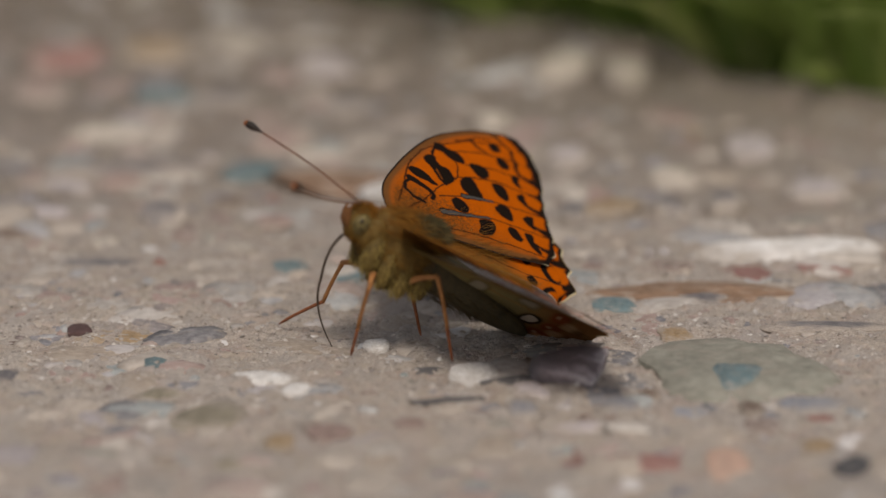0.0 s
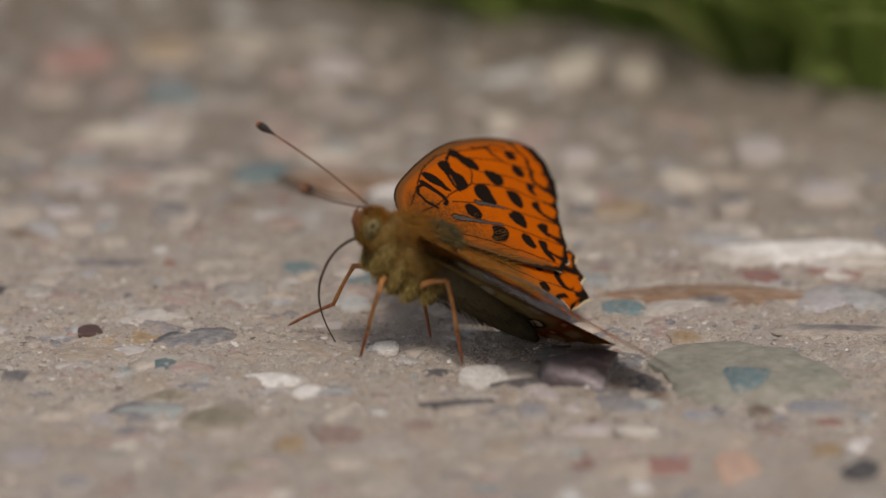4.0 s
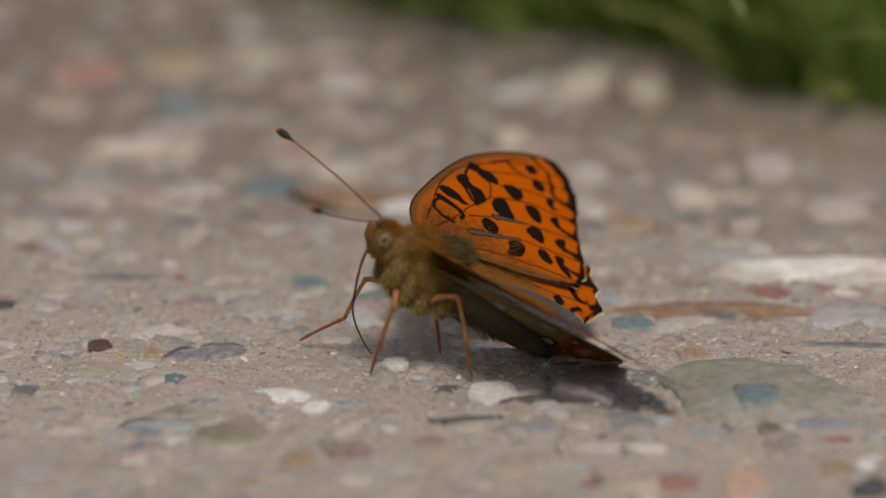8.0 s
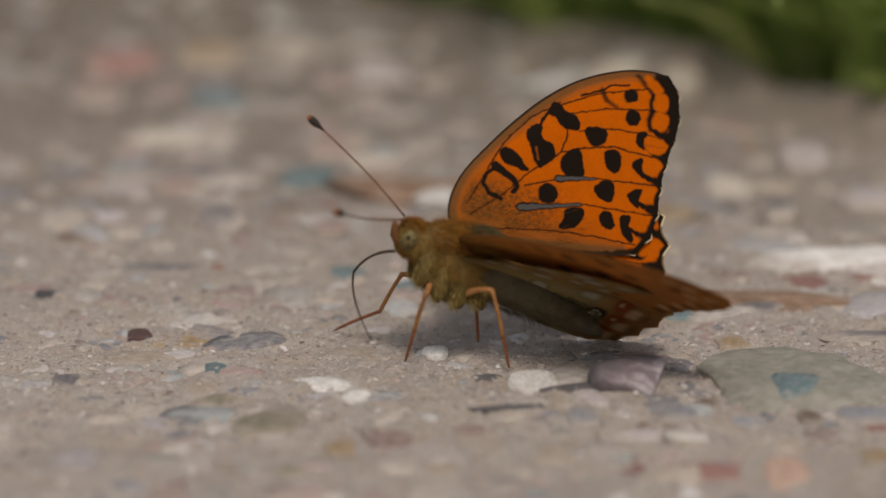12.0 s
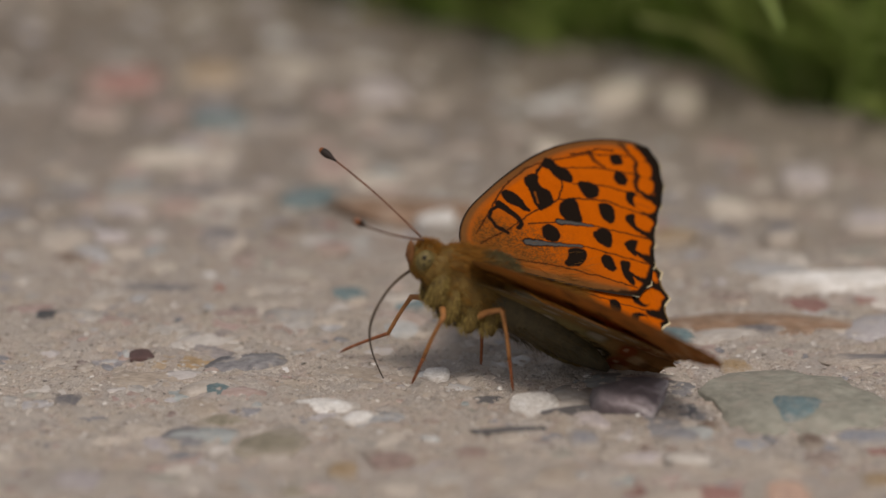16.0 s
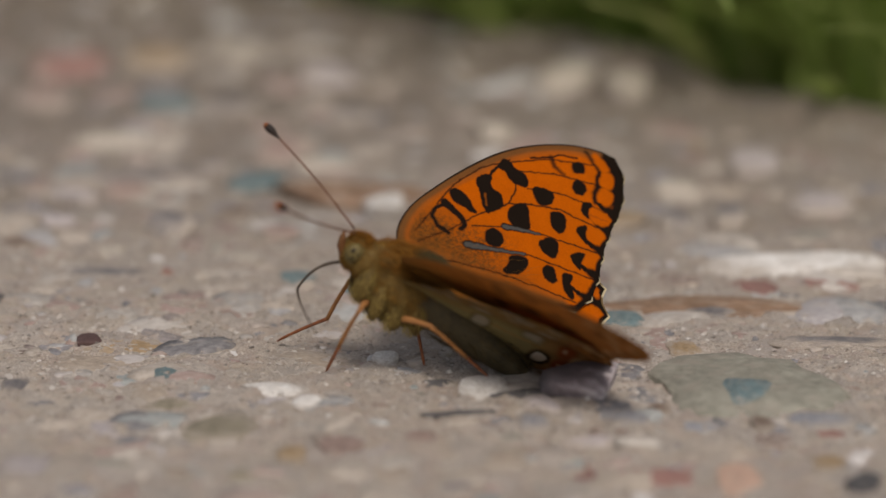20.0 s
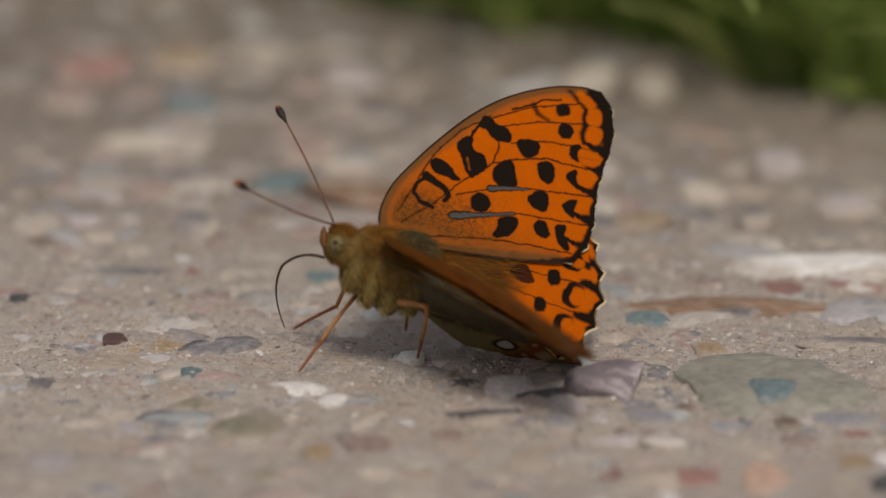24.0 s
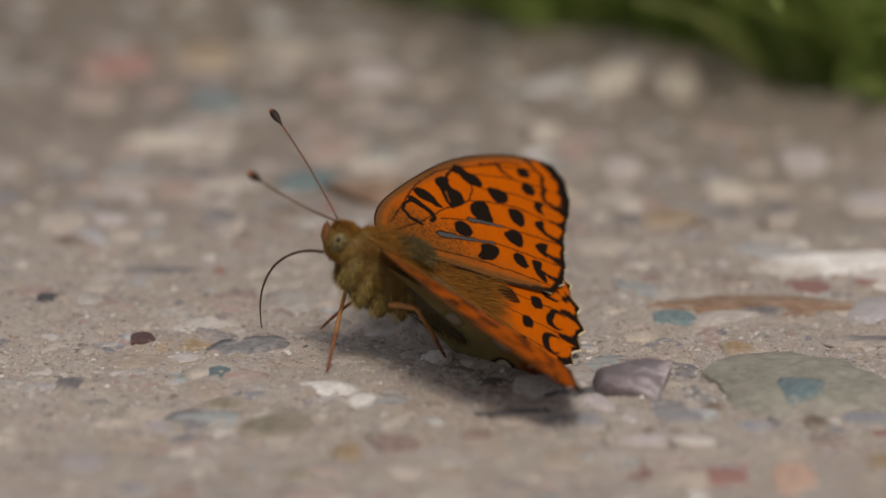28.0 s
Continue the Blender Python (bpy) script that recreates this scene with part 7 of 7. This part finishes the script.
    shin = [
        (0, mm_pose(-4.00, 4.94, -3.19, 44.4, 52.2, 175.6)), (0.5, mm_pose(-4.11, 4.97, -3.31, 48.1, 54.8, -179.8)),
        (1, mm_pose(-4.11, 4.98, -3.32, 50.4, 55.3, -177.0)), (1.5, mm_pose(-4.24, 5.01, -3.46, 52.6, 56.0, -174.4)),
        (2, mm_pose(-4.09, 4.98, -3.30, 49.1, 54.3, -178.7)), (2.5, mm_pose(-3.91, 4.94, -3.14, 48.7, 53.7, -179.1)),
        (3, mm_pose(-3.84, 4.93, -3.09, 45.3, 50.5, 176.5)), (3.5, mm_pose(-3.81, 4.95, -3.09, 48.3, 51.1, -179.8)),
        (5.5, mm_pose(-3.92, 4.96, -3.16, 46.3, 50.9, 177.8)), (6, mm_pose(-3.80, 4.95, -3.08, 45.6, 48.7, 176.7)),
        (6.5, mm_pose(-3.88, 4.97, -3.15, 45.4, 48.6, 176.5)), (7, mm_pose(-3.79, 4.92, -3.04, 45.0, 50.0, 176.1)),
        (7.5, mm_pose(-3.89, 4.94, -3.12, 45.4, 51.1, 176.7)), (8, mm_pose(-3.84, 4.92, -3.06, 45.3, 51.3, 176.5)),
        (8.5, mm_pose(-3.88, 4.94, -3.11, 45.8, 51.3, 177.2)), (9, mm_pose(-3.94, 4.96, -3.17, 47.7, 52.5, 179.6)),
        (9.5, mm_pose(-4.01, 4.95, -3.21, 47.9, 53.9, 179.9)), (10, mm_pose(-4.16, 4.98, -3.36, 50.0, 55.7, -177.5)),
        (10.5, mm_pose(-4.07, 4.96, -3.27, 48.6, 55.0, -179.2)), (11, mm_pose(-4.14, 4.99, -3.35, 48.2, 53.7, -179.8)),
        (11.5, mm_pose(-4.30, 5.04, -3.55, 57.4, 56.5, -168.5)), (14, mm_pose(-3.92, 5.01, -3.23, 58.4, 54.7, -167.1)),
        (15, mm_pose(-4.10, 5.00, -3.33, 64.0, 59.7, -160.8)), (16, mm_pose(-3.78, 4.99, -3.11, 60.7, 55.3, -164.2)),
        (17, mm_pose(-3.50, 4.83, -2.79, 56.6, 57.1, -169.5)), (17.1, mm_pose(-3.44, 5.32, -3.37, 51.1, 23.1, 177.0)),
        (17.5, mm_pose(-4.58, 5.21, -4.12, 60.4, 17.1, -169.1)), (18, mm_pose(-4.44, 5.27, -4.07, 61.7, 17.2, -165.8)),
        (18.5, mm_pose(-5.61, 4.59, -4.63, 60.4, 9.4, -175.1)), (19, mm_pose(-5.40, 4.77, -4.54, 59.4, 13.4, -174.0)),
        (19.5, mm_pose(-5.34, 4.81, -4.51, 61.0, 17.0, -167.7)), (20, mm_pose(-5.07, 4.97, -4.35, 61.4, 16.0, -167.3)),
        (20.5, mm_pose(-5.13, 4.93, -4.38, 60.9, 13.2, -170.4)), (21, mm_pose(-4.94, 5.04, -4.29, 60.4, 14.1, -171.1)),
        (21.5, mm_pose(-5.43, 4.73, -4.52, 61.0, 10.1, -172.8)), (23.5, mm_pose(-5.20, 4.94, -4.51, 85.1, 43.1, -125.2)),
        (24, mm_pose(-5.62, 4.72, -4.96, 99.5, 45.3, -107.2)), (24.5, mm_pose(-5.21, 4.94, -4.53, 89.0, 44.9, -120.8)),
        (25, mm_pose(-5.15, 4.96, -4.47, 84.7, 44.0, -126.4)), (25.5, mm_pose(-5.21, 4.93, -4.52, 86.1, 44.0, -124.5)),
        (26, mm_pose(-4.99, 5.03, -4.34, 81.0, 41.6, -130.6)), (26.5, mm_pose(-4.49, 5.21, -4.01, 73.9, 37.2, -140.3)),
        (27, mm_pose(-4.87, 5.07, -4.25, 73.4, 35.3, -140.3)), (27.5, mm_pose(-4.91, 5.06, -4.27, 73.7, 33.8, -139.0)),
        (28, mm_pose(-4.76, 5.13, -4.20, 69.5, 28.8, -145.9))]
    walk(legs[2][1], shin)
    thigh = [
        (0, mm_pose(-2.00, -1.20, -6.20, -37.7, -31.1, -115.0)), (0.5, mm_pose(-2.00, -1.20, -6.20, -31.4, -32.0, -116.3)),
        (1, mm_pose(-2.00, -1.20, -6.20, -29.4, -33.8, -115.8)), (1.5, mm_pose(-2.00, -1.20, -6.20, -25.0, -31.5, -118.2)),
        (2, mm_pose(-2.00, -1.20, -6.20, -32.2, -32.5, -115.7)), (2.5, mm_pose(-2.00, -1.20, -6.20, -33.3, -34.4, -114.1)),
        (3, mm_pose(-2.00, -1.20, -6.20, -38.2, -32.3, -114.0)), (3.5, mm_pose(-2.00, -1.20, -6.20, -37.3, -34.6, -112.5)),
        (5.5, mm_pose(-2.00, -1.20, -6.20, -34.6, -31.9, -115.4)), (6, mm_pose(-2.00, -1.20, -6.20, -37.5, -31.9, -114.5)),
        (6.5, mm_pose(-2.00, -1.20, -6.20, -37.4, -30.9, -115.3)), (7, mm_pose(-2.00, -1.20, -6.20, -36.0, -32.4, -114.6)),
        (7.5, mm_pose(-2.00, -1.20, -6.20, -34.0, -31.7, -115.7)), (8, mm_pose(-2.00, -1.20, -6.20, -34.4, -32.1, -115.3)),
        (8.5, mm_pose(-2.00, -1.20, -6.20, -34.4, -31.9, -115.5)), (9, mm_pose(-2.00, -1.20, -6.20, -32.3, -32.4, -115.8)),
        (9.5, mm_pose(-2.00, -1.20, -6.20, -30.0, -32.8, -116.2)), (10, mm_pose(-2.00, -1.20, -6.20, -25.7, -31.7, -117.9)),
        (10.5, mm_pose(-2.00, -1.20, -6.20, -28.3, -32.5, -116.9)), (11, mm_pose(-2.00, -1.20, -6.20, -30.7, -32.7, -116.0)),
        (11.5, mm_pose(-2.00, -1.20, -6.20, -19.8, -34.6, -118.3)), (14, mm_pose(-2.00, -1.20, -6.20, -21.2, -40.6, -115.6)),
        (15, mm_pose(-2.00, -1.20, -6.20, -15.0, -42.1, -117.6)), (16, mm_pose(-2.00, -1.20, -6.20, -19.0, -45.2, -115.0)),
        (17, mm_pose(-2.00, -1.20, -6.20, -21.6, -45.7, -113.5)), (17.1, mm_pose(-2.00, -1.20, -6.20, 109.4, -35.4, -91.4)),
        (17.5, mm_pose(-2.00, -1.20, -6.20, -68.0, -31.6, -99.8)), (18, mm_pose(-2.00, -1.20, -6.20, 111.1, -34.7, -94.0)),
        (18.5, mm_pose(-2.00, -1.20, -6.20, 114.7, -36.0, -95.4)), (19, mm_pose(-2.00, -1.20, -6.20, 120.2, -37.1, -98.3)),
        (19.5, mm_pose(-2.00, -1.20, -6.20, 127.5, -41.7, -98.6)), (20, mm_pose(-2.00, -1.20, -6.20, 123.8, -43.7, -93.9)),
        (20.5, mm_pose(-2.00, -1.20, -6.20, 120.1, -40.4, -94.4)), (21, mm_pose(-2.00, -1.20, -6.20, 121.6, -39.6, -96.5)),
        (21.5, mm_pose(-2.00, -1.20, -6.20, 115.0, -38.0, -93.0)), (23.5, mm_pose(-2.00, -1.20, -6.20, -4.7, -20.4, -123.7)),
        (24, mm_pose(-2.00, -1.20, -6.20, 11.7, -18.6, -123.3)), (24.5, mm_pose(-2.00, -1.20, -6.20, 0.6, -21.0, -123.7)),
        (25, mm_pose(-2.00, -1.20, -6.20, -3.4, -20.8, -123.7)), (25.5, mm_pose(-2.00, -1.20, -6.20, -0.1, -19.7, -123.7)),
        (26, mm_pose(-2.00, -1.20, -6.20, -5.8, -20.6, -123.7)), (26.5, mm_pose(-2.00, -1.20, -6.20, -18.6, -23.4, -122.6)),
        (27, mm_pose(-2.00, -1.20, -6.20, -19.2, -20.2, -123.7)), (27.5, mm_pose(-2.00, -1.20, -6.20, -17.0, -21.5, -123.3)),
        (28, mm_pose(-2.00, -1.20, -6.20, -27.3, -19.5, -124.1))]
    walk(legs[3][0], thigh)
    shin = [
        (0, mm_pose(-3.88, -5.23, -3.51, -55.6, 50.6, 174.7)), (0.5, mm_pose(-3.95, -5.16, -3.45, -51.8, 55.8, 179.4)),
        (1, mm_pose(-3.88, -5.09, -3.31, -49.0, 57.3, -177.2)), (1.5, mm_pose(-4.09, -5.11, -3.48, -47.0, 60.5, -175.0)),
        (2, mm_pose(-3.90, -5.15, -3.41, -50.9, 54.6, -179.5)), (2.5, mm_pose(-3.75, -5.11, -3.26, -50.7, 54.2, -179.2)),
        (3, mm_pose(-3.79, -5.22, -3.42, -54.9, 50.2, 175.6)), (3.5, mm_pose(-3.64, -5.15, -3.24, -51.7, 50.5, 179.7)),
        (5.5, mm_pose(-3.89, -5.19, -3.45, -54.2, 53.5, 176.5)), (6, mm_pose(-3.83, -5.22, -3.45, -55.1, 51.0, 175.3)),
        (6.5, mm_pose(-3.90, -5.23, -3.53, -55.6, 50.8, 174.7)), (7, mm_pose(-3.83, -5.19, -3.41, -55.4, 52.9, 174.9)),
        (7.5, mm_pose(-3.92, -5.19, -3.47, -55.1, 54.6, 175.3)), (8, mm_pose(-3.88, -5.18, -3.44, -55.0, 54.2, 175.5)),
        (8.5, mm_pose(-3.90, -5.19, -3.45, -54.5, 53.9, 176.1)), (9, mm_pose(-3.91, -5.16, -3.42, -52.4, 55.3, 178.7)),
        (9.5, mm_pose(-3.93, -5.12, -3.38, -52.0, 57.8, 179.2)), (10, mm_pose(-4.07, -5.11, -3.46, -50.0, 61.2, -178.3)),
        (10.5, mm_pose(-3.98, -5.11, -3.41, -51.2, 59.2, -179.9)), (11, mm_pose(-3.92, -5.13, -3.39, -52.0, 56.9, 179.2)),
        (11.5, mm_pose(-4.03, -4.97, -3.25, -39.6, 64.1, -166.5)), (14, mm_pose(-3.70, -4.76, -2.81, -35.7, 62.0, -162.1)),
        (15, mm_pose(-3.79, -4.62, -2.71, -26.9, 64.8, -152.5)), (16, mm_pose(-3.55, -4.52, -2.51, -29.6, 62.4, -155.4)),
        (17, mm_pose(-3.45, -4.53, -2.48, -33.9, 62.6, -160.1)), (17.1, mm_pose(-2.11, -5.44, -3.19, -65.5, 32.3, 160.3)),
        (17.5, mm_pose(-2.76, -5.57, -3.48, -68.3, 31.8, 155.0)), (18, mm_pose(-2.30, -5.46, -3.24, -67.2, 33.7, 157.3)),
        (18.5, mm_pose(-2.40, -5.39, -3.14, -66.9, 37.0, 158.1)), (19, mm_pose(-2.60, -5.31, -3.07, -67.8, 41.8, 157.2)),
        (19.5, mm_pose(-2.58, -5.04, -2.74, -67.5, 50.1, 158.8)), (20, mm_pose(-2.26, -4.95, -2.61, -66.3, 49.0, 160.4)),
        (20.5, mm_pose(-2.31, -5.15, -2.83, -67.3, 44.4, 158.3)), (21, mm_pose(-2.45, -5.18, -2.89, -69.5, 45.5, 155.2)),
        (21.5, mm_pose(-2.21, -5.29, -3.00, -67.8, 39.6, 156.8)), (23.5, mm_pose(-4.70, -5.26, -4.39, -5.5, 38.1, -128.7)),
        (24, mm_pose(-4.71, -5.32, -4.54, 14.9, 41.9, -109.5)), (24.5, mm_pose(-4.69, -5.24, -4.34, 0.7, 41.5, -123.0)),
        (25, mm_pose(-4.69, -5.25, -4.35, -4.2, 41.1, -127.6)), (25.5, mm_pose(-4.72, -5.27, -4.44, -0.2, 42.7, -123.8)),
        (26, mm_pose(-4.70, -5.25, -4.37, -7.1, 40.5, -130.3)), (26.5, mm_pose(-4.57, -5.22, -4.14, -20.8, 34.3, -142.3)),
        (27, mm_pose(-4.71, -5.26, -4.40, -21.2, 31.2, -141.9)), (27.5, mm_pose(-4.66, -5.24, -4.29, -18.6, 31.2, -139.6)),
        (28, mm_pose(-4.75, -5.26, -4.46, -28.6, 25.3, -147.0))]
    walk(legs[3][1], shin)


motions()
